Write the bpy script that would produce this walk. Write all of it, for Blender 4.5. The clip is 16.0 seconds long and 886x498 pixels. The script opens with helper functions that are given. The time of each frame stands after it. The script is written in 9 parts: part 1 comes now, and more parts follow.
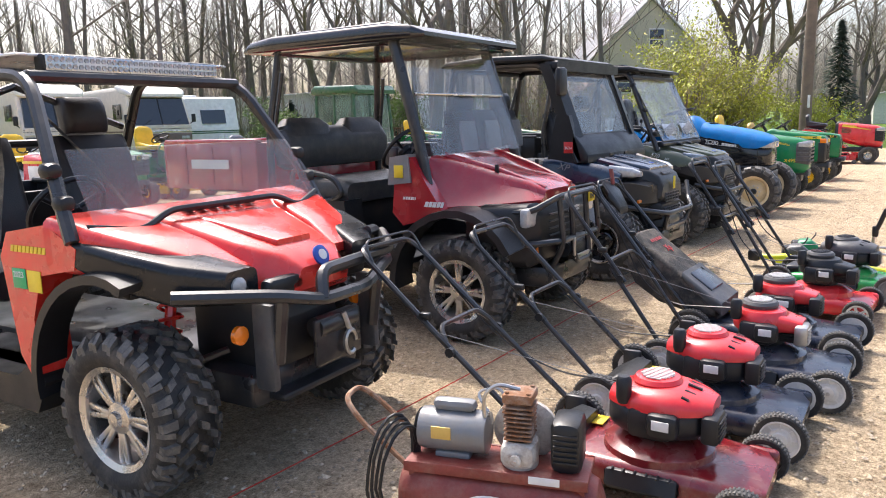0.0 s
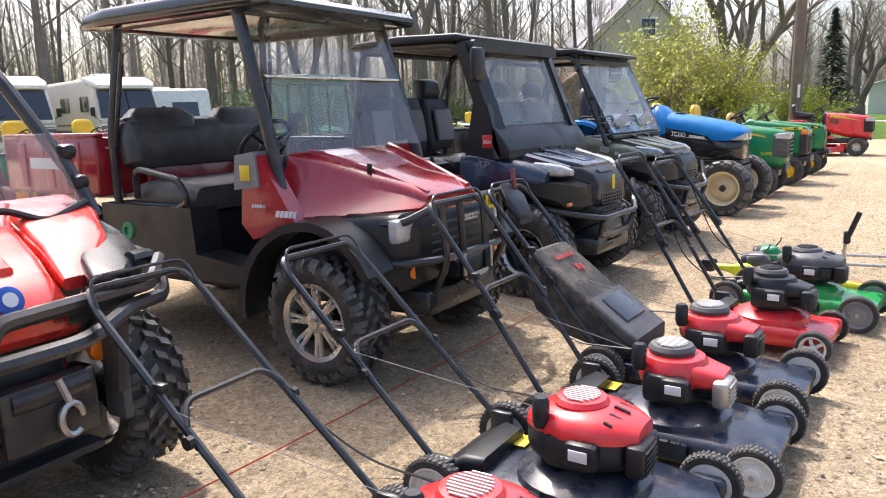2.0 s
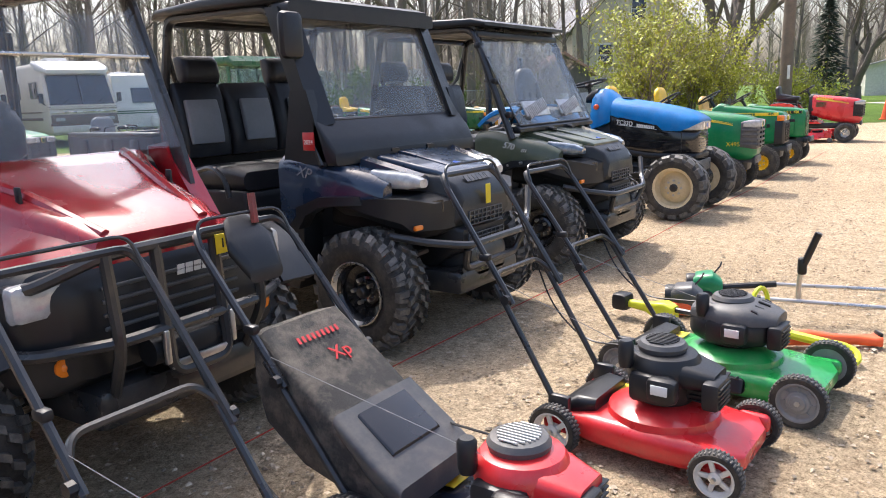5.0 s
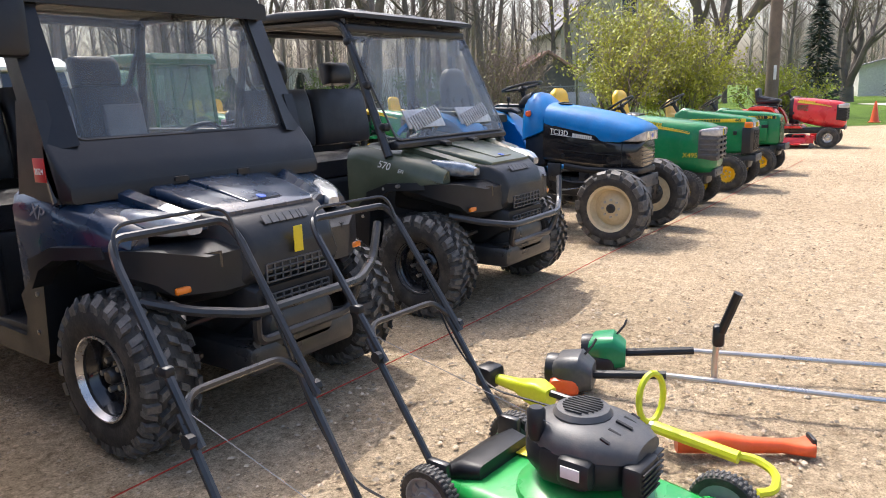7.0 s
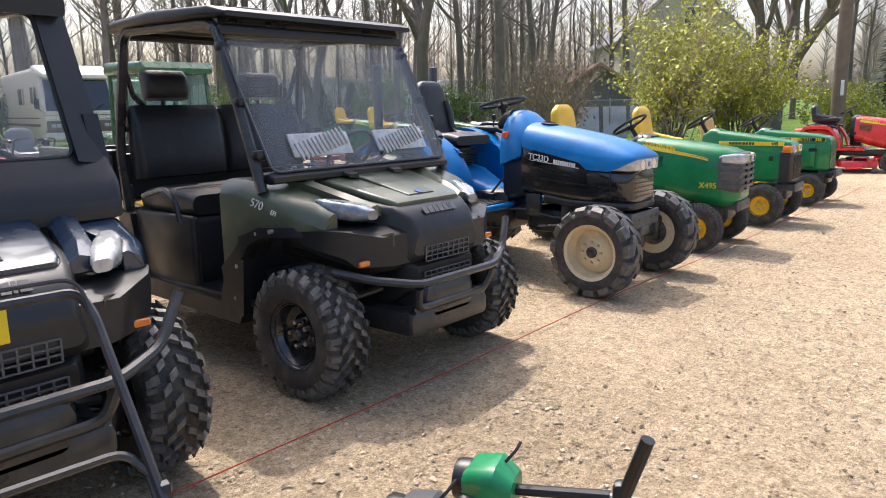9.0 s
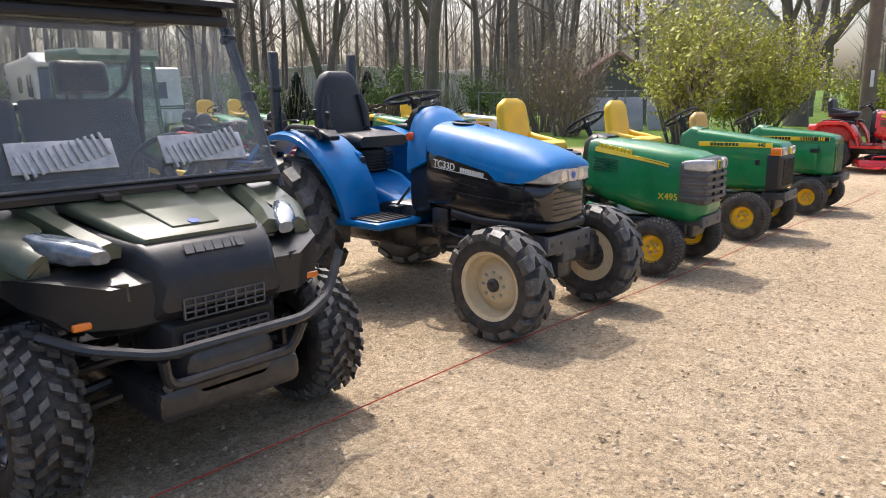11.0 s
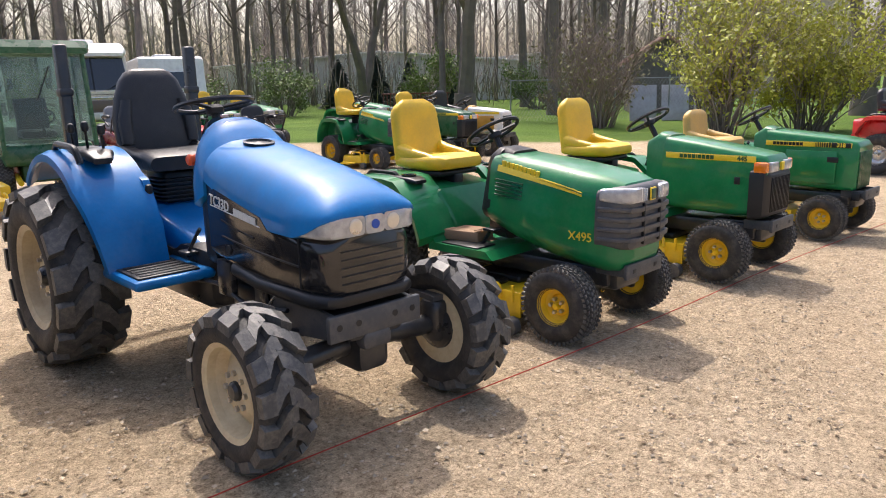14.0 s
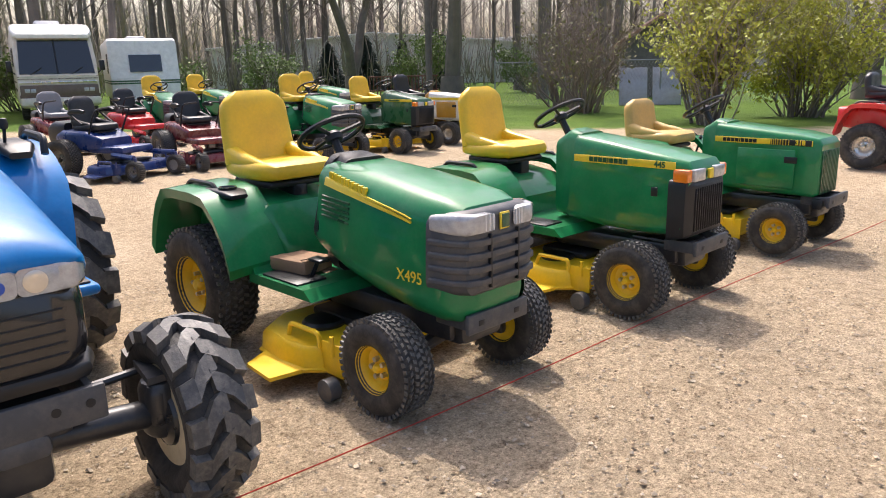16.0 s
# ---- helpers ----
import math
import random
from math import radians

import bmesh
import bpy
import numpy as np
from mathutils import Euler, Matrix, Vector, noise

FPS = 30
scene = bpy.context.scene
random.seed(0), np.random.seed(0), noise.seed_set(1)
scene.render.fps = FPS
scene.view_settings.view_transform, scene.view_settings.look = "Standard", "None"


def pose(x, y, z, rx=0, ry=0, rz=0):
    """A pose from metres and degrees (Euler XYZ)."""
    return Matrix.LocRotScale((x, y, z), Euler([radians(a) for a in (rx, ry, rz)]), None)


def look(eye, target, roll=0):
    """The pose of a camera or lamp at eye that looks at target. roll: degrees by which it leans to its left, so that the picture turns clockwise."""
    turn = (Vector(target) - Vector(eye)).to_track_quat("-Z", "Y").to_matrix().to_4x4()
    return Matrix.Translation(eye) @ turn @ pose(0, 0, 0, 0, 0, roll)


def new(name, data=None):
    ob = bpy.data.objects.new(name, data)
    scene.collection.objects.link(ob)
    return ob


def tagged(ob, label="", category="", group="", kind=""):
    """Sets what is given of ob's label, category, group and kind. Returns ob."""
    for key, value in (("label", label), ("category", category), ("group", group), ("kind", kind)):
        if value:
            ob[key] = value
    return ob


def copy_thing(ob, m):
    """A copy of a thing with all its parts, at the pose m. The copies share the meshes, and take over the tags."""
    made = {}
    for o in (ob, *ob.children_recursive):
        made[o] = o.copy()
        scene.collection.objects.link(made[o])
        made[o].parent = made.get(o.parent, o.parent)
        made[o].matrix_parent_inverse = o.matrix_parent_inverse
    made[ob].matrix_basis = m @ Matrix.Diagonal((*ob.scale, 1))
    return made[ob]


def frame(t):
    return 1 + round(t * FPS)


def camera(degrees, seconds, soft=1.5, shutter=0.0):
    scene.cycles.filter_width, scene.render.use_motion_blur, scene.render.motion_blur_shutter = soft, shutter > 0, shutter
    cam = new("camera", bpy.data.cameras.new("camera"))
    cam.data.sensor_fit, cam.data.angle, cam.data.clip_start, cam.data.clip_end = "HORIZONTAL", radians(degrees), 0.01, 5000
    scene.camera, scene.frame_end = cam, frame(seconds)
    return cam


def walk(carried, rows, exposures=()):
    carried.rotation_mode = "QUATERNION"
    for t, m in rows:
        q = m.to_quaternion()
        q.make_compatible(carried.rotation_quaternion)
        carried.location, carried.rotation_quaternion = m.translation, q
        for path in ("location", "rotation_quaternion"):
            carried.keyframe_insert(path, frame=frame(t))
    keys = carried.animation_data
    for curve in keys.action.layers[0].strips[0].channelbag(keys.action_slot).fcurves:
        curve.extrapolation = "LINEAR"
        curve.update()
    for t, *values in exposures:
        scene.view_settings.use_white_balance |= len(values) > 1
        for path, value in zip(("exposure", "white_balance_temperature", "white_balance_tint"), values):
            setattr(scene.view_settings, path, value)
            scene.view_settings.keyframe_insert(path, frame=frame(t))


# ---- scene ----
cam = camera(62.0, 16.0, soft=1.0)
PATH = [
    (0, (0.441, -2.228, 1.387), (2.037, -1.073, 1.043), -1.5),
    (0.5, (0.722, -2.253, 1.378), (2.318, -1.101, 1.025), -1.5),
    (1, (1.016, -2.238, 1.376), (2.61, -1.084, 1.017), -1.6),
    (1.5, (1.315, -2.256, 1.364), (2.911, -1.106, 1.006), -1.6),
    (2, (1.611, -2.279, 1.35), (3.208, -1.131, 0.985), -1.7),
    (2.5, (1.902, -2.266, 1.358), (3.495, -1.12, 0.969), -1.6),
    (3, (2.205, -2.273, 1.35), (3.799, -1.134, 0.947), -1.7),
    (5.5, (3.729, -2.274, 1.343), (5.321, -1.133, 0.936), -2.1),
    (6, (4.089, -2.294, 1.342), (5.682, -1.156, 0.935), -2.1),
    (6.5, (4.418, -2.328, 1.345), (6.012, -1.193, 0.935), -2.0),
    (7, (4.757, -2.348, 1.375), (6.353, -1.215, 0.963), -1.8),
    (7.5, (5.124, -2.409, 1.379), (6.702, -1.238, 1.003), -1.5),
    (8, (5.462, -2.384, 1.374), (7.009, -1.172, 0.999), -1.1),
    (8.5, (5.794, -2.367, 1.38), (7.317, -1.125, 1.006), -1.1),
    (9, (6.148, -2.398, 1.402), (7.65, -1.134, 1.022), -1.1),
    (9.5, (6.498, -2.372, 1.398), (7.985, -1.09, 1.014), -1.1),
    (12, (8.289, -2.492, 1.471), (9.694, -1.133, 1.044), -0.8),
    (12.5, (8.63, -2.483, 1.491), (10.01, -1.101, 1.059), -0.9),
    (13, (8.989, -2.498, 1.502), (10.351, -1.099, 1.067), -0.9),
    (13.5, (9.31, -2.482, 1.497), (10.645, -1.058, 1.059), -1.1),
    (14, (9.637, -2.416, 1.514), (10.953, -0.976, 1.073), -1.2),
    (14.5, (10.009, -2.419, 1.503), (11.307, -0.966, 1.053), -1.4),
    (15, (10.36, -2.368, 1.499), (11.651, -0.916, 1.026), -1.3),
    (15.5, (10.718, -2.305, 1.515), (12.006, -0.855, 1.029), -1.2),
    (16, (11.101, -2.277, 1.522), (12.392, -0.829, 1.036), -1.3),
]
walk(cam, [(t, look(eye, target, roll)) for t, eye, target, roll in PATH], [(0.0, 1.2, 6250, 13), (3.0, 1.27, 6250, 13), (7.0, 1.12, 6250, 13), (9.5, 1.1, 6300, 13), (12.0, 0.82, 6350, 14), (16.0, 0.92, 6400, 16)])

# ---------------------------------------------------------------- light
SUN_ELEV, SUN_AZ = 58.0, 29.0  # degrees; azimuth from +y towards +x
world = bpy.data.worlds.new("sky")
scene.world = world
world.use_nodes = True
wn = world.node_tree
sky = wn.nodes.new("ShaderNodeTexSky")
sky.sky_type = "NISHITA"
sky.sun_disc = False
sky.sun_elevation = radians(SUN_ELEV)
sky.sun_rotation = radians(SUN_AZ)
sky.dust_density = 5.5
wn.links.new(sky.outputs["Color"], wn.nodes["Background"].inputs["Color"])
wn.nodes["Background"].inputs["Strength"].default_value = 0.15
sun_data = bpy.data.lights.new("sun", "SUN")
sun_data.energy = 2.0
sun_data.angle = radians(0.55)
sun_data.color = (1.0, 0.945, 0.85)
sun = new("sun", sun_data)
sd = Vector((math.sin(radians(SUN_AZ)) * math.cos(radians(SUN_ELEV)), math.cos(radians(SUN_AZ)) * math.cos(radians(SUN_ELEV)), math.sin(radians(SUN_ELEV))))
sun.matrix_world = look((30 * sd.x, 30 * sd.y, 30 * sd.z), (0, 0, 0))


# ---------------------------------------------------------------- materials
def mat(name, col, rough=0.5, metal=0.0, var=0.15, scale=6.0, bump=0.0, bscale=60.0, coat=0.0, dirt=None, dirt_amt=0.0, rvar=0.12, island=0.0, spec=0.5):
    """A painted or plain surface: two scales of colour change, roughness change, fine relief, optional dust."""
    m = bpy.data.materials.new(name)
    m.use_nodes = True
    nt = m.node_tree
    N, K = nt.nodes.new, nt.links.new
    b = nt.nodes["Principled BSDF"]
    tc = N("ShaderNodeTexCoord")
    n1 = N("ShaderNodeTexNoise")
    n1.inputs["Scale"].default_value = scale
    n1.inputs["Detail"].default_value = 5
    n2 = N("ShaderNodeTexNoise")
    n2.inputs["Scale"].default_value = scale * 11
    n2.inputs["Detail"].default_value = 4
    K(tc.outputs["Object"], n1.inputs["Vector"])
    K(tc.outputs["Object"], n2.inputs["Vector"])
    ad = N("ShaderNodeMath")
    ad.operation = "MULTIPLY_ADD"
    ad.inputs[1].default_value = 0.4
    K(n2.outputs["Fac"], ad.inputs[0])
    K(n1.outputs["Fac"], ad.inputs[2])
    mr = N("ShaderNodeMapRange")
    mr.inputs["From Min"].default_value, mr.inputs["From Max"].default_value = 0.4, 1.0
    mr.inputs["To Min"].default_value, mr.inputs["To Max"].default_value = 1 - var, 1 + var
    K(ad.outputs[0], mr.inputs["Value"])
    mul = N("ShaderNodeMix")
    mul.data_type, mul.blend_type = "RGBA", "MULTIPLY"
    mul.inputs[0].default_value = 1.0
    mul.inputs[6].default_value = (*col, 1)
    K(mr.outputs[0], mul.inputs[7])
    out = mul.outputs[2]
    if island:
        oi = N("ShaderNodeNewGeometry")
        r2 = N("ShaderNodeMapRange")
        r2.inputs["To Min"].default_value, r2.inputs["To Max"].default_value = 1 - island, 1 + island
        K(oi.outputs["Random Per Island"], r2.inputs["Value"])
        m3 = N("ShaderNodeMix")
        m3.data_type, m3.blend_type = "RGBA", "MULTIPLY"
        m3.inputs[0].default_value = 1.0
        K(out, m3.inputs[6])
        K(r2.outputs[0], m3.inputs[7])
        out = m3.outputs[2]
    if dirt:
        n3 = N("ShaderNodeTexNoise")
        n3.inputs["Scale"].default_value = scale * 1.7
        n3.inputs["Detail"].default_value = 9
        n3.inputs["Roughness"].default_value = 0.7
        K(tc.outputs["Object"], n3.inputs["Vector"])
        r3 = N("ShaderNodeMapRange")
        r3.inputs["From Min"].default_value, r3.inputs["From Max"].default_value = 0.45, 0.72
        r3.inputs["To Max"].default_value = dirt_amt
        K(n3.outputs["Fac"], r3.inputs["Value"])
        m4 = N("ShaderNodeMix")
        m4.data_type = "RGBA"
        K(r3.outputs[0], m4.inputs[0])
        K(out, m4.inputs[6])
        m4.inputs[7].default_value = (*dirt, 1)
        out = m4.outputs[2]
    K(out, b.inputs["Base Color"])
    rr = N("ShaderNodeMapRange")
    rr.inputs["From Min"].default_value, rr.inputs["From Max"].default_value = 0.35, 0.75
    rr.inputs["To Min"].default_value, rr.inputs["To Max"].default_value = max(0.02, rough - rvar), min(1, rough + rvar)
    K(n1.outputs["Fac"], rr.inputs["Value"])
    K(rr.outputs[0], b.inputs["Roughness"])
    b.inputs["Metallic"].default_value = metal
    b.inputs["Specular IOR Level"].default_value = spec
    b.inputs["Coat Weight"].default_value = coat
    b.inputs["Coat Roughness"].default_value = 0.06
    if bump:
        n4 = N("ShaderNodeTexNoise")
        n4.inputs["Scale"].default_value = bscale
        n4.inputs["Detail"].default_value = 4
        K(tc.outputs["Object"], n4.inputs["Vector"])
        bp = N("ShaderNodeBump")
        bp.inputs["Strength"].default_value = bump
        bp.inputs["Distance"].default_value = 0.01
        K(n4.outputs["Fac"], bp.inputs["Height"])
        K(bp.outputs[0], b.inputs["Normal"])
    return m


def glass(name, tint=(0.95, 0.97, 0.96), haze=0.07, smudge=(0.7, 0.72, 0.72)):
    """A clear pane with dust and smears on it."""
    m = bpy.data.materials.new(name)
    m.use_nodes = True
    nt = m.node_tree
    N, K = nt.nodes.new, nt.links.new
    nt.nodes.remove(nt.nodes["Principled BSDF"])
    tr = N("ShaderNodeBsdfTransparent")
    tr.inputs["Color"].default_value = (*tint, 1)
    gl = N("ShaderNodeBsdfGlossy")
    gl.inputs["Roughness"].default_value = 0.06
    df = N("ShaderNodeBsdfTranslucent")
    df.inputs["Color"].default_value = (*smudge, 1)
    lw = N("ShaderNodeLayerWeight")
    pw = N("ShaderNodeMath")
    pw.operation = "POWER"
    pw.inputs[1].default_value = 4.0
    K(lw.outputs["Facing"], pw.inputs[0])
    fr = N("ShaderNodeMath")
    fr.operation = "MULTIPLY_ADD"
    fr.inputs[1].default_value, fr.inputs[2].default_value = 0.6, 0.05
    K(pw.outputs[0], fr.inputs[0])
    tc = N("ShaderNodeTexCoord")
    nz = N("ShaderNodeTexNoise")
    nz.inputs["Scale"].default_value = 3.0
    nz.inputs["Detail"].default_value = 6
    K(tc.outputs["Object"], nz.inputs["Vector"])
    mr = N("ShaderNodeMapRange")
    mr.inputs["From Min"].default_value, mr.inputs["From Max"].default_value = 0.35, 0.75
    mr.inputs["To Min"].default_value, mr.inputs["To Max"].default_value = haze * 0.35, haze * 1.6
    K(nz.outputs["Fac"], mr.inputs["Value"])
    m1 = N("ShaderNodeMixShader")
    K(fr.outputs[0], m1.inputs[0])
    K(tr.outputs[0], m1.inputs[1])
    K(gl.outputs[0], m1.inputs[2])
    m2 = N("ShaderNodeMixShader")
    K(mr.outputs[0], m2.inputs[0])
    K(m1.outputs[0], m2.inputs[1])
    K(df.outputs[0], m2.inputs[2])
    K(m2.outputs[0], nt.nodes["Material Output"].inputs["Surface"])
    return m


DUST = (0.42, 0.35, 0.26)
RED = mat("red paint", (0.68, 0.03, 0.022), 0.3, coat=0.5, dirt=DUST, dirt_amt=0.12)
CHERRY = mat("cherry red paint", (0.34, 0.012, 0.02), 0.24, coat=0.7, dirt=DUST, dirt_amt=0.06)
BRIGHT_RED = mat("bright red paint", (0.62, 0.02, 0.025), 0.35, coat=0.4, dirt=DUST, dirt_amt=0.1)
NAVY = mat("navy blue paint", (0.01, 0.026, 0.055), 0.3, coat=0.6, dirt=DUST, dirt_amt=0.03)
OLIVE = mat("sage green plastic", (0.06, 0.075, 0.043), 0.4, coat=0.2, dirt=DUST, dirt_amt=0.06)
BLUE = mat("blue tractor paint", (0.0, 0.155, 0.43), 0.45, coat=0.4, spec=0.15, rvar=0.06, dirt=DUST, dirt_amt=0.05)
BLUE_DK = mat("royal blue mower paint", (0.005, 0.03, 0.15), 0.35, coat=0.3, dirt=DUST, dirt_amt=0.12)
GREEN = mat("tractor green paint", (0.006, 0.18, 0.055), 0.4, coat=0.6, spec=0.2, rvar=0.06, dirt=DUST, dirt_amt=0.05)
GREEN_DK = mat("deep green paint", (0.012, 0.085, 0.03), 0.35, coat=0.3, dirt=DUST, dirt_amt=0.14)
LIME = mat("bright green deck paint", (0.015, 0.3, 0.06), 0.35, coat=0.3, dirt=DUST, dirt_amt=0.2)
YELLOW = mat("tractor yellow", (0.82, 0.52, 0.012), 0.4, dirt=DUST, dirt_amt=0.08)
YELLOW_VINYL = mat("yellow vinyl", (0.8, 0.5, 0.02), 0.4, bump=0.12, bscale=240, dirt=(0.3, 0.2, 0.08), dirt_amt=0.12)
YELLOW_DK = mat("faded yellow vinyl", (0.6, 0.38, 0.1), 0.5, bump=0.1, bscale=200, dirt=(0.25, 0.18, 0.09), dirt_amt=0.2)
TAG = mat("yellow lot tag", (0.75, 0.55, 0.01), 0.6)
WINE = mat("dark red deck paint", (0.16, 0.008, 0.012), 0.3, coat=0.4, dirt=DUST, dirt_amt=0.25)
DECK_NAVY = mat("blue black deck paint", (0.012, 0.018, 0.035), 0.32, coat=0.3, dirt=DUST, dirt_amt=0.2)
BLACK = mat("black plastic", (0.013, 0.014, 0.016), 0.42, bump=0.08, bscale=350, dirt=DUST, dirt_amt=0.012, spec=0.4)
BLACK_DUSTY = mat("dusty black plastic", (0.016, 0.017, 0.019), 0.42, bump=0.08, bscale=200, dirt=DUST, dirt_amt=0.03, spec=0.4)
BLACK_GLOSS = mat("gloss black paint", (0.012, 0.012, 0.014), 0.2, coat=0.5, dirt=DUST, dirt_amt=0.03)
STEEL_BLACK = mat("black powder-coated steel", (0.02, 0.021, 0.023), 0.38, metal=0.0, coat=0.2, dirt=(0.16, 0.13, 0.1), dirt_amt=0.2)
GREY_PL = mat("grey plastic", (0.2, 0.2, 0.2), 0.5, bump=0.1, bscale=300, dirt=DUST, dirt_amt=0.12)
GREY_DK = mat("dark grey plastic", (0.06, 0.062, 0.066), 0.5, bump=0.1, bscale=300, dirt=DUST, dirt_amt=0.15)
RUBBER = mat("tyre rubber", (0.022, 0.021, 0.02), 0.72, var=0.25, bump=0.25, bscale=90, dirt=(0.2, 0.17, 0.13), dirt_amt=0.4)
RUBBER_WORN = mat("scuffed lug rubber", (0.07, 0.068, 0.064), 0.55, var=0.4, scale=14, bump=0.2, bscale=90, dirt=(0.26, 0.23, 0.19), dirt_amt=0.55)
RUBBER_GREY = mat("dry weathered tyre rubber", (0.026, 0.025, 0.024), 0.75, var=0.3, bump=0.3, bscale=80, dirt=(0.22, 0.18, 0.14), dirt_amt=0.28)
ALU = mat("cast aluminium", (0.62, 0.6, 0.57), 0.3, metal=0.9, dirt=DUST, dirt_amt=0.15)
CHROME = mat("bare steel", (0.5, 0.49, 0.47), 0.35, metal=0.9, dirt=(0.2, 0.12, 0.07), dirt_amt=0.25)
TREAD_PLATE = mat("diamond plate aluminium", (0.65, 0.66, 0.68), 0.35, metal=0.8, bump=0.9, bscale=70)
CREAM = mat("cream wheel paint", (0.62, 0.52, 0.33), 0.5, dirt=(0.3, 0.17, 0.07), dirt_amt=0.4)
WHITE = mat("white gelcoat", (0.74, 0.73, 0.7), 0.4, dirt=(0.4, 0.37, 0.32), dirt_amt=0.2)
WHITE_WHEEL = mat("grubby white plastic", (0.62, 0.6, 0.56), 0.5, dirt=(0.3, 0.26, 0.2), dirt_amt=0.3)
VINYL_BLACK = mat("black vinyl", (0.014, 0.014, 0.017), 0.45, bump=0.2, bscale=160, dirt=DUST, dirt_amt=0.03)
VINYL_GREY = mat("charcoal grey vinyl", (0.055, 0.053, 0.05), 0.42, bump=0.2, bscale=160, dirt=DUST, dirt_amt=0.15)
VINYL_LT = mat("light grey vinyl", (0.22, 0.22, 0.23), 0.55, bump=0.2, bscale=160)
FABRIC = mat("black woven fabric", (0.03, 0.029, 0.028), 0.85, bump=0.5, bscale=420, dirt=DUST, dirt_amt=0.35)
LENS_CLEAR = mat("clear lamp lens", (0.42, 0.42, 0.41), 0.14, metal=0.1, var=0.3, scale=30, coat=0.8)
LENS_BLUE = mat("multi-reflector lamp lens", (0.14, 0.17, 0.2), 0.12, metal=0.2, var=0.7, scale=24, coat=1.0)
LENS_SMOKE = mat("smoked lamp lens", (0.012, 0.013, 0.015), 0.3, coat=0.25, spec=0.3)
AMBER = mat("amber reflector", (0.8, 0.2, 0.01), 0.25, coat=0.8)
ORANGE = mat("orange plastic", (0.75, 0.1, 0.02), 0.4, dirt=DUST, dirt_amt=0.1)
NEON = mat("yellow green plastic", (0.6, 0.65, 0.02), 0.4, dirt=DUST, dirt_amt=0.1)
TRIM_GREEN = mat("emerald plastic", (0.01, 0.22, 0.08), 0.4)
DECAL_WHITE = mat("white decal", (0.7, 0.7, 0.68), 0.4)
DECAL_RED = mat("red decal", (0.5, 0.03, 0.03), 0.4)
DECAL_BLUE = mat("blue decal", (0.02, 0.08, 0.4), 0.4)
DECAL_YEL = mat("yellow decal", (0.75, 0.55, 0.03), 0.4)
DECAL_GREEN = mat("green decal", (0.03, 0.4, 0.15), 0.4)
RUST = mat("rusty cast iron", (0.22, 0.1, 0.045), 0.85, var=0.4, bump=0.5, bscale=60, dirt=(0.5, 0.45, 0.38), dirt_amt=0.6)
FLAKING = mat("flaking white paint on iron", (0.55, 0.52, 0.46), 0.7, var=0.3, bump=0.4, bscale=50, dirt=(0.18, 0.09, 0.05), dirt_amt=0.8)
OLD_RED = mat("faded oxide red paint", (0.2, 0.035, 0.025), 0.5, var=0.3, bump=0.2, bscale=50, dirt=(0.3, 0.2, 0.14), dirt_amt=0.4)
MOTOR_GREY = mat("grey enamel", (0.17, 0.18, 0.19), 0.35, coat=0.3, dirt=(0.25, 0.18, 0.1), dirt_amt=0.3)
BRASS = mat("brass label", (0.55, 0.4, 0.12), 0.4, metal=0.5)
STRING = mat("red twine", (0.4, 0.04, 0.02), 0.9)
GLASS = glass("clear windscreen", haze=0.13)
GLASS_HAZY = glass("scratched polycarbonate", haze=0.17)
GLASS_TINT = glass("tinted plastic", tint=(0.92, 0.93, 0.94), haze=0.07)
GLASS_CAB = glass("cab glass", tint=(0.72, 0.82, 0.78), haze=0.05)
DARK_GLASS = mat("dark window glass", (0.015, 0.018, 0.02), 0.06, coat=1.0)


# ---------------------------------------------------------------- mesh tools
def ring(y, w, z0, z1, r=0.05, cx=0.0, n=3, top=None):
    """A rounded rectangle across the vehicle at y; top narrows its upper edge."""
    top = w if top is None else top
    r = min(r, (z1 - z0) * 0.49, min(w, top) * 0.49)
    out = []
    for sx, sz, a0 in ((1, 1, 0), (-1, 1, 90), (-1, -1, 180), (1, -1, 270)):
        for k in range(n + 1):
            a = radians(a0 + 90 * k / n)
            half = (top if sz > 0 else w) / 2
            out.append(Vector((cx + sx * (half - r) + r * math.cos(a), y, (z1 - r if sz > 0 else z0 + r) + r * math.sin(a))))
    return out


def loft(bm, rings, M=None, cap=True, close=True):
    M = M or Matrix()
    vs = [[bm.verts.new(M @ v) for v in r] for r in rings]
    for a, b in zip(vs, vs[1:]):
        n = len(a)
        for i in range(n if close else n - 1):
            bm.faces.new((a[i], a[(i + 1) % n], b[(i + 1) % n], b[i]))
    if cap:
        bm.faces.new(vs[0][::-1])
        bm.faces.new(vs[-1])
    return bm


def B():
    return bmesh.new()


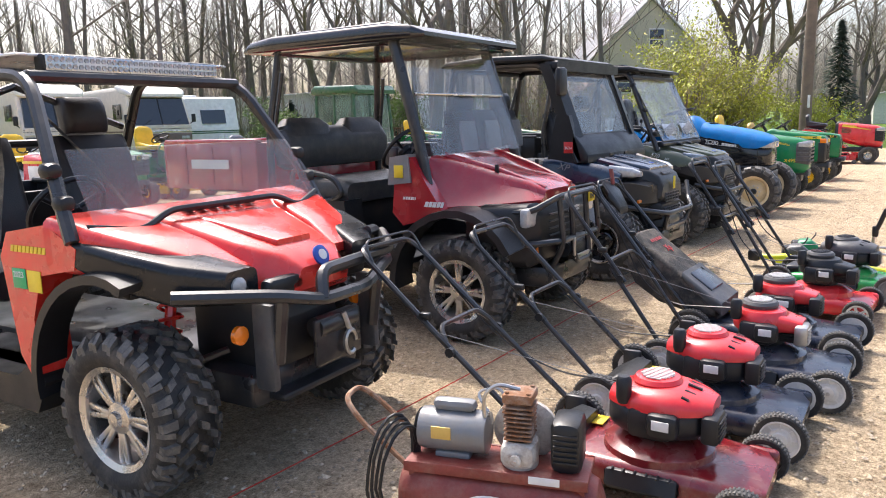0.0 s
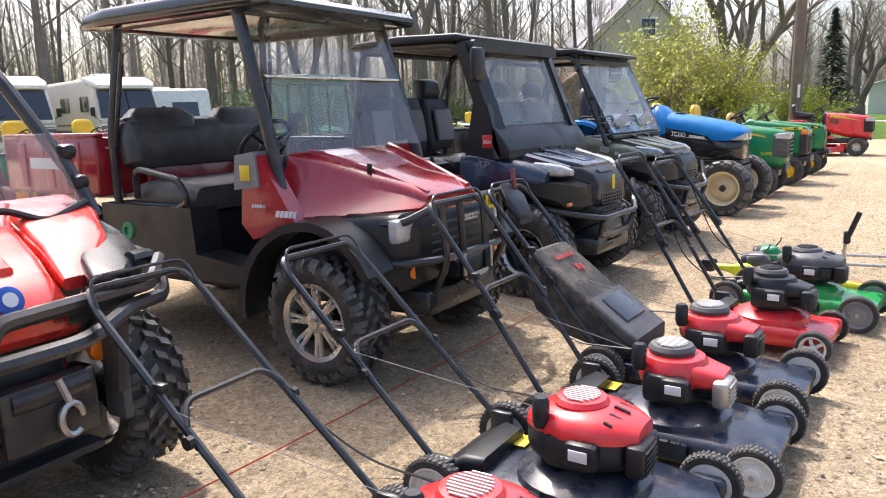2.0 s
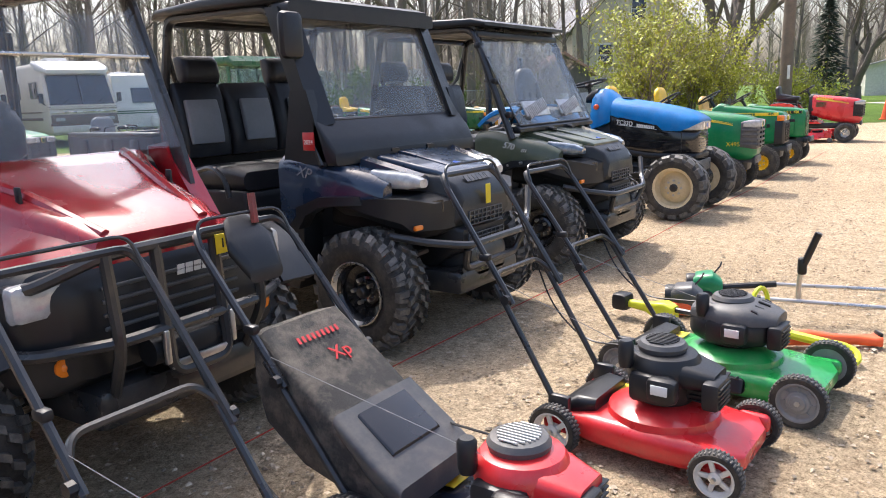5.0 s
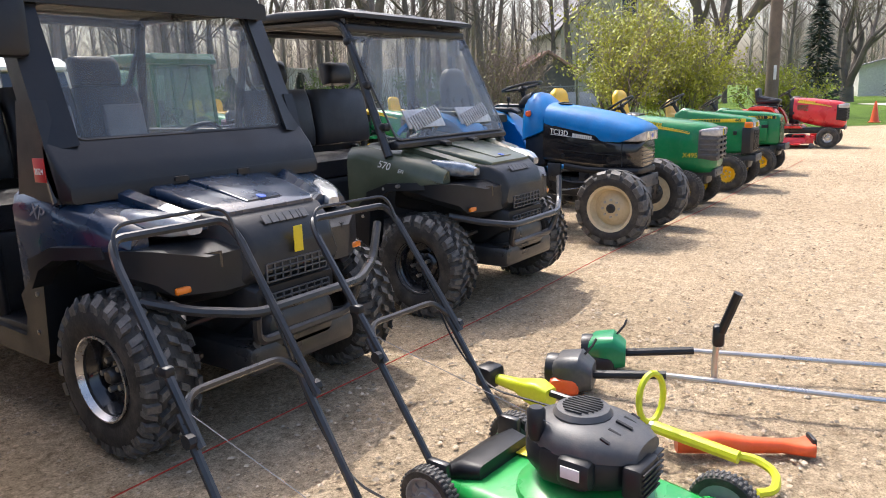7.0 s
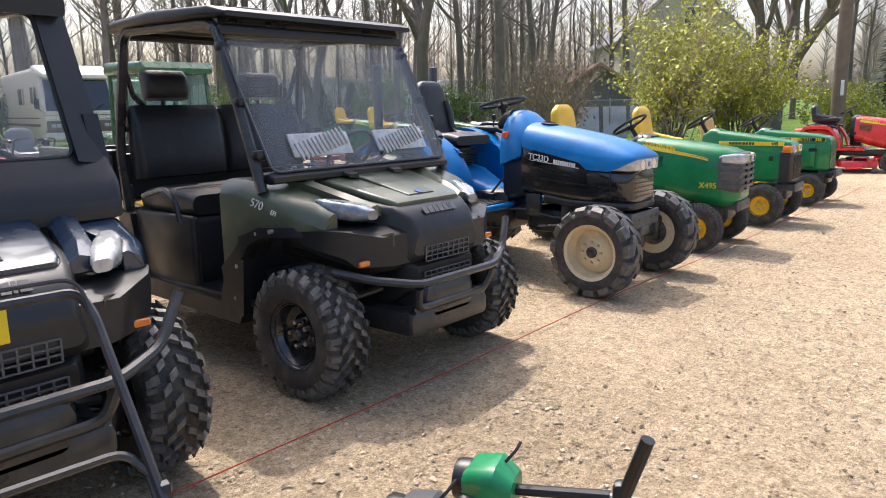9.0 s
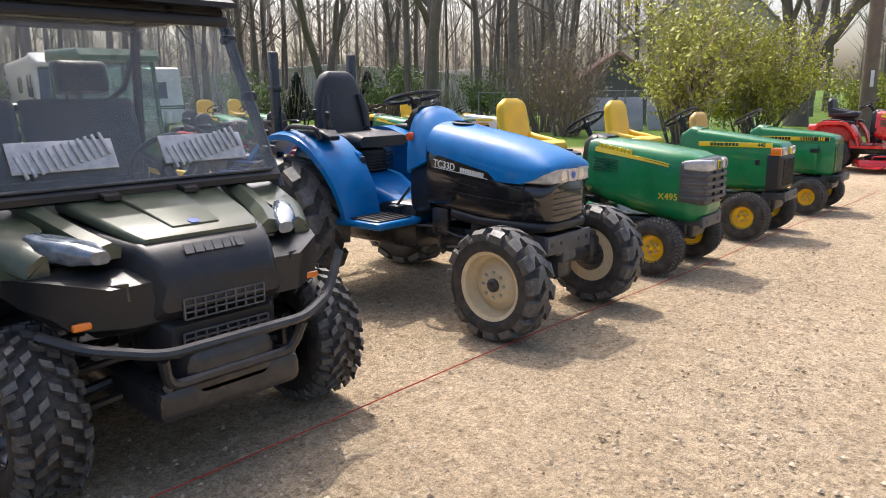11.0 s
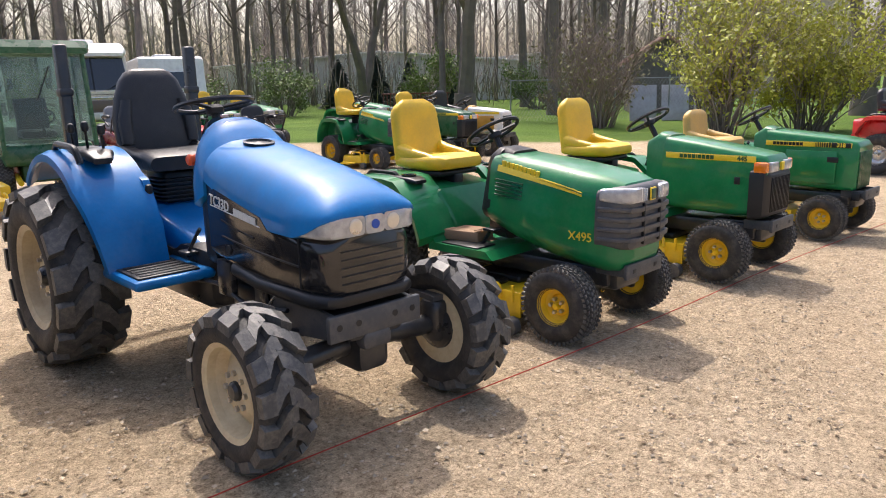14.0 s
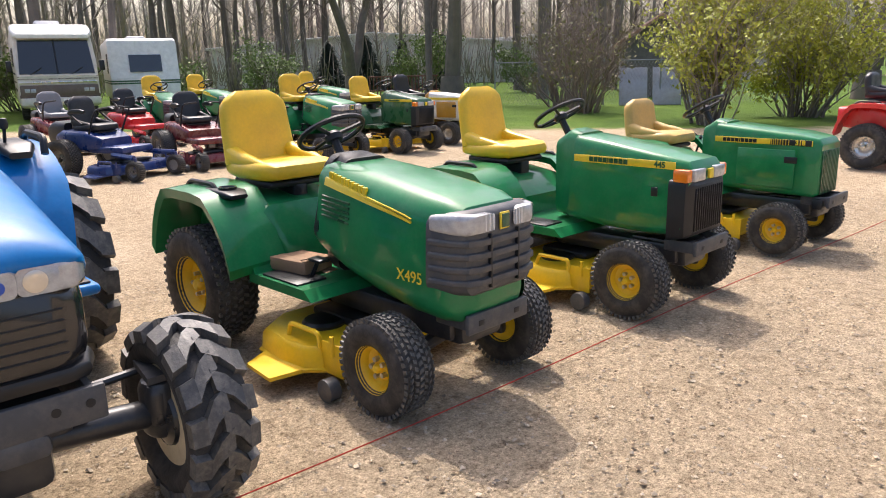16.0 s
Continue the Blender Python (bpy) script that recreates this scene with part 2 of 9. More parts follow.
def rbox(bm, c, s, r=0.01, M=None, top=None):
    """A block with rounded edges: centre, size."""
    M = M or Matrix()
    r = min(r, min(s) * 0.45)
    cz0, cz1 = c[2] - s[2] / 2, c[2] + s[2] / 2
    tw = s[0] if top is None else top
    q = r * 0.3
    rs = [ring(c[1] - s[1] / 2, s[0] - 2 * r, cz0 + r, cz1 - r, r * 0.5, c[0], 2, tw - 2 * r),
          ring(c[1] - s[1] / 2 + q, s[0] - 2 * q, cz0 + q, cz1 - q, r, c[0], 2, tw - 2 * q),
          ring(c[1] - s[1] / 2 + r, s[0], cz0, cz1, r, c[0], 2, tw),
          ring(c[1] + s[1] / 2 - r, s[0], cz0, cz1, r, c[0], 2, tw),
          ring(c[1] + s[1] / 2 - q, s[0] - 2 * q, cz0 + q, cz1 - q, r, c[0], 2, tw - 2 * q),
          ring(c[1] + s[1] / 2, s[0] - 2 * r, cz0 + r, cz1 - r, r * 0.5, c[0], 2, tw - 2 * r)]
    return loft(bm, rs, M)


def fillet(pts, rad=0.05, seg=4):
    pts = [Vector(p) for p in pts]
    out = [pts[0]]
    for a, p, b in zip(pts, pts[1:], pts[2:]):
        d1, d2 = a - p, b - p
        k = min(rad, d1.length * 0.45, d2.length * 0.45)
        s, e = p + d1.normalized() * k, p + d2.normalized() * k
        for i in range(seg + 1):
            t = i / seg
            out.append(s * (1 - t) ** 2 + p * 2 * t * (1 - t) + e * t * t)
    out.append(pts[-1])
    return out


def tube(bm, pts, r=0.02, n=8, rad=0.0, M=None, taper=None, flat=1.0):
    """A bent tube along points; rad rounds its bends; taper is the end radius."""
    M = M or Matrix()
    pts = fillet(pts, rad) if rad else [Vector(p) for p in pts]
    up = None
    rings = []
    for i, p in enumerate(pts):
        d = (pts[min(i + 1, len(pts) - 1)] - pts[max(i - 1, 0)]).normalized()
        if up is None:
            up = d.cross(Vector((0, 0, 1)))
            if up.length < 0.1:
                up = d.cross(Vector((1, 0, 0)))
        up = (up - d * up.dot(d)).normalized()
        side = d.cross(up)
        q = r if taper is None else r + (taper - r) * i / (len(pts) - 1)
        rings.append([p + (up * math.cos(2 * math.pi * k / n) + side * flat * math.sin(2 * math.pi * k / n)) * q for k in range(n)])
    return loft(bm, rings, M)


def lathe(bm, prof, c=(0, 0, 0), n=32, axis="x", M=None, cap=True):
    """Turns a profile of (radius, along) about an axis through c; ends are closed."""
    M = M or Matrix()
    rings = []
    for rad, al in prof:
        rg = []
        for k in range(n):
            a = 2 * math.pi * k / n
            u, v = rad * math.cos(a), rad * math.sin(a)
            p = {"x": (al, u, v), "y": (u, al, v), "z": (u, v, al)}[axis]
            rg.append(Vector(c) + Vector(p))
        rings.append(rg)
    return loft(bm, rings, M, cap)


def plate(bm, poly, a0, a1, plane="yz", M=None):
    """A flat outline, given as 2D points in a plane, made solid between a0 and a1 along the third axis."""
    M = M or Matrix()
    def P(u, v, a):
        return Vector({"yz": (a, u, v), "xz": (u, a, v), "xy": (u, v, a)}[plane])
    return loft(bm, [[P(u, v, a0) for u, v in poly], [P(u, v, a1) for u, v in poly]], M)


def mesh_of(bm, name, sharp=38):
    bmesh.ops.recalc_face_normals(bm, faces=bm.faces)
    me = bpy.data.meshes.new(name)
    bm.to_mesh(me)
    bm.free()
    me.shade_smooth()
    me.set_sharp_from_angle(angle=radians(sharp))
    return me


def part(name, bm, material, parent=None, label="", sharp=38, M=None):
    """Links a bmesh (or a ready mesh) as one mesh object under a thing or a part."""
    me = bm if isinstance(bm, bpy.types.Mesh) else mesh_of(bm, name, sharp)
    if not me.materials:
        me.materials.append(material)
    ob = new(name, me)
    if parent:
        ob.parent = parent
    if M is not None:
        ob.matrix_basis = M
    if label:
        ob["label"] = label
    return ob


def thing(name, M, label, category, group="", kind=""):
    e = new(name)
    e.empty_display_size = 0.2
    e.matrix_basis = M
    return tagged(e, label, category, group, kind)


def text(name, body, size, M, material, parent, depth=0.0015, shear=0.0, bold=0.0):
    cu = bpy.data.curves.new(name, "FONT")
    cu.body, cu.size, cu.extrude, cu.shear, cu.offset = body, size, depth, shear, bold
    cu.align_x, cu.align_y = "CENTER", "CENTER"
    tmp = bpy.data.objects.new(name, cu)
    me = bpy.data.meshes.new_from_object(tmp)
    bpy.data.objects.remove(tmp)
    me.materials.clear()
    me.materials.append(material)
    return part(name, me, material, parent, M=M)


def bars(name, widths, h, M, material, parent, gap=0.006, depth=0.003, slant=0.25):
    """Lettering drawn as plain bars, in the plane x-y of M, centred."""
    bm = B()
    total = sum(widths) + gap * (len(widths) - 1)
    x = -total / 2
    for w in widths:
        plate(bm, [(x, -h / 2), (x + w, -h / 2), (x + w + h * slant, h / 2), (x + h * slant, h / 2)], 0, depth, "xy", M=None)
        x += w + gap
    return part(name, bm, material, parent, M=M)


SIDE_L = pose(0, 0, 0, 90, 0, -90)  # letters on a side that looks towards -x, upright
FRONT = pose(0, 0, 0, 90, 0, 0)     # letters on a face that looks towards -y, upright


def at(x, y, z, R=None):
    return Matrix.Translation((x, y, z)) @ (R or Matrix())


def lumps(bm, n, lo, hi, size, rnd, squash=1.0):
    """Loose small stones or clods."""
    for _ in range(n):
        s = rnd.uniform(*size)
        c = Vector([rnd.uniform(a, b) for a, b in zip(lo, hi)])
        t = Matrix.Translation(c) @ Euler((rnd.uniform(-0.4, 0.4), rnd.uniform(-0.4, 0.4), rnd.uniform(0, 6.3))).to_matrix().to_4x4()
        k = [rnd.uniform(0.6, 1.2) for _ in range(6)]
        v = [bm.verts.new(t @ Vector(p)) for p in ((s * k[0], 0, 0), (0, s * k[1], 0), (-s * k[2], 0, 0), (0, -s * k[3], 0), (0, 0, s * 0.7 * k[4] * squash), (0, 0, -s * 0.5 * k[5] * squash))]
        for a, b, c2 in ((0, 1, 4), (1, 2, 4), (2, 3, 4), (3, 0, 4), (1, 0, 5), (2, 1, 5), (3, 2, 5), (0, 3, 5)):
            bm.faces.new((v[a], v[b], v[c2]))


# ---------------------------------------------------------------- ground
def ground_material():
    m = bpy.data.materials.new("gravel yard and lawn")
    m.use_nodes = True
    nt = m.node_tree
    N, K = nt.nodes.new, nt.links.new
    b = nt.nodes["Principled BSDF"]
    ge = N("ShaderNodeNewGeometry")

    def nz(scale, detail=6, rough=0.6):
        n = N("ShaderNodeTexNoise")
        n.inputs["Scale"].default_value, n.inputs["Detail"].default_value, n.inputs["Roughness"].default_value = scale, detail, rough
        K(ge.outputs["Position"], n.inputs["Vector"])
        return n.outputs["Fac"]

    def ramp(fac, stops):
        r = N("ShaderNodeValToRGB")
        e = r.color_ramp.elements
        while len(e) < len(stops):
            e.new(0.5)
        for el, (p, c) in zip(e, stops):
            el.position, el.color = p, (*c, 1)
        K(fac, r.inputs[0])
        return r.outputs[0]

    def mix(f, a, c, mode="MIX"):
        x = N("ShaderNodeMix")
        x.data_type, x.blend_type = "RGBA", mode
        if isinstance(f, float):
            x.inputs[0].default_value = f
        else:
            K(f, x.inputs[0])
        K(a, x.inputs[6])
        K(c, x.inputs[7])
        return x.outputs[2]

    base = ramp(nz(0.55, 5), [(0.3, (0.47, 0.385, 0.275)), (0.5, (0.53, 0.437, 0.315)), (0.7, (0.58, 0.49, 0.37))])
    # grit tone; the dark stops also put shade between grains into the colour
    grit_shade = ramp(nz(105, 6, 0.8), [(0.3, (0.24, 0.19, 0.155)), (0.44, (0.8, 0.77, 0.73)), (0.6, (1.18, 1.16, 1.12))])
    clod = ramp(nz(9, 6, 0.7), [(0.3, (0.62, 0.58, 0.54)), (0.45, (0.95, 0.94, 0.93)), (0.7, (1.1, 1.1, 1.1))])
    gravel = mix(1.0, mix(1.0, base, grit_shade, "MULTIPLY"), clod, "MULTIPLY")
    vo = N("ShaderNodeTexVoronoi")
    vo.inputs["Scale"].default_value = 38
    K(ge.outputs["Position"], vo.inputs["Vector"])
    stone = ramp(vo.outputs["Color"], [(0.0, (0.75, 0.73, 0.7)), (1.0, (1.15, 1.13, 1.1))])
    gravel = mix(1.0, gravel, stone, "MULTIPLY")
    # coarser pebble tone, with small shadows between stones painted in as dark speckle
    pebble_shade = ramp(nz(46, 8, 0.75), [(0.34, (0.45, 0.42, 0.38)), (0.46, (0.95, 0.95, 0.94)), (0.64, (1.25, 1.25, 1.24))])
    gravel = mix(1.0, gravel, pebble_shade, "MULTIPLY")
    grass = mix(1.0, ramp(nz(0.35, 6), [(0.3, (0.06, 0.11, 0.018)), (0.55, (0.1, 0.17, 0.025)), (0.75, (0.15, 0.19, 0.05))]),
                ramp(nz(30, 5, 0.8), [(0.25, (0.4, 0.42, 0.4)), (0.6, (1.15, 1.15, 1.1))]), "MULTIPLY")
    sx = N("ShaderNodeSeparateXYZ")
    K(ge.outputs["Position"], sx.inputs[0])
    # edge of the yard: x + 0.77 y = 31.4, with a ragged margin
    e1 = N("ShaderNodeMath")
    e1.operation = "MULTIPLY_ADD"
    e1.inputs[1].default_value = 0.77
    K(sx.outputs["Y"], e1.inputs[0])
    K(sx.outputs["X"], e1.inputs[2])
    e2 = N("ShaderNodeMath")
    e2.operation = "MULTIPLY_ADD"
    e2.inputs[1].default_value = 3.0
    K(nz(0.8, 8, 0.7), e2.inputs[0])
    K(e1.outputs[0], e2.inputs[2])
    mr = N("ShaderNodeMapRange")
    mr.inputs["From Min"].default_value, mr.inputs["From Max"].default_value = 32.5, 33.4
    K(e2.outputs[0], mr.inputs["Value"])
    K(mix(mr.outputs[0], gravel, grass), b.inputs["Base Color"])
    b.inputs["Roughness"].default_value = 0.95
    b.inputs["Specular IOR Level"].default_value = 0.15
    h = N("ShaderNodeMath")
    h.operation = "MULTIPLY_ADD"
    h.inputs[1].default_value = 0.6
    K(nz(60, 5, 0.8), h.inputs[0])
    K(nz(7, 6, 0.7), h.inputs[2])
    bp = N("ShaderNodeBump")
    bp.inputs["Strength"].default_value = 1.0
    bp.inputs["Distance"].default_value = 0.035
    K(h.outputs[0], bp.inputs["Height"])
    K(bp.outputs[0], b.inputs["Normal"])
    return m


def ground():
    """One sheet: a fine uneven middle, widening rings out to the horizon."""
    bm = B()
    def coords(c0, c1, step):
        inner = [c0 + step * i for i in range(int((c1 - c0) / step) + 1)]
        out, d = [], step
        a, b = [], []
        lo, hi = inner[0], inner[-1]
        while d < 1500:
            d *= 1.9
            lo -= d
            hi += d
            a.insert(0, lo)
            b.append(hi)
        return a + inner + b
    xs, ys = coords(-1.0, 20.0, 0.11), coords(-4.0, 4.0, 0.11)
    def z(x, y):
        if not (-1 < x < 20 and -4 < y < 4):
            return 0.0
        f = min(1, (x + 1) / 0.6, (20 - x) / 0.6, (y + 4) / 0.6, (4 - y) / 0.6)
        rut = -0.012 * math.exp(-((y + 2.6 - 0.1 * math.sin(x * 0.7)) / 0.35) ** 2)
        return f * (0.014 * noise.noise((x * 0.9, y * 0.9, 0)) + 0.012 * noise.noise((x * 4, y * 4, 3)) + rut) - 0.004
    grid = [[bm.verts.new((x, y, z(x, y))) for x in xs] for y in ys]
    for r0, r1 in zip(grid, grid[1:]):
        for i in range(len(xs) - 1):
            bm.faces.new((r0[i], r0[i + 1], r1[i + 1], r1[i]))
    g = part("ground", bm, GROUND, sharp=180)
    return tagged(g, "pale sandy gravel yard running into mown green lawn", "ground", kind="structure")


GROUND = ground_material()
ground()


# ---------------------------------------------------------------- wheels
MESH = {}


def cached(key, make):
    if key not in MESH:
        MESH[key] = make()
    return MESH[key]


def tyre_bm(r, w, rim, tread, n=40):
    """Tyre round the x axis, and its real lugs apart."""
    bm = B()
    body = bm
    h = w / 2
    core = r - {"mud": 0.02, "ag": 0.03, "turf": 0.007, "rib": 0.006}[tread]
    sw = core - rim
    lathe(bm, [(rim * 0.93, -h * 0.7), (rim * 1.02, -h * 0.86), (rim + sw * 0.3, -h * 0.99), (rim + sw * 0.62, -h), (core - sw * 0.16, -h * 0.9), (core - 0.004, -h * 0.7),
               (core, 0), (core - 0.004, h * 0.7), (core - sw * 0.16, h * 0.9), (rim + sw * 0.62, h), (rim + sw * 0.3, h * 0.99), (rim * 1.02, h * 0.86), (rim * 0.93, h * 0.7)], n=n, cap=False)
    bm = B()
    def lug(a, x0, x1, skew, half, drop=0.0):
        # a block from x0 to x1 that leans round the tyre by skew, half as wide as half
        prof = []
        for x, aa, dr in ((x0, a, 0), (x1, a + skew, drop)):
            for s in (-1, 1):
                for rr in (core - 0.012 - dr, r - dr):
                    k = half * (1 if rr < r - dr - 0.001 else 0.8)
                    ang = aa + s * k / r
                    prof.append(bm.verts.new((x, rr * math.cos(ang), rr * math.sin(ang))))
        for f in ((0, 1, 3, 2), (4, 6, 7, 5), (0, 4, 5, 1), (2, 3, 7, 6), (1, 5, 7, 3), (0, 2, 6, 4)):
            bm.faces.new([prof[i] for i in f])
    if tread == "mud":
        k = 22
        for i in range(k):
            a = 2 * math.pi * i / k
            st = 2 * math.pi / k
            for s in (1, -1):
                b = a if s > 0 else a + st / 2
                lug(b, s * h * 0.06, s * h * 0.34, 0.07, 0.018)
                lug(b + st * 0.5, s * h * 0.36, s * h * 0.62, 0.06, 0.018)
                lug(b + 0.03, s * h * 0.66, s * h * 0.98, 0.03, 0.02, 0.03)
                lug(b + st * 0.5, s * h * 0.78, s * h * 1.0, 0.0, 0.013, 0.035)
    elif tread == "ag":
        k = 15
        for i in range(k):
            a = 2 * math.pi * i / k
            q = r / 0.34 * 0.047
            for s, b in ((1, a), (-1, a + math.pi / k)):
                lug(b, -s * h * 0.12, s * h * 0.3, 0.1, q)
                lug(b + 0.1, s * h * 0.3, s * h * 0.62, 0.16, q * 0.95)
                lug(b + 0.26, s * h * 0.62, s * h * 1.03, 0.03, q * 1.15, 0.022)
    elif tread == "turf":
        k = 44
        for i in range(k):
            a = 2 * math.pi * i / k
            for j in range(-3, 4):
                x = j * h * 0.26
                s = 0.035 if j % 2 else -0.035
                lug(a + (0.05 if j % 2 else 0), x - h * 0.11, x + h * 0.11, s, 0.011, 0.004 * abs(j) ** 1.3)
    else:
        k = 30
        for i in range(k):
            a = 2 * math.pi * i / k
            lug(a, -h * 0.75, h * 0.75, 0.06, 0.006)
    return body, bm


def rim_bm(rim, w, style, side):
    """Wheel disc; side is the way the outer face looks along x."""
    bm = B()
    h = w / 2 * side
    R = rim
    if style == "spoke":
        lathe(bm, [(R * 0.9, -h * 0.7), (R * 1.0, -h * 0.8), (R * 0.88, -h * 0.5), (R * 0.86, h * 0.4), (R * 0.9, h * 0.8), (R * 1.02, h * 0.88), (R * 1.02, h * 0.8), (R * 0.9, h * 0.7)], n=36, cap=False)
        for i in range(8):
            for d in (-0.1, 0.1):
                a = 2 * math.pi * i / 8 + d
                t = Matrix.Rotation(a, 4, "X")
                rbox(bm, (h * 0.62, R * 0.56, 0), (0.02, R * 0.76, 0.024), 0.006, t)
        lathe(bm, [(R * 0.3, h * 0.3), (R * 0.34, h * 0.6), (R * 0.3, h * 0.72), (R * 0.16, h * 0.78), (R * 0.14, h * 0.9), (0.004, h * 0.92)], n=20)
    elif style == "drum":
        lathe(bm, [(R * 0.94, -h * 0.7), (R * 1.02, -h * 0.84), (R * 1.03, -h * 0.8), (R * 0.9, -h * 0.3), (R * 0.88, h * 0.4), (R * 0.93, h * 0.8), (R * 1.04, h * 0.9), (R * 1.04, h * 0.84), (R * 0.95, h * 0.76),
                   (R * 0.86, h * 0.35), (R * 0.8, h * 0.1), (R * 0.66, h * 0.2), (R * 0.5, h * 0.45), (R * 0.46, h * 0.5), (R * 0.2, h * 0.5), (0.004, h * 0.5)], n=36)
    else:  # dish
        lathe(bm, [(R * 0.94, -h * 0.7), (R * 1.0, -h * 0.84), (R * 0.9, -h * 0.3), (R * 0.9, h * 0.3), (R * 1.03, h * 0.9), (R * 1.03, h * 0.84), (R * 0.97, h * 0.78),
                   (R * 0.84, h * 0.3), (R * 0.6, h * 0.18), (R * 0.45, h * 0.36), (R * 0.25, h * 0.4), (0.004, h * 0.4)], n=32)
    return bm


def hub_bm(rim, w, style, side):
    bm = B()
    h = w / 2 * side
    lathe(bm, [(rim * 0.4, -h * 0.6), (rim * 0.4, -h * 0.2), (rim * 0.22, h * 0.3), (rim * 0.2, h * 0.62), (rim * 0.14, h * 0.72), (0.003, h * 0.74)], n=16)
    return bm


def nut_bm(w, side):
    h = w / 2 * side
    return lathe(B(), [(0.012, 0.3 * h), (0.012, 0.62 * h), (0.002, 0.64 * h)], n=6)


def wheel(parent, x, y, r, w, rim, tread, style, rim_mat, side, hub_mat=None, rubber=None, steer=0.0, label=""):
    """wheel > tyre, rim, under a vehicle."""
    key = (r, w, rim, tread, style, rim_mat.name, side)
    hm = cached(("h", hub_mat and hub_mat.name, *key), lambda: mesh_of(hub_bm(rim, w, style, side), "wheel"))
    wh = part("wheel", hm, hub_mat or STEEL_BLACK, parent, label, M=pose(x, y, r, 0, 0, steer))
    body, lugs = cached(("t", rubber and rubber.name, *key), lambda: [mesh_of(b, "tyre") for b in tyre_bm(r, w, rim, tread)])
    part("tyre", body, rubber or RUBBER, wh)
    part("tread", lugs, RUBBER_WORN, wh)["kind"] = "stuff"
    part("rim", cached(("r", *key), lambda: mesh_of(rim_bm(rim, w, style, side), "rim")), rim_mat, wh)
    n = 8 if style == "drum" else 5
    for i in range(n):
        a = 2 * math.pi * i / n
        part("wheel_nut", cached(("n", w, side), lambda: mesh_of(nut_bm(w, side), "wheel_nut")), CHROME, wh, M=at(0, rim * 0.38 * math.cos(a), rim * 0.38 * math.sin(a)))
    return wh


def four_wheels(v, tx, wb, r, w, rim, tread, style, rm, rr=None, rw=None, rrim=None, rtx=None, **k):
    for s in (-1, 1):
        wheel(v, s * tx, 0, r, w, rim, tread, style, rm, s, **k)
        wheel(v, s * (rtx or tx), wb, rr or r, rw or w, rrim or rim, tread, style, rm, s, **k)


def coil(bm, a, b, r=0.04, turns=7, wire=0.008):
    a, b = Vector(a), Vector(b)
    d = b - a
    u = d.orthogonal().normalized()
    v = d.normalized().cross(u)
    pts = [a + d * (i / (turns * 8)) + (u * math.cos(i * math.pi / 4) + v * math.sin(i * math.pi / 4)) * r for i in range(turns * 8 + 1)]
    return tube(bm, pts, wire, 5)


def suspension(v, tx, r, spring=STEEL_BLACK, z_top=0.8, y=0.06):
    for s in (-1, 1):
        bm = B()
        for dy in (-0.13, 0.13):
            tube(bm, [(s * 0.2, dy, r + 0.02), (s * (tx - 0.12), 0.0, r - 0.06)], 0.018, 7)
            tube(bm, [(s * 0.24, dy, r + 0.16), (s * (tx - 0.14), 0.0, r + 0.1)], 0.016, 7)
        tube(bm, [(s * 0.15, 0.0, r + 0.05), (s * (tx - 0.1), 0.0, r)], 0.024, 8)
        rbox(bm, (s * (tx - 0.13), 0, r + 0.01), (0.07, 0.12, 0.26), 0.02)
        part("control_arm", bm, STEEL_BLACK, v)
        bm = B()
        coil(bm, (s * (tx - 0.17), y, r + 0.08), (s * (tx - 0.3), y + 0.05, z_top), 0.048)
        tube(bm, [(s * (tx - 0.17), y, r + 0.0), (s * (tx - 0.3), y + 0.05, z_top + 0.03)], 0.024, 8)
        part("shock_absorber", bm, spring, v)


def steering_wheel(v, x, y, z, r=0.17, tilt=35, mat_=None, column=0.3):
    M = pose(x, y, z, -tilt, 0, 0)
    bm = B()
    pts = [(r * math.cos(a), r * math.sin(a), 0) for a in [2 * math.pi * i / 28 for i in range(29)]]
    tube(bm, pts, 0.014, 7)
    for a in (90, 210, 330):
        tube(bm, [(0, 0, -0.02), (r * math.cos(radians(a)), r * math.sin(radians(a)), 0)], 0.012, 6)
    lathe(bm, [(0.045, -0.05), (0.05, -0.02), (0.035, 0.0), (0.003, 0.003)], n=14, axis="z")
    tube(bm, [(0, 0, -0.02), (0, 0, -column)], 0.024, 8)
    return part("steering_wheel", bm, mat_ or BLACK, v, M=M)


def cushion(bm, c, s, r=0.05, M=None, crown=0.03):
    """A stuffed pad with a crowned face."""
    M = M or Matrix()
    rs = []
    for t, k in ((0, 0.86), (0.06, 0.97), (0.25, 1), (0.75, 1), (0.94, 0.97), (1, 0.86)):
        z0, z1 = c[2] - s[2] / 2 * k, c[2] + s[2] / 2 * k + crown * math.sin(math.pi * t)
        rs.append(ring(c[1] - s[1] / 2 + s[1] * t, s[0] * (0.94 + 0.06 * k), z0, z1, r, c[0], 3))
    return loft(bm, rs, M)


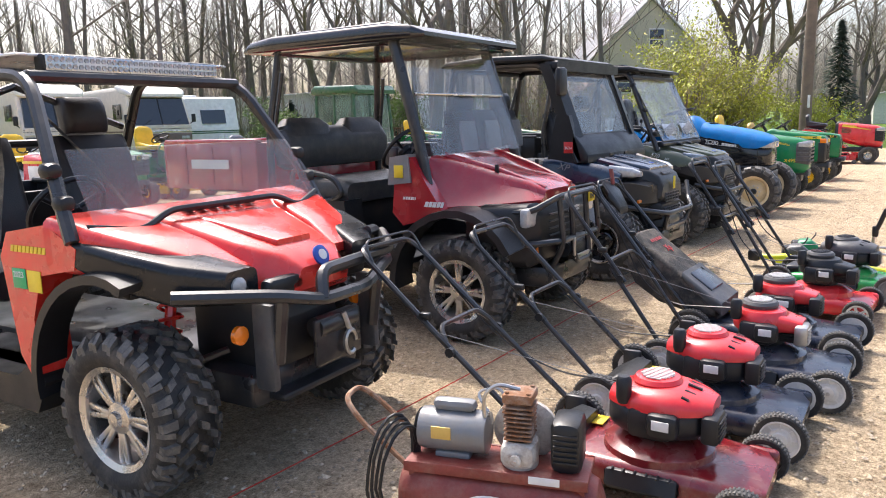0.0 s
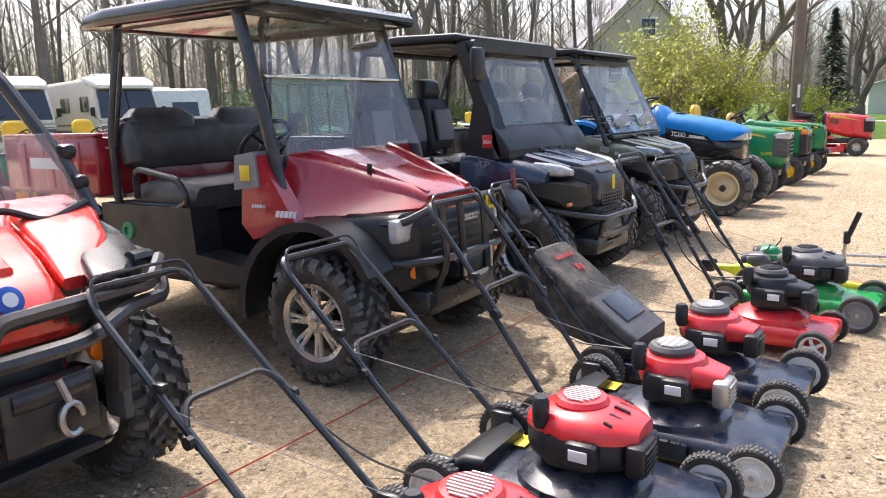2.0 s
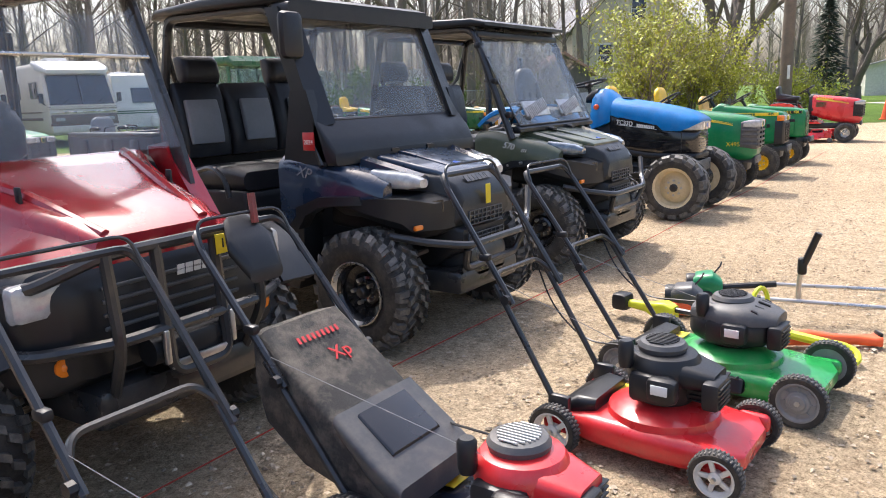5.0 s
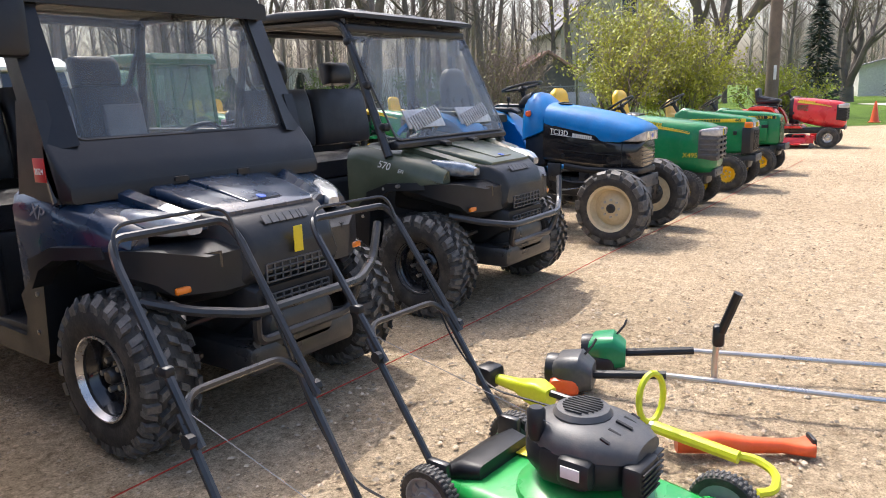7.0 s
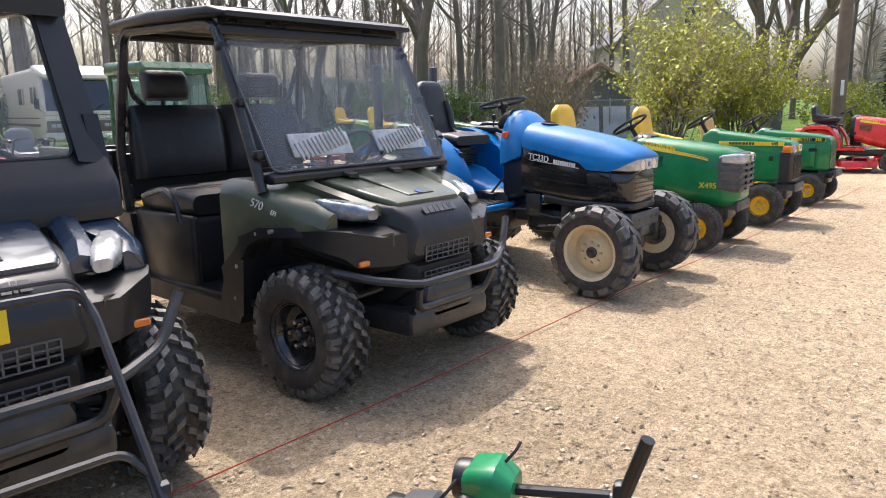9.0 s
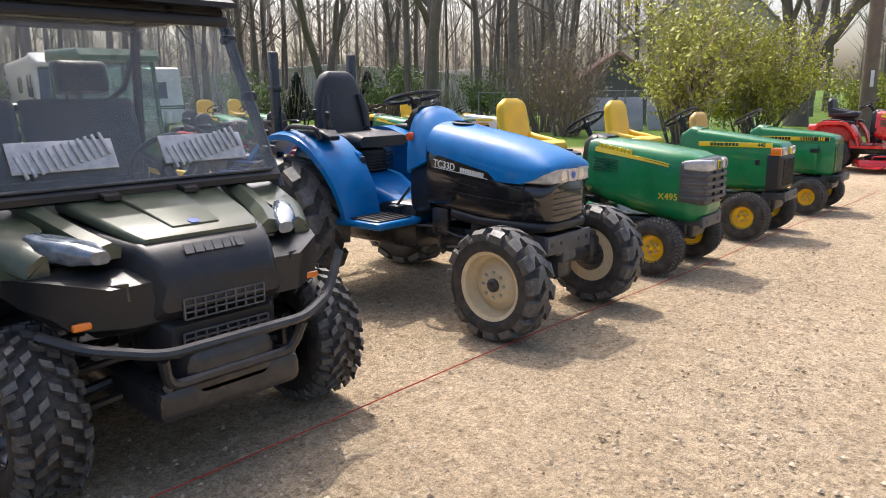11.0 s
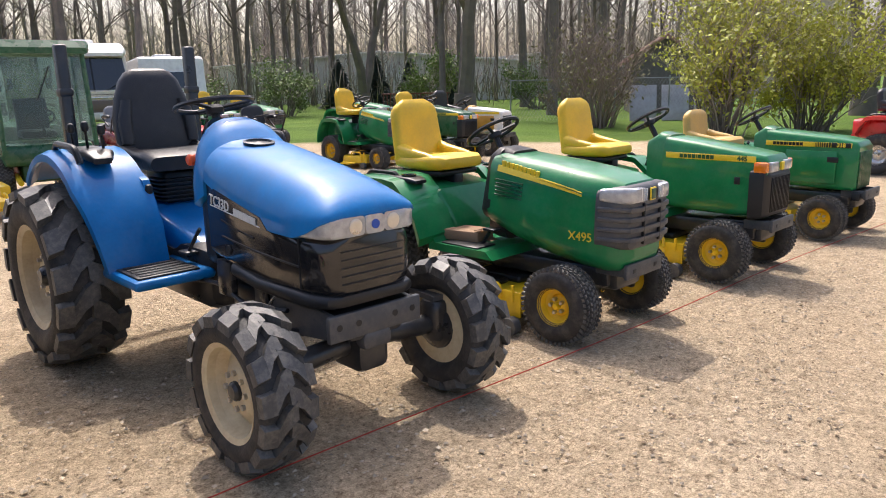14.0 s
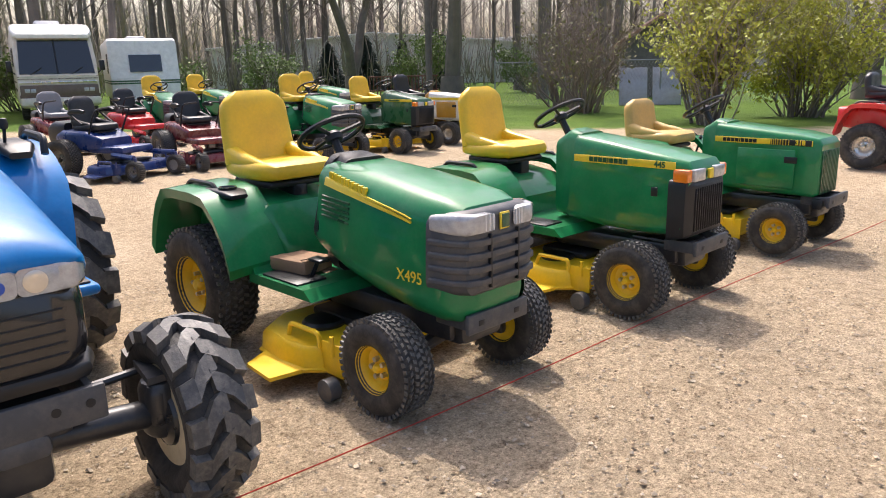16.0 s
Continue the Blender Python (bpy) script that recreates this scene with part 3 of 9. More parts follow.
# ---------------------------------------------------------------- side-by-side utility vehicles (front looks towards -y, origin under the front axle)
def flare(v, s, x, r, mat_, wide=0.1, gap=0.13, thick=0.03, front=-0.4, back=0.42, y0=0.0, rz=None, name="fender", a0=-12, a1=140):
    """A wheel-arch moulding round a wheel at y0."""
    rz = rz or r
    bm = B()
    rows = []
    for i in range(13):
        a = radians(a0 + (a1 - a0) * i / 12)
        c, q = math.cos(a), math.sin(a)
        yy = y0 + c * (back if c > 0 else -front)
        zz = rz + q * (r + gap) * (1 if q > 0 else 0.5)
        inner = Vector((s * (x - wide), yy * 1.0, zz))
        o = Vector((0, c * thick, q * thick))
        rows.append([inner, inner + Vector((s * wide, 0, -0.012)), inner + Vector((s * wide, 0, -0.012)) + o, inner + o])
    loft(bm, rows)
    return part(name, bm, mat_, v)


def bench(v, y, z, w, depth, mat_, back_h=0.5, back_z=0.14, split=0, tilt=12, back_mat=None):
    k = split or 1
    M = pose(0, y + depth / 2 + 0.04, z + back_z, 90 - tilt, 0, 0)
    for i in range(k):
        bm = B()
        cushion(bm, (-w / 2 + w / k * (i + 0.5), y, z), (w / k * 0.97, depth, 0.13), 0.05)
        part("seat", bm, mat_, v)
        bm = B()
        cushion(bm, (-w / 2 + w / k * (i + 0.5), back_h / 2, 0), (w / k * 0.96, back_h, 0.12), 0.05, M)
        part("backrest", bm, back_mat or mat_, v)


def brush_guard(v, pts_list, r=0.022, mat_=None, name="brush_guard", rad=0.06):
    bm = B()
    for p in pts_list:
        tube(bm, p, r, 8, rad)
    return part(name, bm, mat_ or STEEL_BLACK, v)


def cargo_bed(v, x, y0, y1, z0, z1, mat_, inner=None, name="cargo_bed"):
    bm = B()
    t = 0.035
    rbox(bm, (0, (y0 + y1) / 2, z0 + t / 2), (2 * x, y1 - y0, t), 0.012)
    for s in (-1, 1):
        rbox(bm, (s * (x - t / 2), (y0 + y1) / 2, (z0 + z1) / 2), (t, y1 - y0, z1 - z0), 0.012)
        rbox(bm, (s * (x - 0.03), (y0 + y1) / 2, z1), (0.075, y1 - y0 + 0.01, 0.035), 0.014)
        for k in range(3):
            rbox(bm, (s * x, y0 + (y1 - y0) * (0.2 + 0.3 * k), (z0 + z1) / 2), (0.02, 0.1, (z1 - z0) * 0.8), 0.008)
    rbox(bm, (0, y0 + t / 2, (z0 + z1) / 2), (2 * x - 0.01, t, z1 - z0 - 0.02), 0.012)
    part(name, bm, mat_, v)
    bm = B()
    rbox(bm, (0, y1 + t / 2 + 0.004, (z0 + z1) / 2), (2 * x - 0.02, t, z1 - z0), 0.012)
    part("tailgate", bm, mat_, v)


def pane(v, corners, mat_, name="windscreen", thick=0.006, label=""):
    """A flat pane between four corners (lower left, lower right, upper right, upper left)."""
    bm = B()
    c = [Vector(p) for p in corners]
    n = (c[1] - c[0]).cross(c[3] - c[0]).normalized() * thick
    loft(bm, [c, [p + n for p in c]])
    ob = part(name, bm, mat_, v, label)
    ob.visible_shadow = False
    return ob


def gasket(v, corners, r, mat_, name="windscreen_frame", rad=0.05):
    bm = B()
    c = [Vector(p) for p in corners]
    mid = (c[0] + c[1]) / 2
    tube(bm, [mid, c[1], c[2], c[3], c[0], mid], r, 6, rad)
    return part(name, bm, mat_, v)


def ranger(name, M, label, paint, cab, r, rim, rim_mat, wide):
    """Utility vehicle with an angular nose, bench seat, roll cage and dump box."""
    v = thing(name, M, label, "utility vehicle", "utility vehicles in the row")
    tx, wb = wide / 2 - 0.125, 2.1
    four_wheels(v, tx, wb, r, 0.25, rim, "mud", "dish" if rim_mat is BLACK_GLOSS else "spoke", rim_mat, hub_mat=STEEL_BLACK)
    suspension(v, tx, r, z_top=0.8)
    # chassis
    bm = B()
    rbox(bm, (0, 0.95, 0.34), (0.62, 2.7, 0.13), 0.03)
    rbox(bm, (0, -0.1, 0.42), (0.4, 0.6, 0.22), 0.05)
    rbox(bm, (0, wb, 0.45), (0.7, 0.6, 0.3), 0.05)
    tube(bm, [(-tx, wb, r), (tx, wb, r)], 0.04, 8)
    part("chassis", bm, STEEL_BLACK, v)
    # nose and hood
    bm = B()
    loft(bm, [ring(-0.37, 0.5, 0.68, 0.79, 0.03, top=0.46), ring(-0.33, 0.56, 0.64, 0.87, 0.03, top=0.5), ring(-0.25, 0.66, 0.6, 0.92, 0.03, top=0.56), ring(-0.08, 0.8, 0.56, 0.945, 0.04, top=0.7), ring(0.14, 0.86, 0.6, 0.97, 0.04, top=0.78), ring(0.34, 1.0, 0.64, 1.03, 0.04, top=0.9)])
    part("nose", bm, BLACK_DUSTY, v)
    bm = B()
    loft(bm, [ring(-0.25, 0.48, 0.9, 0.935, 0.015), ring(-0.22, 0.52, 0.91, 0.95, 0.015), ring(-0.1, 0.58, 0.935, 0.98, 0.02), ring(0.08, 0.64, 0.97, 1.02, 0.02), ring(0.24, 0.7, 1.0, 1.055, 0.02)])
    loft(bm, [ring(-0.2, 0.2, 0.945, 0.962, 0.008), ring(0.06, 0.26, 1.01, 1.03, 0.008), ring(0.2, 0.3, 1.04, 1.058, 0.008)])
    part("hood", bm, paint, v)
    for s in (-1, 1):
        bm = B()
        loft(bm, [[Vector((s * (a - 0.045), y, z - 0.03)), Vector((s * a, y, z)), Vector((s * (a + 0.05), y, z - 0.012)), Vector((s * (a + 0.05), y, z - 0.06)), Vector((s * (a - 0.045), y, z - 0.06))] for y, a, z in
                  ((-0.2, 0.33, 0.935), (-0.1, 0.37, 0.97), (0.08, 0.41, 1.02), (0.26, 0.45, 1.07))])
        part("hood_ridge", bm, paint, v)
    for s in (-1, 1):
        bm = B()
        loft(bm, [ring(0.12, 0.07, 1.04, 1.06, 0.008, s * 0.17), ring(0.2, 0.09, 1.05, 1.085, 0.012, s * 0.17)])
        part("hood_clip", bm, BLACK, v)
    # front fascia
    bm = B()
    loft(bm, [ring(-0.36, 0.44, 0.5, 0.62, 0.02), ring(-0.3, 0.52, 0.48, 0.66, 0.03), ring(-0.16, 0.5, 0.4, 0.66, 0.03), ring(0.0, 0.42, 0.36, 0.6, 0.03)])
    part("front_fascia", bm, BLACK, v)
    for s in (-1, 1):
        bm = B()
        loft(bm, [[Vector((s * a, y, c)), Vector((s * b, y + 0.03, c - 0.01)), Vector((s * b, y + 0.03, d)), Vector((s * (b - 0.05), y, d - 0.05)), Vector((s * a, y, d - 0.05))] for y, a, b, c, d in
                  ((-0.34, 0.2, 0.4, 0.8, 0.7), (-0.24, 0.2, 0.56, 0.84, 0.7), (-0.12, 0.26, 0.63, 0.845, 0.74), (0.02, 0.34, 0.66, 0.83, 0.78), (0.14, 0.4, 0.66, 0.81, 0.785))])
        part("corner_cladding", bm, BLACK, v)
        bm = B()
        loft(bm, [[Vector((s * a, y, 0.805)), Vector((s * b, y + 0.05, 0.8)), Vector((s * b, y + 0.05, 0.745)), Vector((s * a, y, 0.74))] for y, a, b in ((-0.322, 0.34, 0.44), (-0.26, 0.36, 0.5))])
        part("air_intake", bm, BLACK_GLOSS, v)
    bm = B()
    for zc, h, w in ((0.68, 0.075, 0.34), (0.555, 0.07, 0.36)):
        for k in range(9):
            rbox(bm, (-w / 2 + w * k / 8, -0.372, zc), (0.008, 0.01, h), 0.002)
        for k in range(4):
            rbox(bm, (0, -0.373, zc - h / 2 + h * k / 3), (w, 0.008, 0.007), 0.002)
    part("grille", bm, GREY_DK, v)
    bars("nose_lettering", [0.035, 0.035, 0.03, 0.035, 0.03, 0.012, 0.035], 0.045, at(0, -0.318, 0.89, pose(0, 0, 0, 42)), GREY_DK, v, slant=0.1)
    bm = B()
    lathe(bm, [(0.022, 0), (0.022, 0.004), (0.002, 0.005)], n=14, axis="z", M=pose(0, -0.18, 0.967, 14, 0, 0))
    part("hood_badge", bm, DECAL_BLUE, v)
    if cab:
        text("model_letters", "XP", 0.085, at(-wide / 2 + 0.019, 0.34, 0.965, SIDE_L) @ pose(0, 0, 0, 0, 0, -12), VINYL_LT, v, shear=0.3)
        bm = B()
        rbox(bm, (0, -0.39, 0.8), (0.05, 0.004, 0.11), 0.002)
        part("lot_tag", bm, TAG, v)
    else:
        text("model_letters", "570", 0.065, at(-wide / 2 + 0.028, 0.24, 0.95, SIDE_L) @ pose(0, 0, 0, 0, 0, -12), DECAL_WHITE, v, shear=0.3)
        text("model_letters", "EFI", 0.035, at(-wide / 2 + 0.028, 0.11, 0.915, SIDE_L) @ pose(0, 0, 0, 0, 0, -12), DECAL_WHITE, v, shear=0.3)
    for s in (-1, 1):
        bm = B()
        loft(bm, [ring(-0.235, 0.07, 0.87, 0.915, 0.02, s * 0.39), ring(-0.18, 0.12, 0.865, 0.945, 0.03, s * 0.425), ring(-0.08, 0.12, 0.875, 0.965, 0.03, s * 0.485), ring(-0.01, 0.08, 0.9, 0.975, 0.025, s * 0.52)])
        part("headlight", bm, LENS_CLEAR if cab else LENS_BLUE, v)
        bm = B()
        rbox(bm, (s * 0.48, -0.262, 0.672), (0.085, 0.02, 0.028), 0.006)
        part("marker_light", bm, AMBER, v)
        # front fender panel and its arch
        bm = B()
        o = wide / 2 - 0.025
        loft(bm, [[Vector((s * a, y, c)), Vector((s * (b - 0.06), y, c + 0.004)), Vector((s * (b - 0.015), y, d)), Vector((s * b, y, d - 0.05)), Vector((s * b, y, e)), Vector((s * a, y, e))] for y, a, b, c, d, e in
                  ((-0.12, 0.52, 0.6, 0.905, 0.88, 0.835), (-0.04, 0.5, 0.645, 0.945, 0.915, 0.83), (0.06, 0.47, o - 0.035, 0.975, 0.945, 0.825), (0.2, 0.49, o - 0.005, 1.01, 0.975, 0.815), (0.36, 0.52, o, 1.05, 1.015, 0.76), (0.46, 0.54, o, 1.06, 1.03, 0.6), (0.54, 0.56, o, 1.05, 1.02, 0.56))])
        part("fender", bm, paint, v)
        bm = B()
        for rows in ([(-0.02, 0.8, 0.845, 0.655), (0.06, 0.8, 0.845, 0.7), (0.2, 0.79, 0.84, 0.735), (0.3, 0.74, 0.8, 0.745), (0.36, 0.66, 0.78, 0.748)],):
            loft(bm, [[Vector((s * (x - 0.08), y, lo)), Vector((s * x, y, lo)), Vector((s * x, y + 0.01, hi)), Vector((s * (x - 0.08), y + 0.01, hi))] for y, lo, hi, x in rows])
        plate(bm, [(0.36, 0.78), (0.36, 0.66), (0.39, 0.36), (0.5, 0.34), (0.56, 0.6), (0.46, 0.68)], s * (wide / 2 - 0.16), s * (wide / 2 - 0.017))
        part("fender_flare", bm, BLACK, v)
        for by, bz in ((0.13, 0.825), (0.24, 0.805), (0.42, 0.62), (0.45, 0.45)):
            bm = B()
            lathe(bm, [(0.011, -s * 0.02), (0.011, s * 0.006), (0.004, s * 0.009)], (s * (wide / 2 - 0.018), by, bz), 8)
            part("fender_bolt", bm, CHROME, v)
        # rocker and door sill
        bm = B()
        plate(bm, [(0.42, 0.4), (0.55, 0.62), (0.62, 0.4), (1.45, 0.44), (1.52, 0.8), (1.66, 0.82), (1.66, 0.42), (1.5, 0.33), (0.46, 0.3)], s * 0.52, s * (wide / 2 - 0.04))
        part("rocker_panel", bm, BLACK_DUSTY, v)
        bm = B()
        rbox(bm, (s * (wide / 2 - 0.09), 1.2, 0.62), (0.05, 0.62, 0.42), 0.02)
        part("seat_base_panel", bm, BLACK_DUSTY, v)
        rbbm = B()
        tube(rbbm, [(s * 0.7, 1.36, 0.92), (s * 0.71, 1.1, 0.98), (s * 0.72, 0.98, 0.92), (s * 0.72, 0.95, 0.8)], 0.016, 7, 0.06)
        part("hip_rail", rbbm, STEEL_BLACK, v)
    # floor, dash, seat
    bm = B()
    rbox(bm, (0, 0.8, 0.42), (wide - 0.12, 1.0, 0.04), 0.01)
    rbox(bm, (0, 0.48, 0.9), (1.1, 0.22, 0.34), 0.06)
    part("dashboard", bm, BLACK, v)
    bm = B()
    rbox(bm, (0, 1.22, 0.62), (wide - 0.16, 0.6, 0.4), 0.04)
    part("seat_box", bm, BLACK_DUSTY, v)
    if cab:
        bench(v, 1.22, 0.88, wide - 0.2, 0.56, VINYL_BLACK, 0.48, 0.12, 3, 10)
        for k in (-1, 0, 1):
            bm = B()
            cushion(bm, (k * 0.44, 0.22, 0.1), (0.25, 0.28, 0.03), 0.012, pose(0, 1.22 + 0.32, 1.0, 80, 0, 0), 0.012)
            part("back_pad", bm, VINYL_LT, v)
    else:
        bench(v, 1.22, 0.88, wide - 0.2, 0.56, VINYL_BLACK, 0.44, 0.12, 2, 10)
    for s in (-1, 1):
        bm = B()
        cushion(bm, (s * 0.36, 0, 0), (0.29, 0.17, 0.11), 0.05, pose(0, 1.62, 1.56, 78, 0, 0))
        tube(bm, [(s * 0.36, 1.66, 1.56), (s * 0.36, 1.64, 1.4)], 0.014, 6)
        part("headrest", bm, VINYL_BLACK, v)
    steering_wheel(v, 0.36, 0.72, 1.12, 0.17, 55)
    # roll cage
    ft, zt = wide / 2 - 0.1, 1.84
    bm = B()
    for s in (-1, 1):
        tube(bm, [(s * (wide / 2 - 0.06), 0.22, 1.0), (s * (wide / 2 - 0.07), 0.29, 1.16), (s * ft, 0.58, zt), (s * ft, 1.5, zt + 0.02), (s * (wide / 2 - 0.07), 1.62, 1.2), (s * (wide / 2 - 0.08), 1.6, 0.75)], 0.028, 9, 0.09)
        tube(bm, [(s * (wide / 2 - 0.09), 1.62, 1.3), (-s * 0.1, 1.64, 1.42), ], 0.018, 7)
        tube(bm, [(s * ft, 1.55, 1.7), (s * (wide / 2 - 0.16), 1.58, 1.5), (s * (wide / 2 - 0.3), 1.62, 1.38)], 0.018, 7)
    tube(bm, [(-ft, 0.58, zt), (ft, 0.58, zt)], 0.026, 8)
    tube(bm, [(-ft, 1.52, zt), (ft, 1.52, zt)], 0.026, 8)
    tube(bm, [(-ft, 1.62, 1.4), (ft, 1.62, 1.4)], 0.022, 8)
    part("roll_cage", bm, STEEL_BLACK, v)
    bm = B()
    loft(bm, [ring(0.46, 2 * ft + 0.04, zt + 0.02, zt + 0.045, 0.012), ring(0.56, 2 * ft + 0.12, zt + 0.02, zt + 0.075, 0.02), ring(1.1, 2 * ft + 0.14, zt + 0.03, zt + 0.095, 0.02), ring(1.55, 2 * ft + 0.12, zt + 0.03, zt + 0.075, 0.02), ring(1.64, 2 * ft + 0.04, zt + 0.02, zt + 0.045, 0.012)])
    for k in (-0.3, 0.3):
        rbox(bm, (k, 1.1, zt + 0.1), (0.16, 0.7, 0.03), 0.012)
    part("roof", bm, BLACK, v)
    # windscreen
    b, t = wide / 2 - 0.1, ft + 0.0
    lo_y, hi_y = 0.2, 0.52
    if cab:
        f = B()
        # wide moulded cowl and pillars
        loft(f, [ring(0.13, 2 * b + 0.08, 1.0, 1.07, 0.02), ring(0.18, 2 * b + 0.12, 1.0, 1.15, 0.02), ring(0.26, 2 * b + 0.12, 1.02, 1.245, 0.02), ring(0.3, 2 * b + 0.08, 1.04, 1.24, 0.02)])
        for s in (-1, 1):
            loft(f, [[Vector((s * (b + 0.06 - 0.02 * j), 0.24 + 0.25 * j, 1.2 + (zt - 1.2) * j)), Vector((s * (b - 0.07 - 0.01 * j), 0.22 + 0.25 * j, 1.22 + (zt - 1.22) * j)),
                      Vector((s * (b - 0.07 - 0.01 * j), 0.27 + 0.25 * j, 1.22 + (zt - 1.22) * j)), Vector((s * (b + 0.06 - 0.02 * j), 0.34 + 0.25 * j, 1.2 + (zt - 1.2) * j))] for j in (0, 0.5, 1)])
            plate(f, [(0.18, 1.0), (0.3, 1.4), (0.42, 1.4), (0.5, 1.02)], s * (wide / 2 - 0.1), s * (wide / 2 - 0.04))
        loft(f, [ring(0.42, 2 * ft + 0.06, zt - 0.06, zt + 0.02, 0.02), ring(0.54, 2 * ft + 0.06, zt - 0.05, zt + 0.03, 0.02)])
        part("windscreen_frame", f, BLACK, v)
        pane(v, [(-b + 0.07, 0.262, 1.235), (b - 0.07, 0.262, 1.235), (t - 0.08, 0.475, zt - 0.05), (-t + 0.08, 0.475, zt - 0.05)], GLASS)
        gasket(v, [(-b + 0.07, 0.256, 1.235), (b - 0.07, 0.256, 1.235), (t - 0.08, 0.469, zt - 0.05), (-t + 0.08, 0.469, zt - 0.05)], 0.008, BLACK, "rubber_seal")
        bm = B()
        rbox(bm, (-b - 0.08, 0.36, 1.68), (0.15, 0.06, 0.24), 0.04)
        tube(bm, [(-b + 0.04, 0.46, 1.62), (-b - 0.04, 0.38, 1.64)], 0.012, 6)
        part("mirror", bm, BLACK, v)
        bm = B()
        rbox(bm, (-wide / 2 + 0.037, 0.3, 1.13), (0.006, 0.085, 0.095), 0.002)
        st = part("registration_sticker", bm, DECAL_RED, v)
        text("sticker_year", "2024", 0.034, at(-wide / 2 + 0.033, 0.3, 1.125, SIDE_L), DECAL_WHITE, v, depth=0.0008)
    else:
        q = [(-b, lo_y - 0.02, 1.1), (b, lo_y - 0.02, 1.1), (t + 0.02, hi_y + 0.04, zt - 0.02), (-t - 0.02, hi_y + 0.04, zt - 0.02)]
        bm = B()
        loft(bm, [ring(0.165, 2 * b + 0.02, 1.05, 1.075, 0.01), ring(0.19, 2 * b + 0.04, 1.04, 1.1, 0.015), ring(0.25, 2 * b + 0.02, 1.04, 1.09, 0.015)])
        part("cowl", bm, BLACK, v)
        pane(v, q, GLASS_HAZY)
        gasket(v, q, 0.007, GREY_DK)
        bm = B()
        for s in (-1, 1):
            for j in (0.16, 0.5, 0.86):
                rbox(bm, (s * (b + 0.02 - 0.02 * j), lo_y + 0.0 + (hi_y - lo_y + 0.06) * j, 1.06 + (zt - 1.08) * j), (0.07, 0.06, 0.05), 0.015)
        rbox(bm, (0, hi_y + 0.02, zt - 0.04), (2 * t + 0.02, 0.03, 0.05), 0.01)
        part("windscreen_clamp", bm, BLACK, v)
        for s in (-1, 1):
            bm = B()
            Mv = pose(s * 0.3, lo_y + 0.025, 1.22, 90 - 27, 0, 0)
            rbox(bm, (0, 0, 0), (0.4, 0.13, 0.012), 0.004, Mv)
            for k in range(12):
                rbox(bm, (-0.17 + 0.031 * k, 0, 0.01), (0.013, 0.1, 0.014), 0.004, Mv @ pose(0, 0, 0, 0, 0, 14))
            part("windscreen_vent", bm, LENS_CLEAR, v)
    # bumper
    z = 0.62
    brush_guard(v, [[(-0.6, -0.16, z + 0.02), (-0.5, -0.32, z - 0.02), (-0.3, -0.45, z - 0.06), (0.3, -0.45, z - 0.06), (0.5, -0.36, z - 0.02), (0.62, -0.3, z + 0.14)],
                    [(-0.3, -0.44, z - 0.08), (-0.27, -0.4, z - 0.2), (0.27, -0.4, z - 0.2), (0.3, -0.44, z - 0.08)],
                    [(-0.27, -0.4, z - 0.2), (-0.24, -0.2, z - 0.24)], [(0.27, -0.4, z - 0.2), (0.24, -0.2, z - 0.24)]], 0.021)
    # dump box
    cargo_bed(v, wide / 2 - 0.05, 1.72, 2.75, 0.86, 1.16, BLACK_DUSTY)
    for s in (-1, 1):
        bm = B()
        rbox(bm, (s * (wide / 2 - 0.12), 1.68, 0.72), (0.05, 0.08, 0.5), 0.02)
        part("bed_post", bm, BLACK_DUSTY, v)
    return v


XP = ranger("utility_vehicle", pose(6.89, 0.3, 0, 0, 0, 0), "dark navy utility vehicle with cab windscreen on knobbly tyres", NAVY, True, 0.335, 0.168, BLACK_GLOSS, 1.44)
P57 = ranger("utility_vehicle", pose(9.02, 0.36, 0, 0, 0, 0), "sage green utility vehicle with scratched clear windscreen and open sides", OLIVE, False, 0.325, 0.165, BLACK_GLOSS, 1.5)

for s in (-1, 1):
    for y in (0, 2.1):
        for r0 in (0.162,):
            bm = B()
            lathe(bm, [(r0 - 0.008, s * 0.1), (r0 + 0.006, s * 0.124), (r0 + 0.014, s * 0.122), (r0 + 0.006, s * 0.09)], n=40, cap=False)
            part("rim_edge", bm, ALU, XP, "bright machined rim edge", M=at(s * 0.595, y, 0.335))


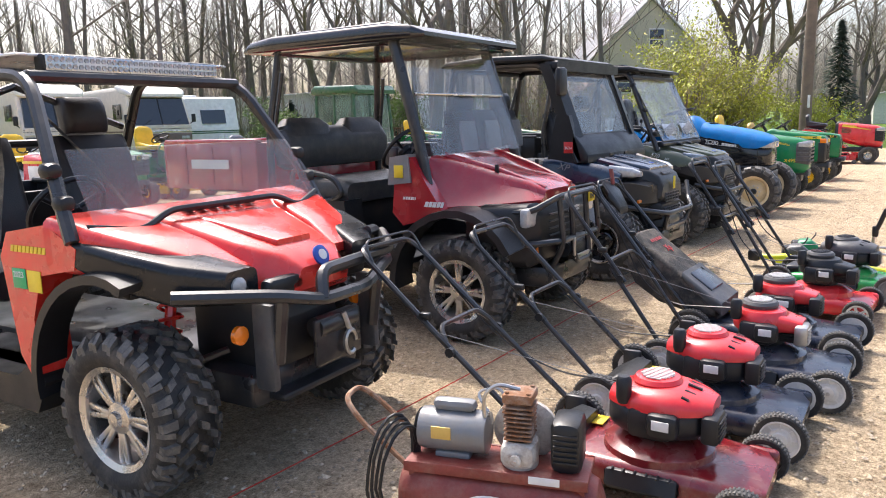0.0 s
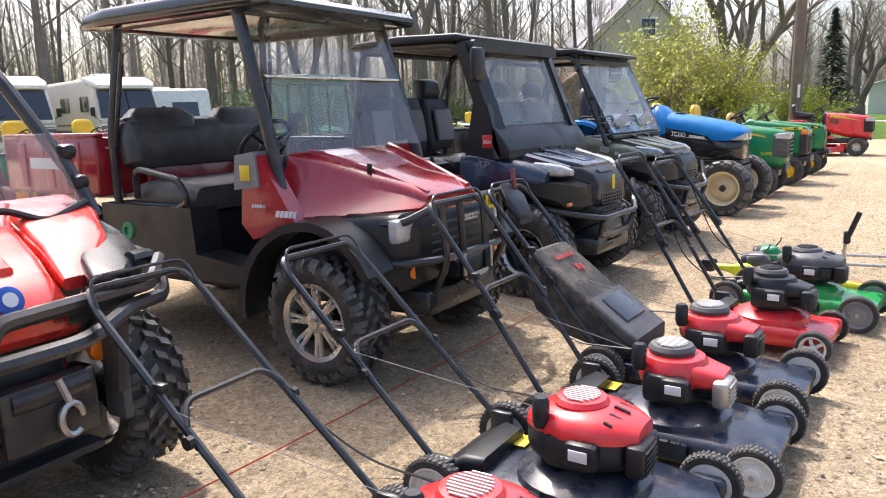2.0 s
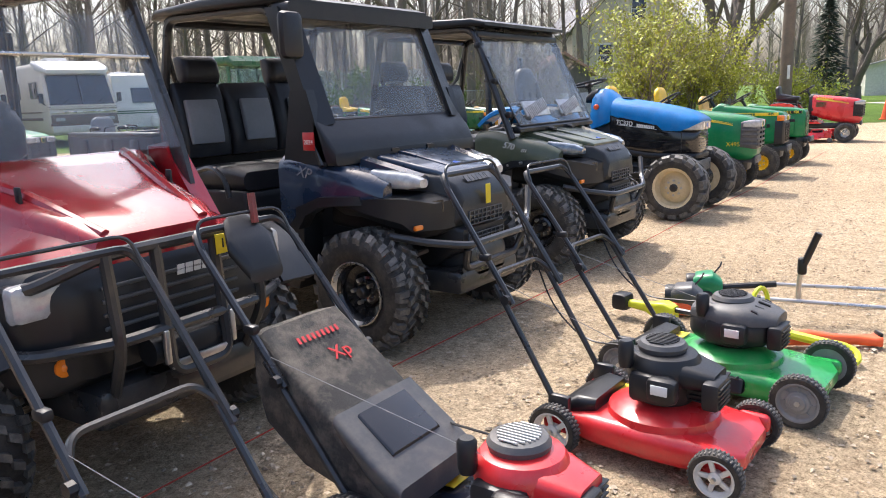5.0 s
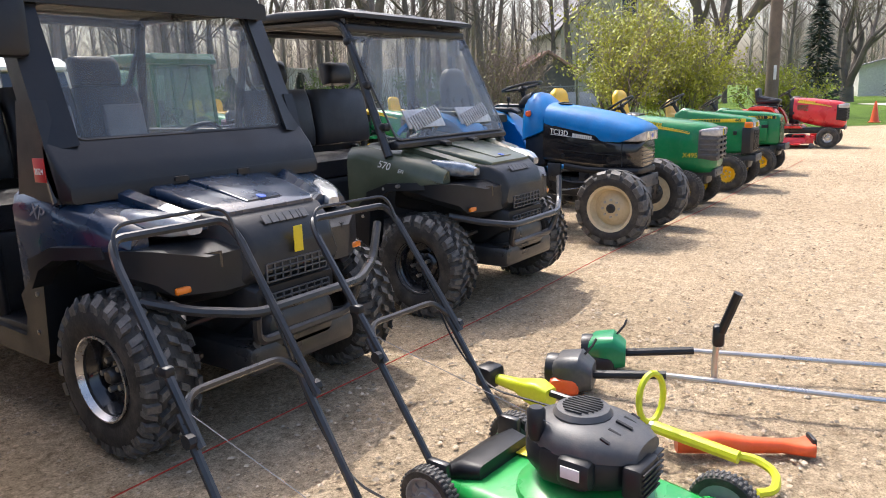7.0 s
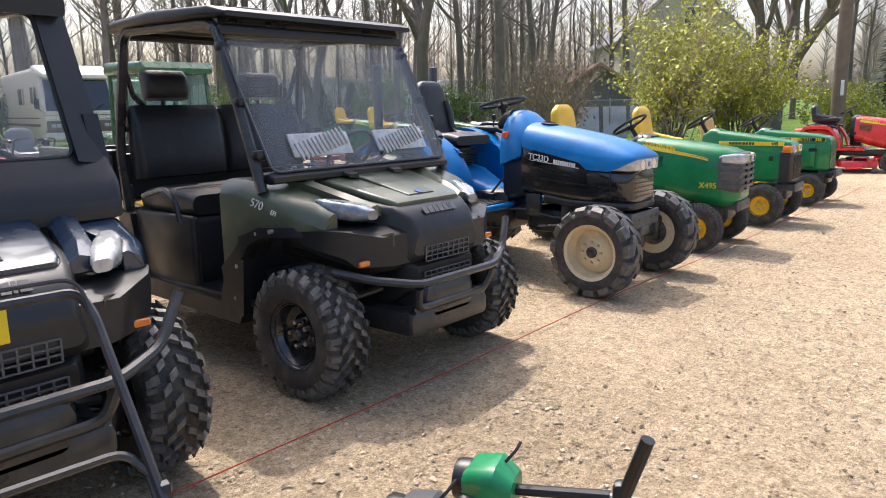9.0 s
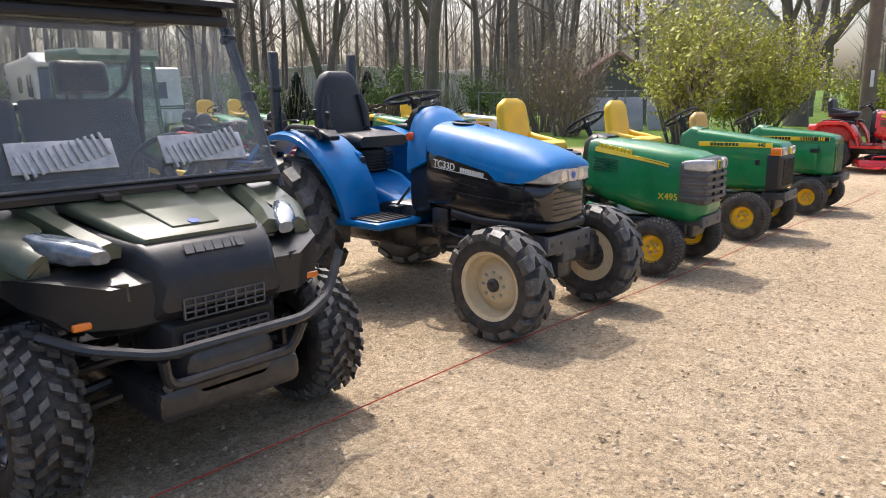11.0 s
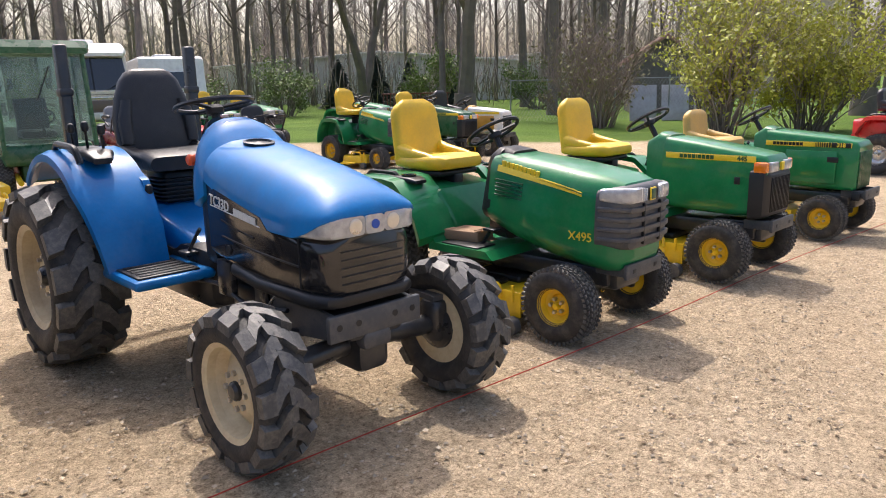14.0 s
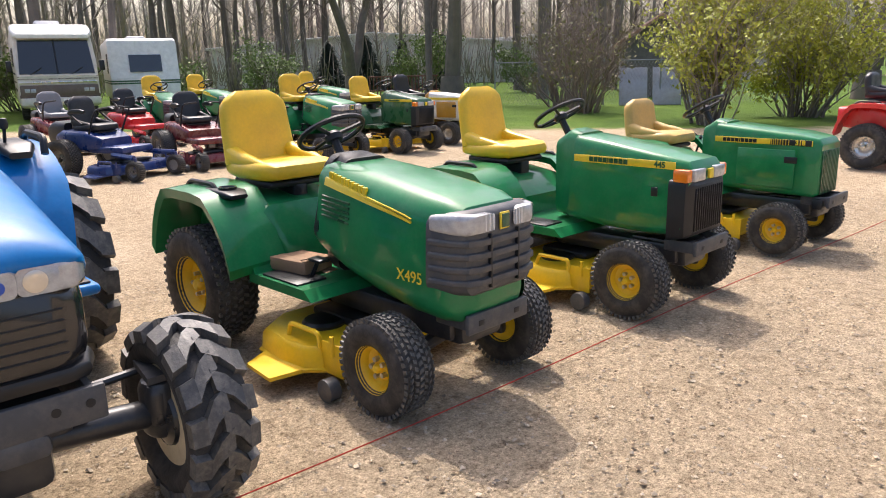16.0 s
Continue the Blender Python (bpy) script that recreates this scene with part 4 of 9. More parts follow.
def scout(M):
    """Cherry red two-seat farm utility vehicle with canopy, bench and steel box."""
    v = thing("utility_vehicle", M, "cherry red utility vehicle with black canopy and red box", "utility vehicle", "utility vehicles in the row")
    wide, tx, wb, r = 1.5, 0.62, 2.15, 0.328
    four_wheels(v, tx, wb, r, 0.27, 0.2, "mud", "spoke", ALU)
    suspension(v, tx, r)
    bm = B()
    rbox(bm, (0, 1.0, 0.38), (0.7, 2.9, 0.14), 0.03)
    tube(bm, [(-tx, wb, r), (tx, wb, r)], 0.045, 8)
    rbox(bm, (0, -0.1, 0.44), (0.5, 0.5, 0.2), 0.04)
    part("chassis", bm, STEEL_BLACK, v)
    bm = B()
    loft(bm, [ring(-0.38, 0.62, 0.84, 0.93, 0.035, top=0.5), ring(-0.28, 0.86, 0.82, 0.985, 0.05, top=0.6), ring(-0.05, 1.12, 0.78, 1.05, 0.07, top=0.72), ring(0.2, 1.3, 0.76, 1.13, 0.08, top=0.86), ring(0.34, 1.36, 0.78, 1.16, 0.06, top=1.0)])
    part("hood", bm, CHERRY, v)
    bm = B()
    for s in (-1, 1):
        tube(bm, [(s * 0.2, -0.36, 0.935), (s * 0.26, -0.05, 1.055), (s * 0.36, 0.3, 1.155)], 0.022, 8)
    part("hood_rib", bm, CHERRY, v)
    bm = B()
    for s in (-1, 1):
        rbox(bm, (s * 0.3, -0.06, 1.065), (0.012, 0.03, 0.06), 0.004)
    part("hood_latch", bm, BLACK, v)
    # black nose, grille and lamps
    bm = B()
    loft(bm, [ring(-0.42, 0.8, 0.5, 0.8, 0.06), ring(-0.36, 1.0, 0.46, 0.86, 0.06), ring(-0.1, 1.2, 0.46, 0.86, 0.06), ring(0.0, 1.2, 0.5, 0.8, 0.04)])
    part("front_fascia", bm, BLACK, v)
    bm = B()
    for k in range(5):
        rbox(bm, (0, -0.425, 0.6 + 0.045 * k), (0.56, 0.012, 0.014), 0.004)
    part("grille", bm, GREY_DK, v)
    bars("nose_lettering", [0.03, 0.03, 0.03, 0.03, 0.015, 0.015], 0.035, at(0.1, -0.428, 0.78, FRONT), DECAL_WHITE, v, slant=0.1)
    for s in (-1, 1):
        bm = B()
        rbox(bm, (s * 0.46, -0.37, 0.78), (0.17, 0.06, 0.12), 0.02)
        part("headlight", bm, LENS_CLEAR, v)
        bm = B()
        lathe(bm, [(0.03, -0.44), (0.03, -0.43), (0.002, -0.445)], (s * 0.42, 0.03, 0.56), 12, "y")
        part("marker_light", bm, AMBER, v)
        flare(v, s, wide / 2 + 0.01, 0.36, BLACK_DUSTY, wide=0.2, gap=0.09, front=-0.4, back=0.46, rz=0.36, thick=0.045, name="fender", a1=150)
        flare(v, s, wide / 2 + 0.01, 0.36, BLACK_DUSTY, wide=0.2, gap=0.1, front=-0.42, back=0.45, y0=wb, rz=0.36, thick=0.04, name="rear_fender")
        bm = B()
        plate(bm, [(0.1, 0.8), (0.34, 1.16), (0.46, 1.16), (0.5, 0.8), (0.42, 0.72)], s * 0.6, s * 0.7)
        part("cowl_side", bm, CHERRY, v)
        bm = B()
        plate(bm, [(0.34, 1.0), (0.36, 1.18), (0.5, 1.16), (0.52, 0.98)], s * 0.62, s * 0.715)
        part("cowl_cap", bm, GREY_PL, v)
        bm = B()
        plate(bm, [(0.48, 0.5), (0.52, 0.46), (1.75, 0.46), (1.75, 0.86), (0.92, 0.86), (0.9, 0.6), (0.52, 0.56)], s * 0.5, s * 0.69)
        part("side_panel", bm, BLACK_DUSTY, v)
        bm = B()
        lathe(bm, [(0.055, 0), (0.05, 0.012 * s), (0.03, 0.012 * s), (0.028, 0.002 * s), (0.002, 0.002 * s)], (s * 0.69, 1.5, 0.7), 16)
        part("fuel_cap", bm, TRIM_GREEN, v)
        bm = B()
        tube(bm, [(s * 0.66, 1.42, 0.9), (s * 0.68, 1.4, 1.08), (s * 0.69, 1.0, 1.02), (s * 0.69, 0.92, 0.9), (s * 0.66, 1.1, 0.84), (s * 0.66, 1.45, 0.84)], 0.02, 8, 0.08)
        part("hip_rail", bm, STEEL_BLACK, v)
    bars("side_lettering", [0.014, 0.014, 0.014, 0.014, 0.006, 0.006], 0.018, at(-0.705, 0.36, 0.9, SIDE_L), DECAL_WHITE, v)
    bars("side_name", [0.026, 0.022, 0.026, 0.022, 0.02], 0.034, at(-0.7, 0.18, 0.865, SIDE_L), DECAL_WHITE, v, slant=0.4)
    bm = B()
    rbox(bm, (-0.718, 0.43, 1.07), (0.004, 0.07, 0.08), 0.001)
    part("lot_sticker", bm, DECAL_YEL, v)
    # floor, dash, bench
    bm = B()
    rbox(bm, (0, 0.75, 0.46), (1.34, 0.6, 0.04), 0.01)
    rbox(bm, (0, 0.46, 0.95), (1.2, 0.24, 0.38), 0.08)
    part("dashboard", bm, BLACK, v)
    bm = B()
    rbox(bm, (0, 1.28, 0.68), (1.3, 0.6, 0.4), 0.04)
    part("seat_box", bm, BLACK_DUSTY, v)
    bm = B()
    cushion(bm, (0, 1.22, 0.9), (1.26, 0.56, 0.16), 0.07)
    part("seat", bm, VINYL_GREY, v)
    bm = B()
    Mb = pose(0, 1.55, 1.0, 80, 0, 0)
    loft(bm, [ring(0.06, 1.1, -0.06, 0.06, 0.05), ring(0.1, 1.22, -0.08, 0.09, 0.06), ring(0.25, 1.24, -0.08, 0.11, 0.06), ring(0.34, 1.2, -0.07, 0.08, 0.05), ring(0.37, 1.05, -0.05, 0.05, 0.04)], Mb)
    for s in (-1, 1):
        loft(bm, [ring(0.2, 0.5, -0.075, 0.1, 0.06, s * 0.33), ring(0.37, 0.5, -0.07, 0.09, 0.06, s * 0.33), ring(0.43, 0.36, -0.04, 0.05, 0.04, s * 0.33)], Mb)
    part("backrest", bm, VINYL_GREY, v)
    bm = B()
    rbox(bm, (0, 1.6, 1.0), (0.9, 0.05, 0.24), 0.02)
    part("back_panel", bm, CHERRY, v)
    steering_wheel(v, -0.32, 0.68, 1.2, 0.17, 50)
    # canopy frame
    bm = B()
    zt = 1.9
    for s in (-1, 1):
        tube(bm, [(s * 0.64, 0.26, 0.98), (s * 0.635, 0.3, 1.18), (s * 0.6, 0.52, zt)], 0.03, 9, 0.08, flat=1.4)
        tube(bm, [(s * 0.64, 1.64, 0.84), (s * 0.64, 1.64, 1.3), (s * 0.58, 1.56, zt)], 0.026, 9, 0.08)
        tube(bm, [(s * 0.6, 0.5, zt), (s * 0.58, 1.6, zt)], 0.024, 8)
        tube(bm, [(s * 0.64, 1.62, 1.2), (s * 0.6, 0.0 + 1.52, 1.75)], 0.016, 7)
    tube(bm, [(-0.6, 0.5, zt), (0.6, 0.5, zt)], 0.024, 8)
    tube(bm, [(-0.58, 1.58, zt), (0.58, 1.58, zt)], 0.024, 8)
    tube(bm, [(-0.64, 1.64, 1.2), (0.64, 1.64, 1.2)], 0.022, 8)
    part("canopy_frame", bm, STEEL_BLACK, v)
    bm = B()
    loft(bm, [ring(0.26, 1.26, 1.91, 1.935, 0.012), ring(0.32, 1.4, 1.89, 1.97, 0.03), ring(0.5, 1.42, 1.89, 1.995, 0.035), ring(1.5, 1.42, 1.89, 1.995, 0.035), ring(1.72, 1.4, 1.89, 1.97, 0.03), ring(1.86, 1.26, 1.9, 1.93, 0.012)])
    loft(bm, [ring(0.5, 1.0, 1.98, 2.0, 0.01), ring(0.6, 1.1, 1.98, 2.03, 0.02), ring(1.4, 1.1, 1.98, 2.03, 0.02), ring(1.5, 1.0, 1.98, 2.0, 0.01)])
    part("canopy", bm, BLACK_GLOSS, v)
    q0, q1, q2 = (0.235, 1.16), (0.385, 1.56), (0.505, 1.9)
    pane(v, [(-0.6, *q0), (0.6, *q0), (0.59, *q1), (-0.59, *q1)], GLASS_TINT)
    pane(v, [(-0.59, q1[0] - 0.012, q1[1]), (0.59, q1[0] - 0.012, q1[1]), (0.57, q2[0] - 0.012, q2[1]), (-0.57, q2[0] - 0.012, q2[1])], GLASS_TINT)
    bm = B()
    rbox(bm, (0, q1[0] - 0.014, q1[1]), (1.18, 0.02, 0.016), 0.005)
    part("windscreen_hinge", bm, ALU, v)
    # brush guard
    brush_guard(v, [[(-0.52, -0.1, 0.8), (-0.5, -0.4, 0.82), (-0.3, -0.5, 0.9), (0.3, -0.5, 0.9), (0.5, -0.4, 0.82), (0.52, -0.1, 0.8)],
                    [(-0.56, -0.05, 0.62), (-0.52, -0.4, 0.62), (-0.3, -0.52, 0.62), (0.3, -0.52, 0.62), (0.52, -0.4, 0.62), (0.56, -0.05, 0.62)],
                    [(-0.3, -0.5, 0.9), (-0.3, -0.53, 0.6), (-0.28, -0.42, 0.4)], [(0.3, -0.5, 0.9), (0.3, -0.53, 0.6), (0.28, -0.42, 0.4)],
                    [(-0.12, -0.5, 0.9), (-0.12, -0.53, 0.46), (0.12, -0.53, 0.46), (0.12, -0.5, 0.9)]], 0.02)
    bm = B()
    rbox(bm, (0, -0.47, 0.52), (0.2, 0.1, 0.12), 0.02)
    lathe(bm, [(0.05, -0.17), (0.05, 0.17)], (0, -0.47, 0.54), 14)
    part("winch", bm, BLACK, v)
    bm = B()
    for s in (-1, 1):
        rbox(bm, (0.14 * s, -0.535, 0.56), (0.022, 0.02, 0.12), 0.006)
    rbox(bm, (0, -0.535, 0.49), (0.26, 0.015, 0.03), 0.006)
    part("fairlead", bm, CHROME, v)
    # steel box
    cargo_bed(v, 0.71, 1.72, 2.75, 0.9, 1.27, CHERRY)
    bars("bed_decal", [0.42], 0.07, at(-0.735, 2.2, 1.1, SIDE_L), DECAL_WHITE, v, slant=0.0)
    bm = B()
    rbox(bm, (-0.5, -0.53, 0.86), (0.11, 0.004, 0.07), 0.001, pose(0.66, 0, 0, 0, 0, 0))
    tag = part("lot_tag", bm, TAG, v)
    text("tag_number", "104", 0.05, at(0.16, -0.5335, 0.86, FRONT), BLACK, v)
    return v


def commander(M):
    """Bright red sport side-by-side, low polycarbonate shield, light bar on the cage."""
    v = thing("side_by_side", M, "bright red sport side-by-side with half windscreen, light bar and brush guard", "utility vehicle", "utility vehicles in the row")
    wide, r, wb = 1.42, 0.328, 2.05
    tx = wide / 2 - 0.13
    four_wheels(v, tx, wb, r, 0.27, 0.2, "mud", "spoke", ALU)
    suspension(v, tx, r, RED, 0.82)
    bm = B()
    rbox(bm, (0, 0.95, 0.36), (0.66, 2.6, 0.14), 0.03)
    tube(bm, [(-tx, wb, r), (tx, wb, r)], 0.04, 8)
    part("chassis", bm, STEEL_BLACK, v)
    # hood: pointed beak, raised centre, flanks
    bm = B()
    loft(bm, [ring(-0.44, 0.34, 0.74, 0.83, 0.03, top=0.26), ring(-0.38, 0.5, 0.7, 0.885, 0.04, top=0.36), ring(-0.2, 0.66, 0.7, 0.935, 0.04, top=0.5), ring(0.08, 0.84, 0.74, 1.02, 0.05, top=0.66), ring(0.24, 0.98, 0.8, 1.07, 0.04, top=0.86)])
    for s in (-1, 1):
        loft(bm, [ring(-0.3, 0.1, 0.82, 0.86, 0.015, s * 0.3), ring(-0.12, 0.26, 0.82, 0.955, 0.03, s * 0.42), ring(0.1, 0.34, 0.84, 1.03, 0.04, s * 0.5), ring(0.3, 0.34, 0.86, 1.07, 0.04, s * 0.53)])
    loft(bm, [ring(-0.3, 0.2, 0.9, 0.93, 0.01), ring(0.0, 0.34, 0.96, 1.005, 0.02), ring(0.2, 0.46, 1.0, 1.045, 0.02)])
    part("hood", bm, RED, v)
    bm = B()
    for k in range(6):
        rbox(bm, (-0.17 + 0.068 * k, 0.13, 1.045), (0.05, 0.06, 0.012), 0.004, None)
    part("hood_vent", bm, BLACK, v)
    bm = B()
    lathe(bm, [(0.042, 0), (0.042, 0.01), (0.036, 0.013), (0.002, 0.013)], n=24, axis="z", M=pose(0, -0.435, 0.86, 68, 0, 0))
    bd = part("badge", bm, DECAL_BLUE, v)
    bm = B()
    lathe(bm, [(0.022, 0.014), (0.022, 0.017), (0.002, 0.017)], n=18, axis="z", M=pose(0, -0.435, 0.86, 68, 0, 0))
    part("badge_centre", bm, DECAL_WHITE, bd)
    for s in (-1, 1):
        bm = B()
        rbox(bm, (s * 0.2, -0.41, 0.775), (0.2, 0.06, 0.075), 0.02)
        part("nose_intake", bm, BLACK, v)
        bm = B()
        loft(bm, [ring(-0.37, 0.16, 0.74, 0.865, 0.03, s * 0.37), ring(-0.24, 0.24, 0.75, 0.905, 0.03, s * 0.47), ring(-0.06, 0.2, 0.8, 0.95, 0.03, s * 0.56), ring(0.14, 0.1, 0.88, 0.985, 0.02, s * 0.645)])
        hl = part("headlight", bm, LENS_SMOKE, v)
        for q in (0, 1):
            bm = B()
            lathe(bm, [(0.034, 0.01), (0.034, -0.012), (0.02, -0.02), (0.002, -0.022)], (s * (0.39 + 0.11 * q), -0.366 + 0.11 * q, 0.805 + 0.03 * q), 16, "y")
            part("lamp_bulb", bm, LENS_CLEAR, hl)
        # red side panel and dark arch
        bm = B()
        plate(bm, [(0.12, 0.96), (0.3, 1.04), (0.56, 1.0), (0.62, 0.9), (0.56, 0.5), (0.5, 0.42), (0.42, 0.44), (0.44, 0.66), (0.36, 0.84), (0.14, 0.88)], s * 0.56, s * (wide / 2 - 0.015))
        part("fender", bm, RED, v)
        flare(v, s, wide / 2 + 0.01, 0.38, BLACK, wide=0.13, gap=0.075, front=-0.36, back=0.43, rz=0.4, thick=0.035, name="fender_flare", a1=112)
        bm = B()
        plate(bm, [(0.46, 0.5), (0.62, 0.4), (1.5, 0.4), (1.55, 0.28), (0.5, 0.26), (0.42, 0.4)], s * 0.5, s * (wide / 2 - 0.02))
        part("rocker_panel", bm, BLACK_DUSTY, v)
        bm = B()
        rbox(bm, (s * 0.36, 1.5, 0.9), (0.5, 0.1, 0.02), 0.005)
        cushion(bm, (s * 0.34, 1.15, 0.72), (0.5, 0.5, 0.16), 0.06)
        cushion(bm, (s * 0.34, 0.28, 0), (0.48, 0.56, 0.13), 0.05, pose(0, 1.42, 0.8, 76, 0, 0))
        part("bucket_seat", bm, VINYL_BLACK, v)
        bm = B()
        cushion(bm, (s * 0.34, 0.0, 0), (0.26, 0.2, 0.12), 0.05, pose(0, 1.56, 1.46, 80, 0, 0))
        part("headrest", bm, VINYL_BLACK, v)
        bm = B()
        tube(bm, [(s * 0.12, 1.6, 1.5), (s * 0.25, 1.36, 1.2), (s * 0.4, 1.2, 0.86)], 0.02, 5, flat=0.2)
        part("seat_belt", bm, FABRIC, v)
        bm = B()
        rbox(bm, (s * 0.32, -0.42, 0.56), (0.035, 0.1, 0.34), 0.01)
        part("bumper_bracket", bm, GREY_DK, v)
        bm = B()
        lathe(bm, [(0.036, 0.0), (0.036, -0.02), (0.02, -0.026), (0.002, -0.026)], (s * 0.3 if s > 0 else -0.4, -0.36, 0.62), 16, "y")
        part("reflector", bm, AMBER, v)
    bars("side_lettering", [0.02] * 9, 0.026, at(-wide / 2 + 0.012, 0.42, 0.94, SIDE_L), DECAL_YEL, v, slant=0.3)
    bm = B()
    rbox(bm, (-wide / 2 + 0.013, 0.5, 0.82), (0.004, 0.09, 0.08), 0.001)
    part("registration_sticker", bm, DECAL_GREEN, v)
    bm = B()
    rbox(bm, (-wide / 2 + 0.013, 0.4, 0.815), (0.004, 0.09, 0.085), 0.001)
    part("lot_sticker", bm, DECAL_YEL, v)
    text("sticker_number", "2023", 0.035, at(-wide / 2 + 0.01, 0.5, 0.835, SIDE_L), DECAL_WHITE, v)
    # lower nose
    bm = B()
    loft(bm, [ring(-0.34, 0.4, 0.36, 0.62, 0.04), ring(-0.26, 0.46, 0.3, 0.74, 0.05), ring(0.1, 0.4, 0.3, 0.8, 0.05)])
    rbox(bm, (0, -0.36, 0.33), (0.5, 0.14, 0.03), 0.01)
    part("front_skid", bm, BLACK_DUSTY, v)
    bm = B()
    lathe(bm, [(0.045, -0.12), (0.045, 0.12)], (0.08, -0.42, 0.56), 14)
    rbox(bm, (0.08, -0.44, 0.5), (0.3, 0.02, 0.2), 0.01)
    part("winch", bm, STEEL_BLACK, v)
    bm = B()
    pts = [Vector((0.12 + 0.035 * math.cos(a), -0.475, 0.47 + 0.05 * math.sin(a))) for a in [math.pi * 2 * i / 14 for i in range(13)]]
    tube(bm, pts, 0.011, 6)
    tube(bm, [(0.12, -0.475, 0.52), (0.1, -0.46, 0.6)], 0.012, 6)
    part("winch_hook", bm, CHROME, v)
    brush_guard(v, [[(-0.62, -0.28, 0.8), (-0.34, -0.5, 0.77), (-0.14, -0.56, 0.72), (0.14, -0.56, 0.72), (0.34, -0.5, 0.77), (0.58, -0.36, 0.74), (0.66, -0.24, 0.8), (0.6, -0.28, 0.88), (0.5, -0.3, 0.88)],
                    [(-0.14, -0.56, 0.72), (-0.1, -0.52, 0.82), (0.46, -0.46, 0.82), (0.62, -0.3, 0.86)],
                    [(-0.3, -0.5, 0.76), (-0.3, -0.46, 0.5)], [(0.3, -0.5, 0.76), (0.3, -0.46, 0.5)]], 0.026, STEEL_BLACK)
    # interior
    bm = B()
    rbox(bm, (0, 0.8, 0.38), (1.2, 1.1, 0.04), 0.01)
    rbox(bm, (0, 0.42, 0.88), (1.14, 0.24, 0.26), 0.08)
    part("dashboard", bm, BLACK, v)
    steering_wheel(v, -0.33, 0.72, 1.04, 0.17, 55)
    # cage
    zt = 1.6
    bm = B()
    for s in (-1, 1):
        tube(bm, [(s * 0.69, 0.14, 0.98), (s * 0.67, 0.22, 1.14), (s * 0.55, 0.52, zt), (s * 0.55, 1.3, zt + 0.06), (s * 0.66, 1.66, 1.2), (s * 0.66, 1.7, 0.8)], 0.028, 9, 0.12)
        tube(bm, [(s * 0.6, 1.56, 1.4), (0, 1.6, 1.62)], 0.02, 7)
    tube(bm, [(-0.55, 0.54, zt), (0.55, 0.54, zt)], 0.026, 8)
    tube(bm, [(-0.56, 1.3, zt + 0.06), (0.58, 1.3, zt + 0.06)], 0.026, 8)
    tube(bm, [(-0.64, 1.62, 1.32), (0.64, 1.62, 1.32)], 0.022, 8)
    part("roll_cage", bm, STEEL_BLACK, v)
    bm = B()
    rbox(bm, (0, 1.05, zt + 0.09), (1.1, 0.9, 0.012), 0.004)
    part("roof_panel", bm, TREAD_PLATE, v)
    bm = B()
    rbox(bm, (0, 0.6, zt + 0.06), (0.92, 0.07, 0.075), 0.012)
    lb = part("light_bar", bm, BLACK, v)
    bm = B()
    rbox(bm, (0, 0.5665, zt + 0.06), (0.9, 0.006, 0.062), 0.001)
    part("reflector_strip", bm, ALU, lb)
    bm = B()
    rbox(bm, (0, 0.55, zt + 0.0), (1.1, 0.02, 0.05), 0.004)
    part("roof_lip", bm, TREAD_PLATE, v)
    bm = B()
    for j in range(2):
        for k in range(33):
            lathe(bm, [(0.011, 0.0), (0.011, -0.006), (0.004, -0.002)], (-0.432 + 0.027 * k, 0.563, zt + 0.046 + 0.028 * j), 6, "y")
    part("led", bm, LENS_CLEAR, lb)["kind"] = "stuff"
    bm = B()
    for s in (-1, 1):
        for z0, y0 in ((1.12, 0.2), (1.24, 0.26)):
            rbox(bm, (s * 0.67, y0, z0), (0.07, 0.07, 0.06), 0.02)
    part("shield_clamp", bm, BLACK, v)
    q = [(-0.62, 0.1, 1.03), (0.62, 0.1, 1.03), (0.6, 0.27, 1.31), (-0.6, 0.27, 1.31)]
    pane(v, q, GLASS)
    bm = B()
    tube(bm, [(-0.64, 0.12, 1.03), (-0.44, 0.06, 1.0), (-0.3, 0.08, 1.06), (0.3, 0.08, 1.06), (0.44, 0.06, 1.0), (0.64, 0.12, 1.05)], 0.014, 6, 0.05)
    part("shield_seal", bm, BLACK, v)
    cargo_bed(v, 0.68, 1.78, 2.6, 0.84, 1.06, BLACK_DUSTY)
    return v


def dome(y, w, z0, z1, e=2.5, n=18, drop=0.03):
    """A domed cross-section: flat below, a full curve above."""
    out = []
    for k in range(n + 1):
        a = math.pi * k / n
        c, q = math.cos(a), math.sin(a)
        out.append(Vector((w / 2 * math.copysign(abs(c) ** (2 / e), c), y, z0 + (z1 - z0) * abs(q) ** (2 / e))))
    return out + [Vector((-w / 2 + 0.03, y, z0 - drop * 0.2)), Vector((w / 2 - 0.03, y, z0 - drop * 0.2))]


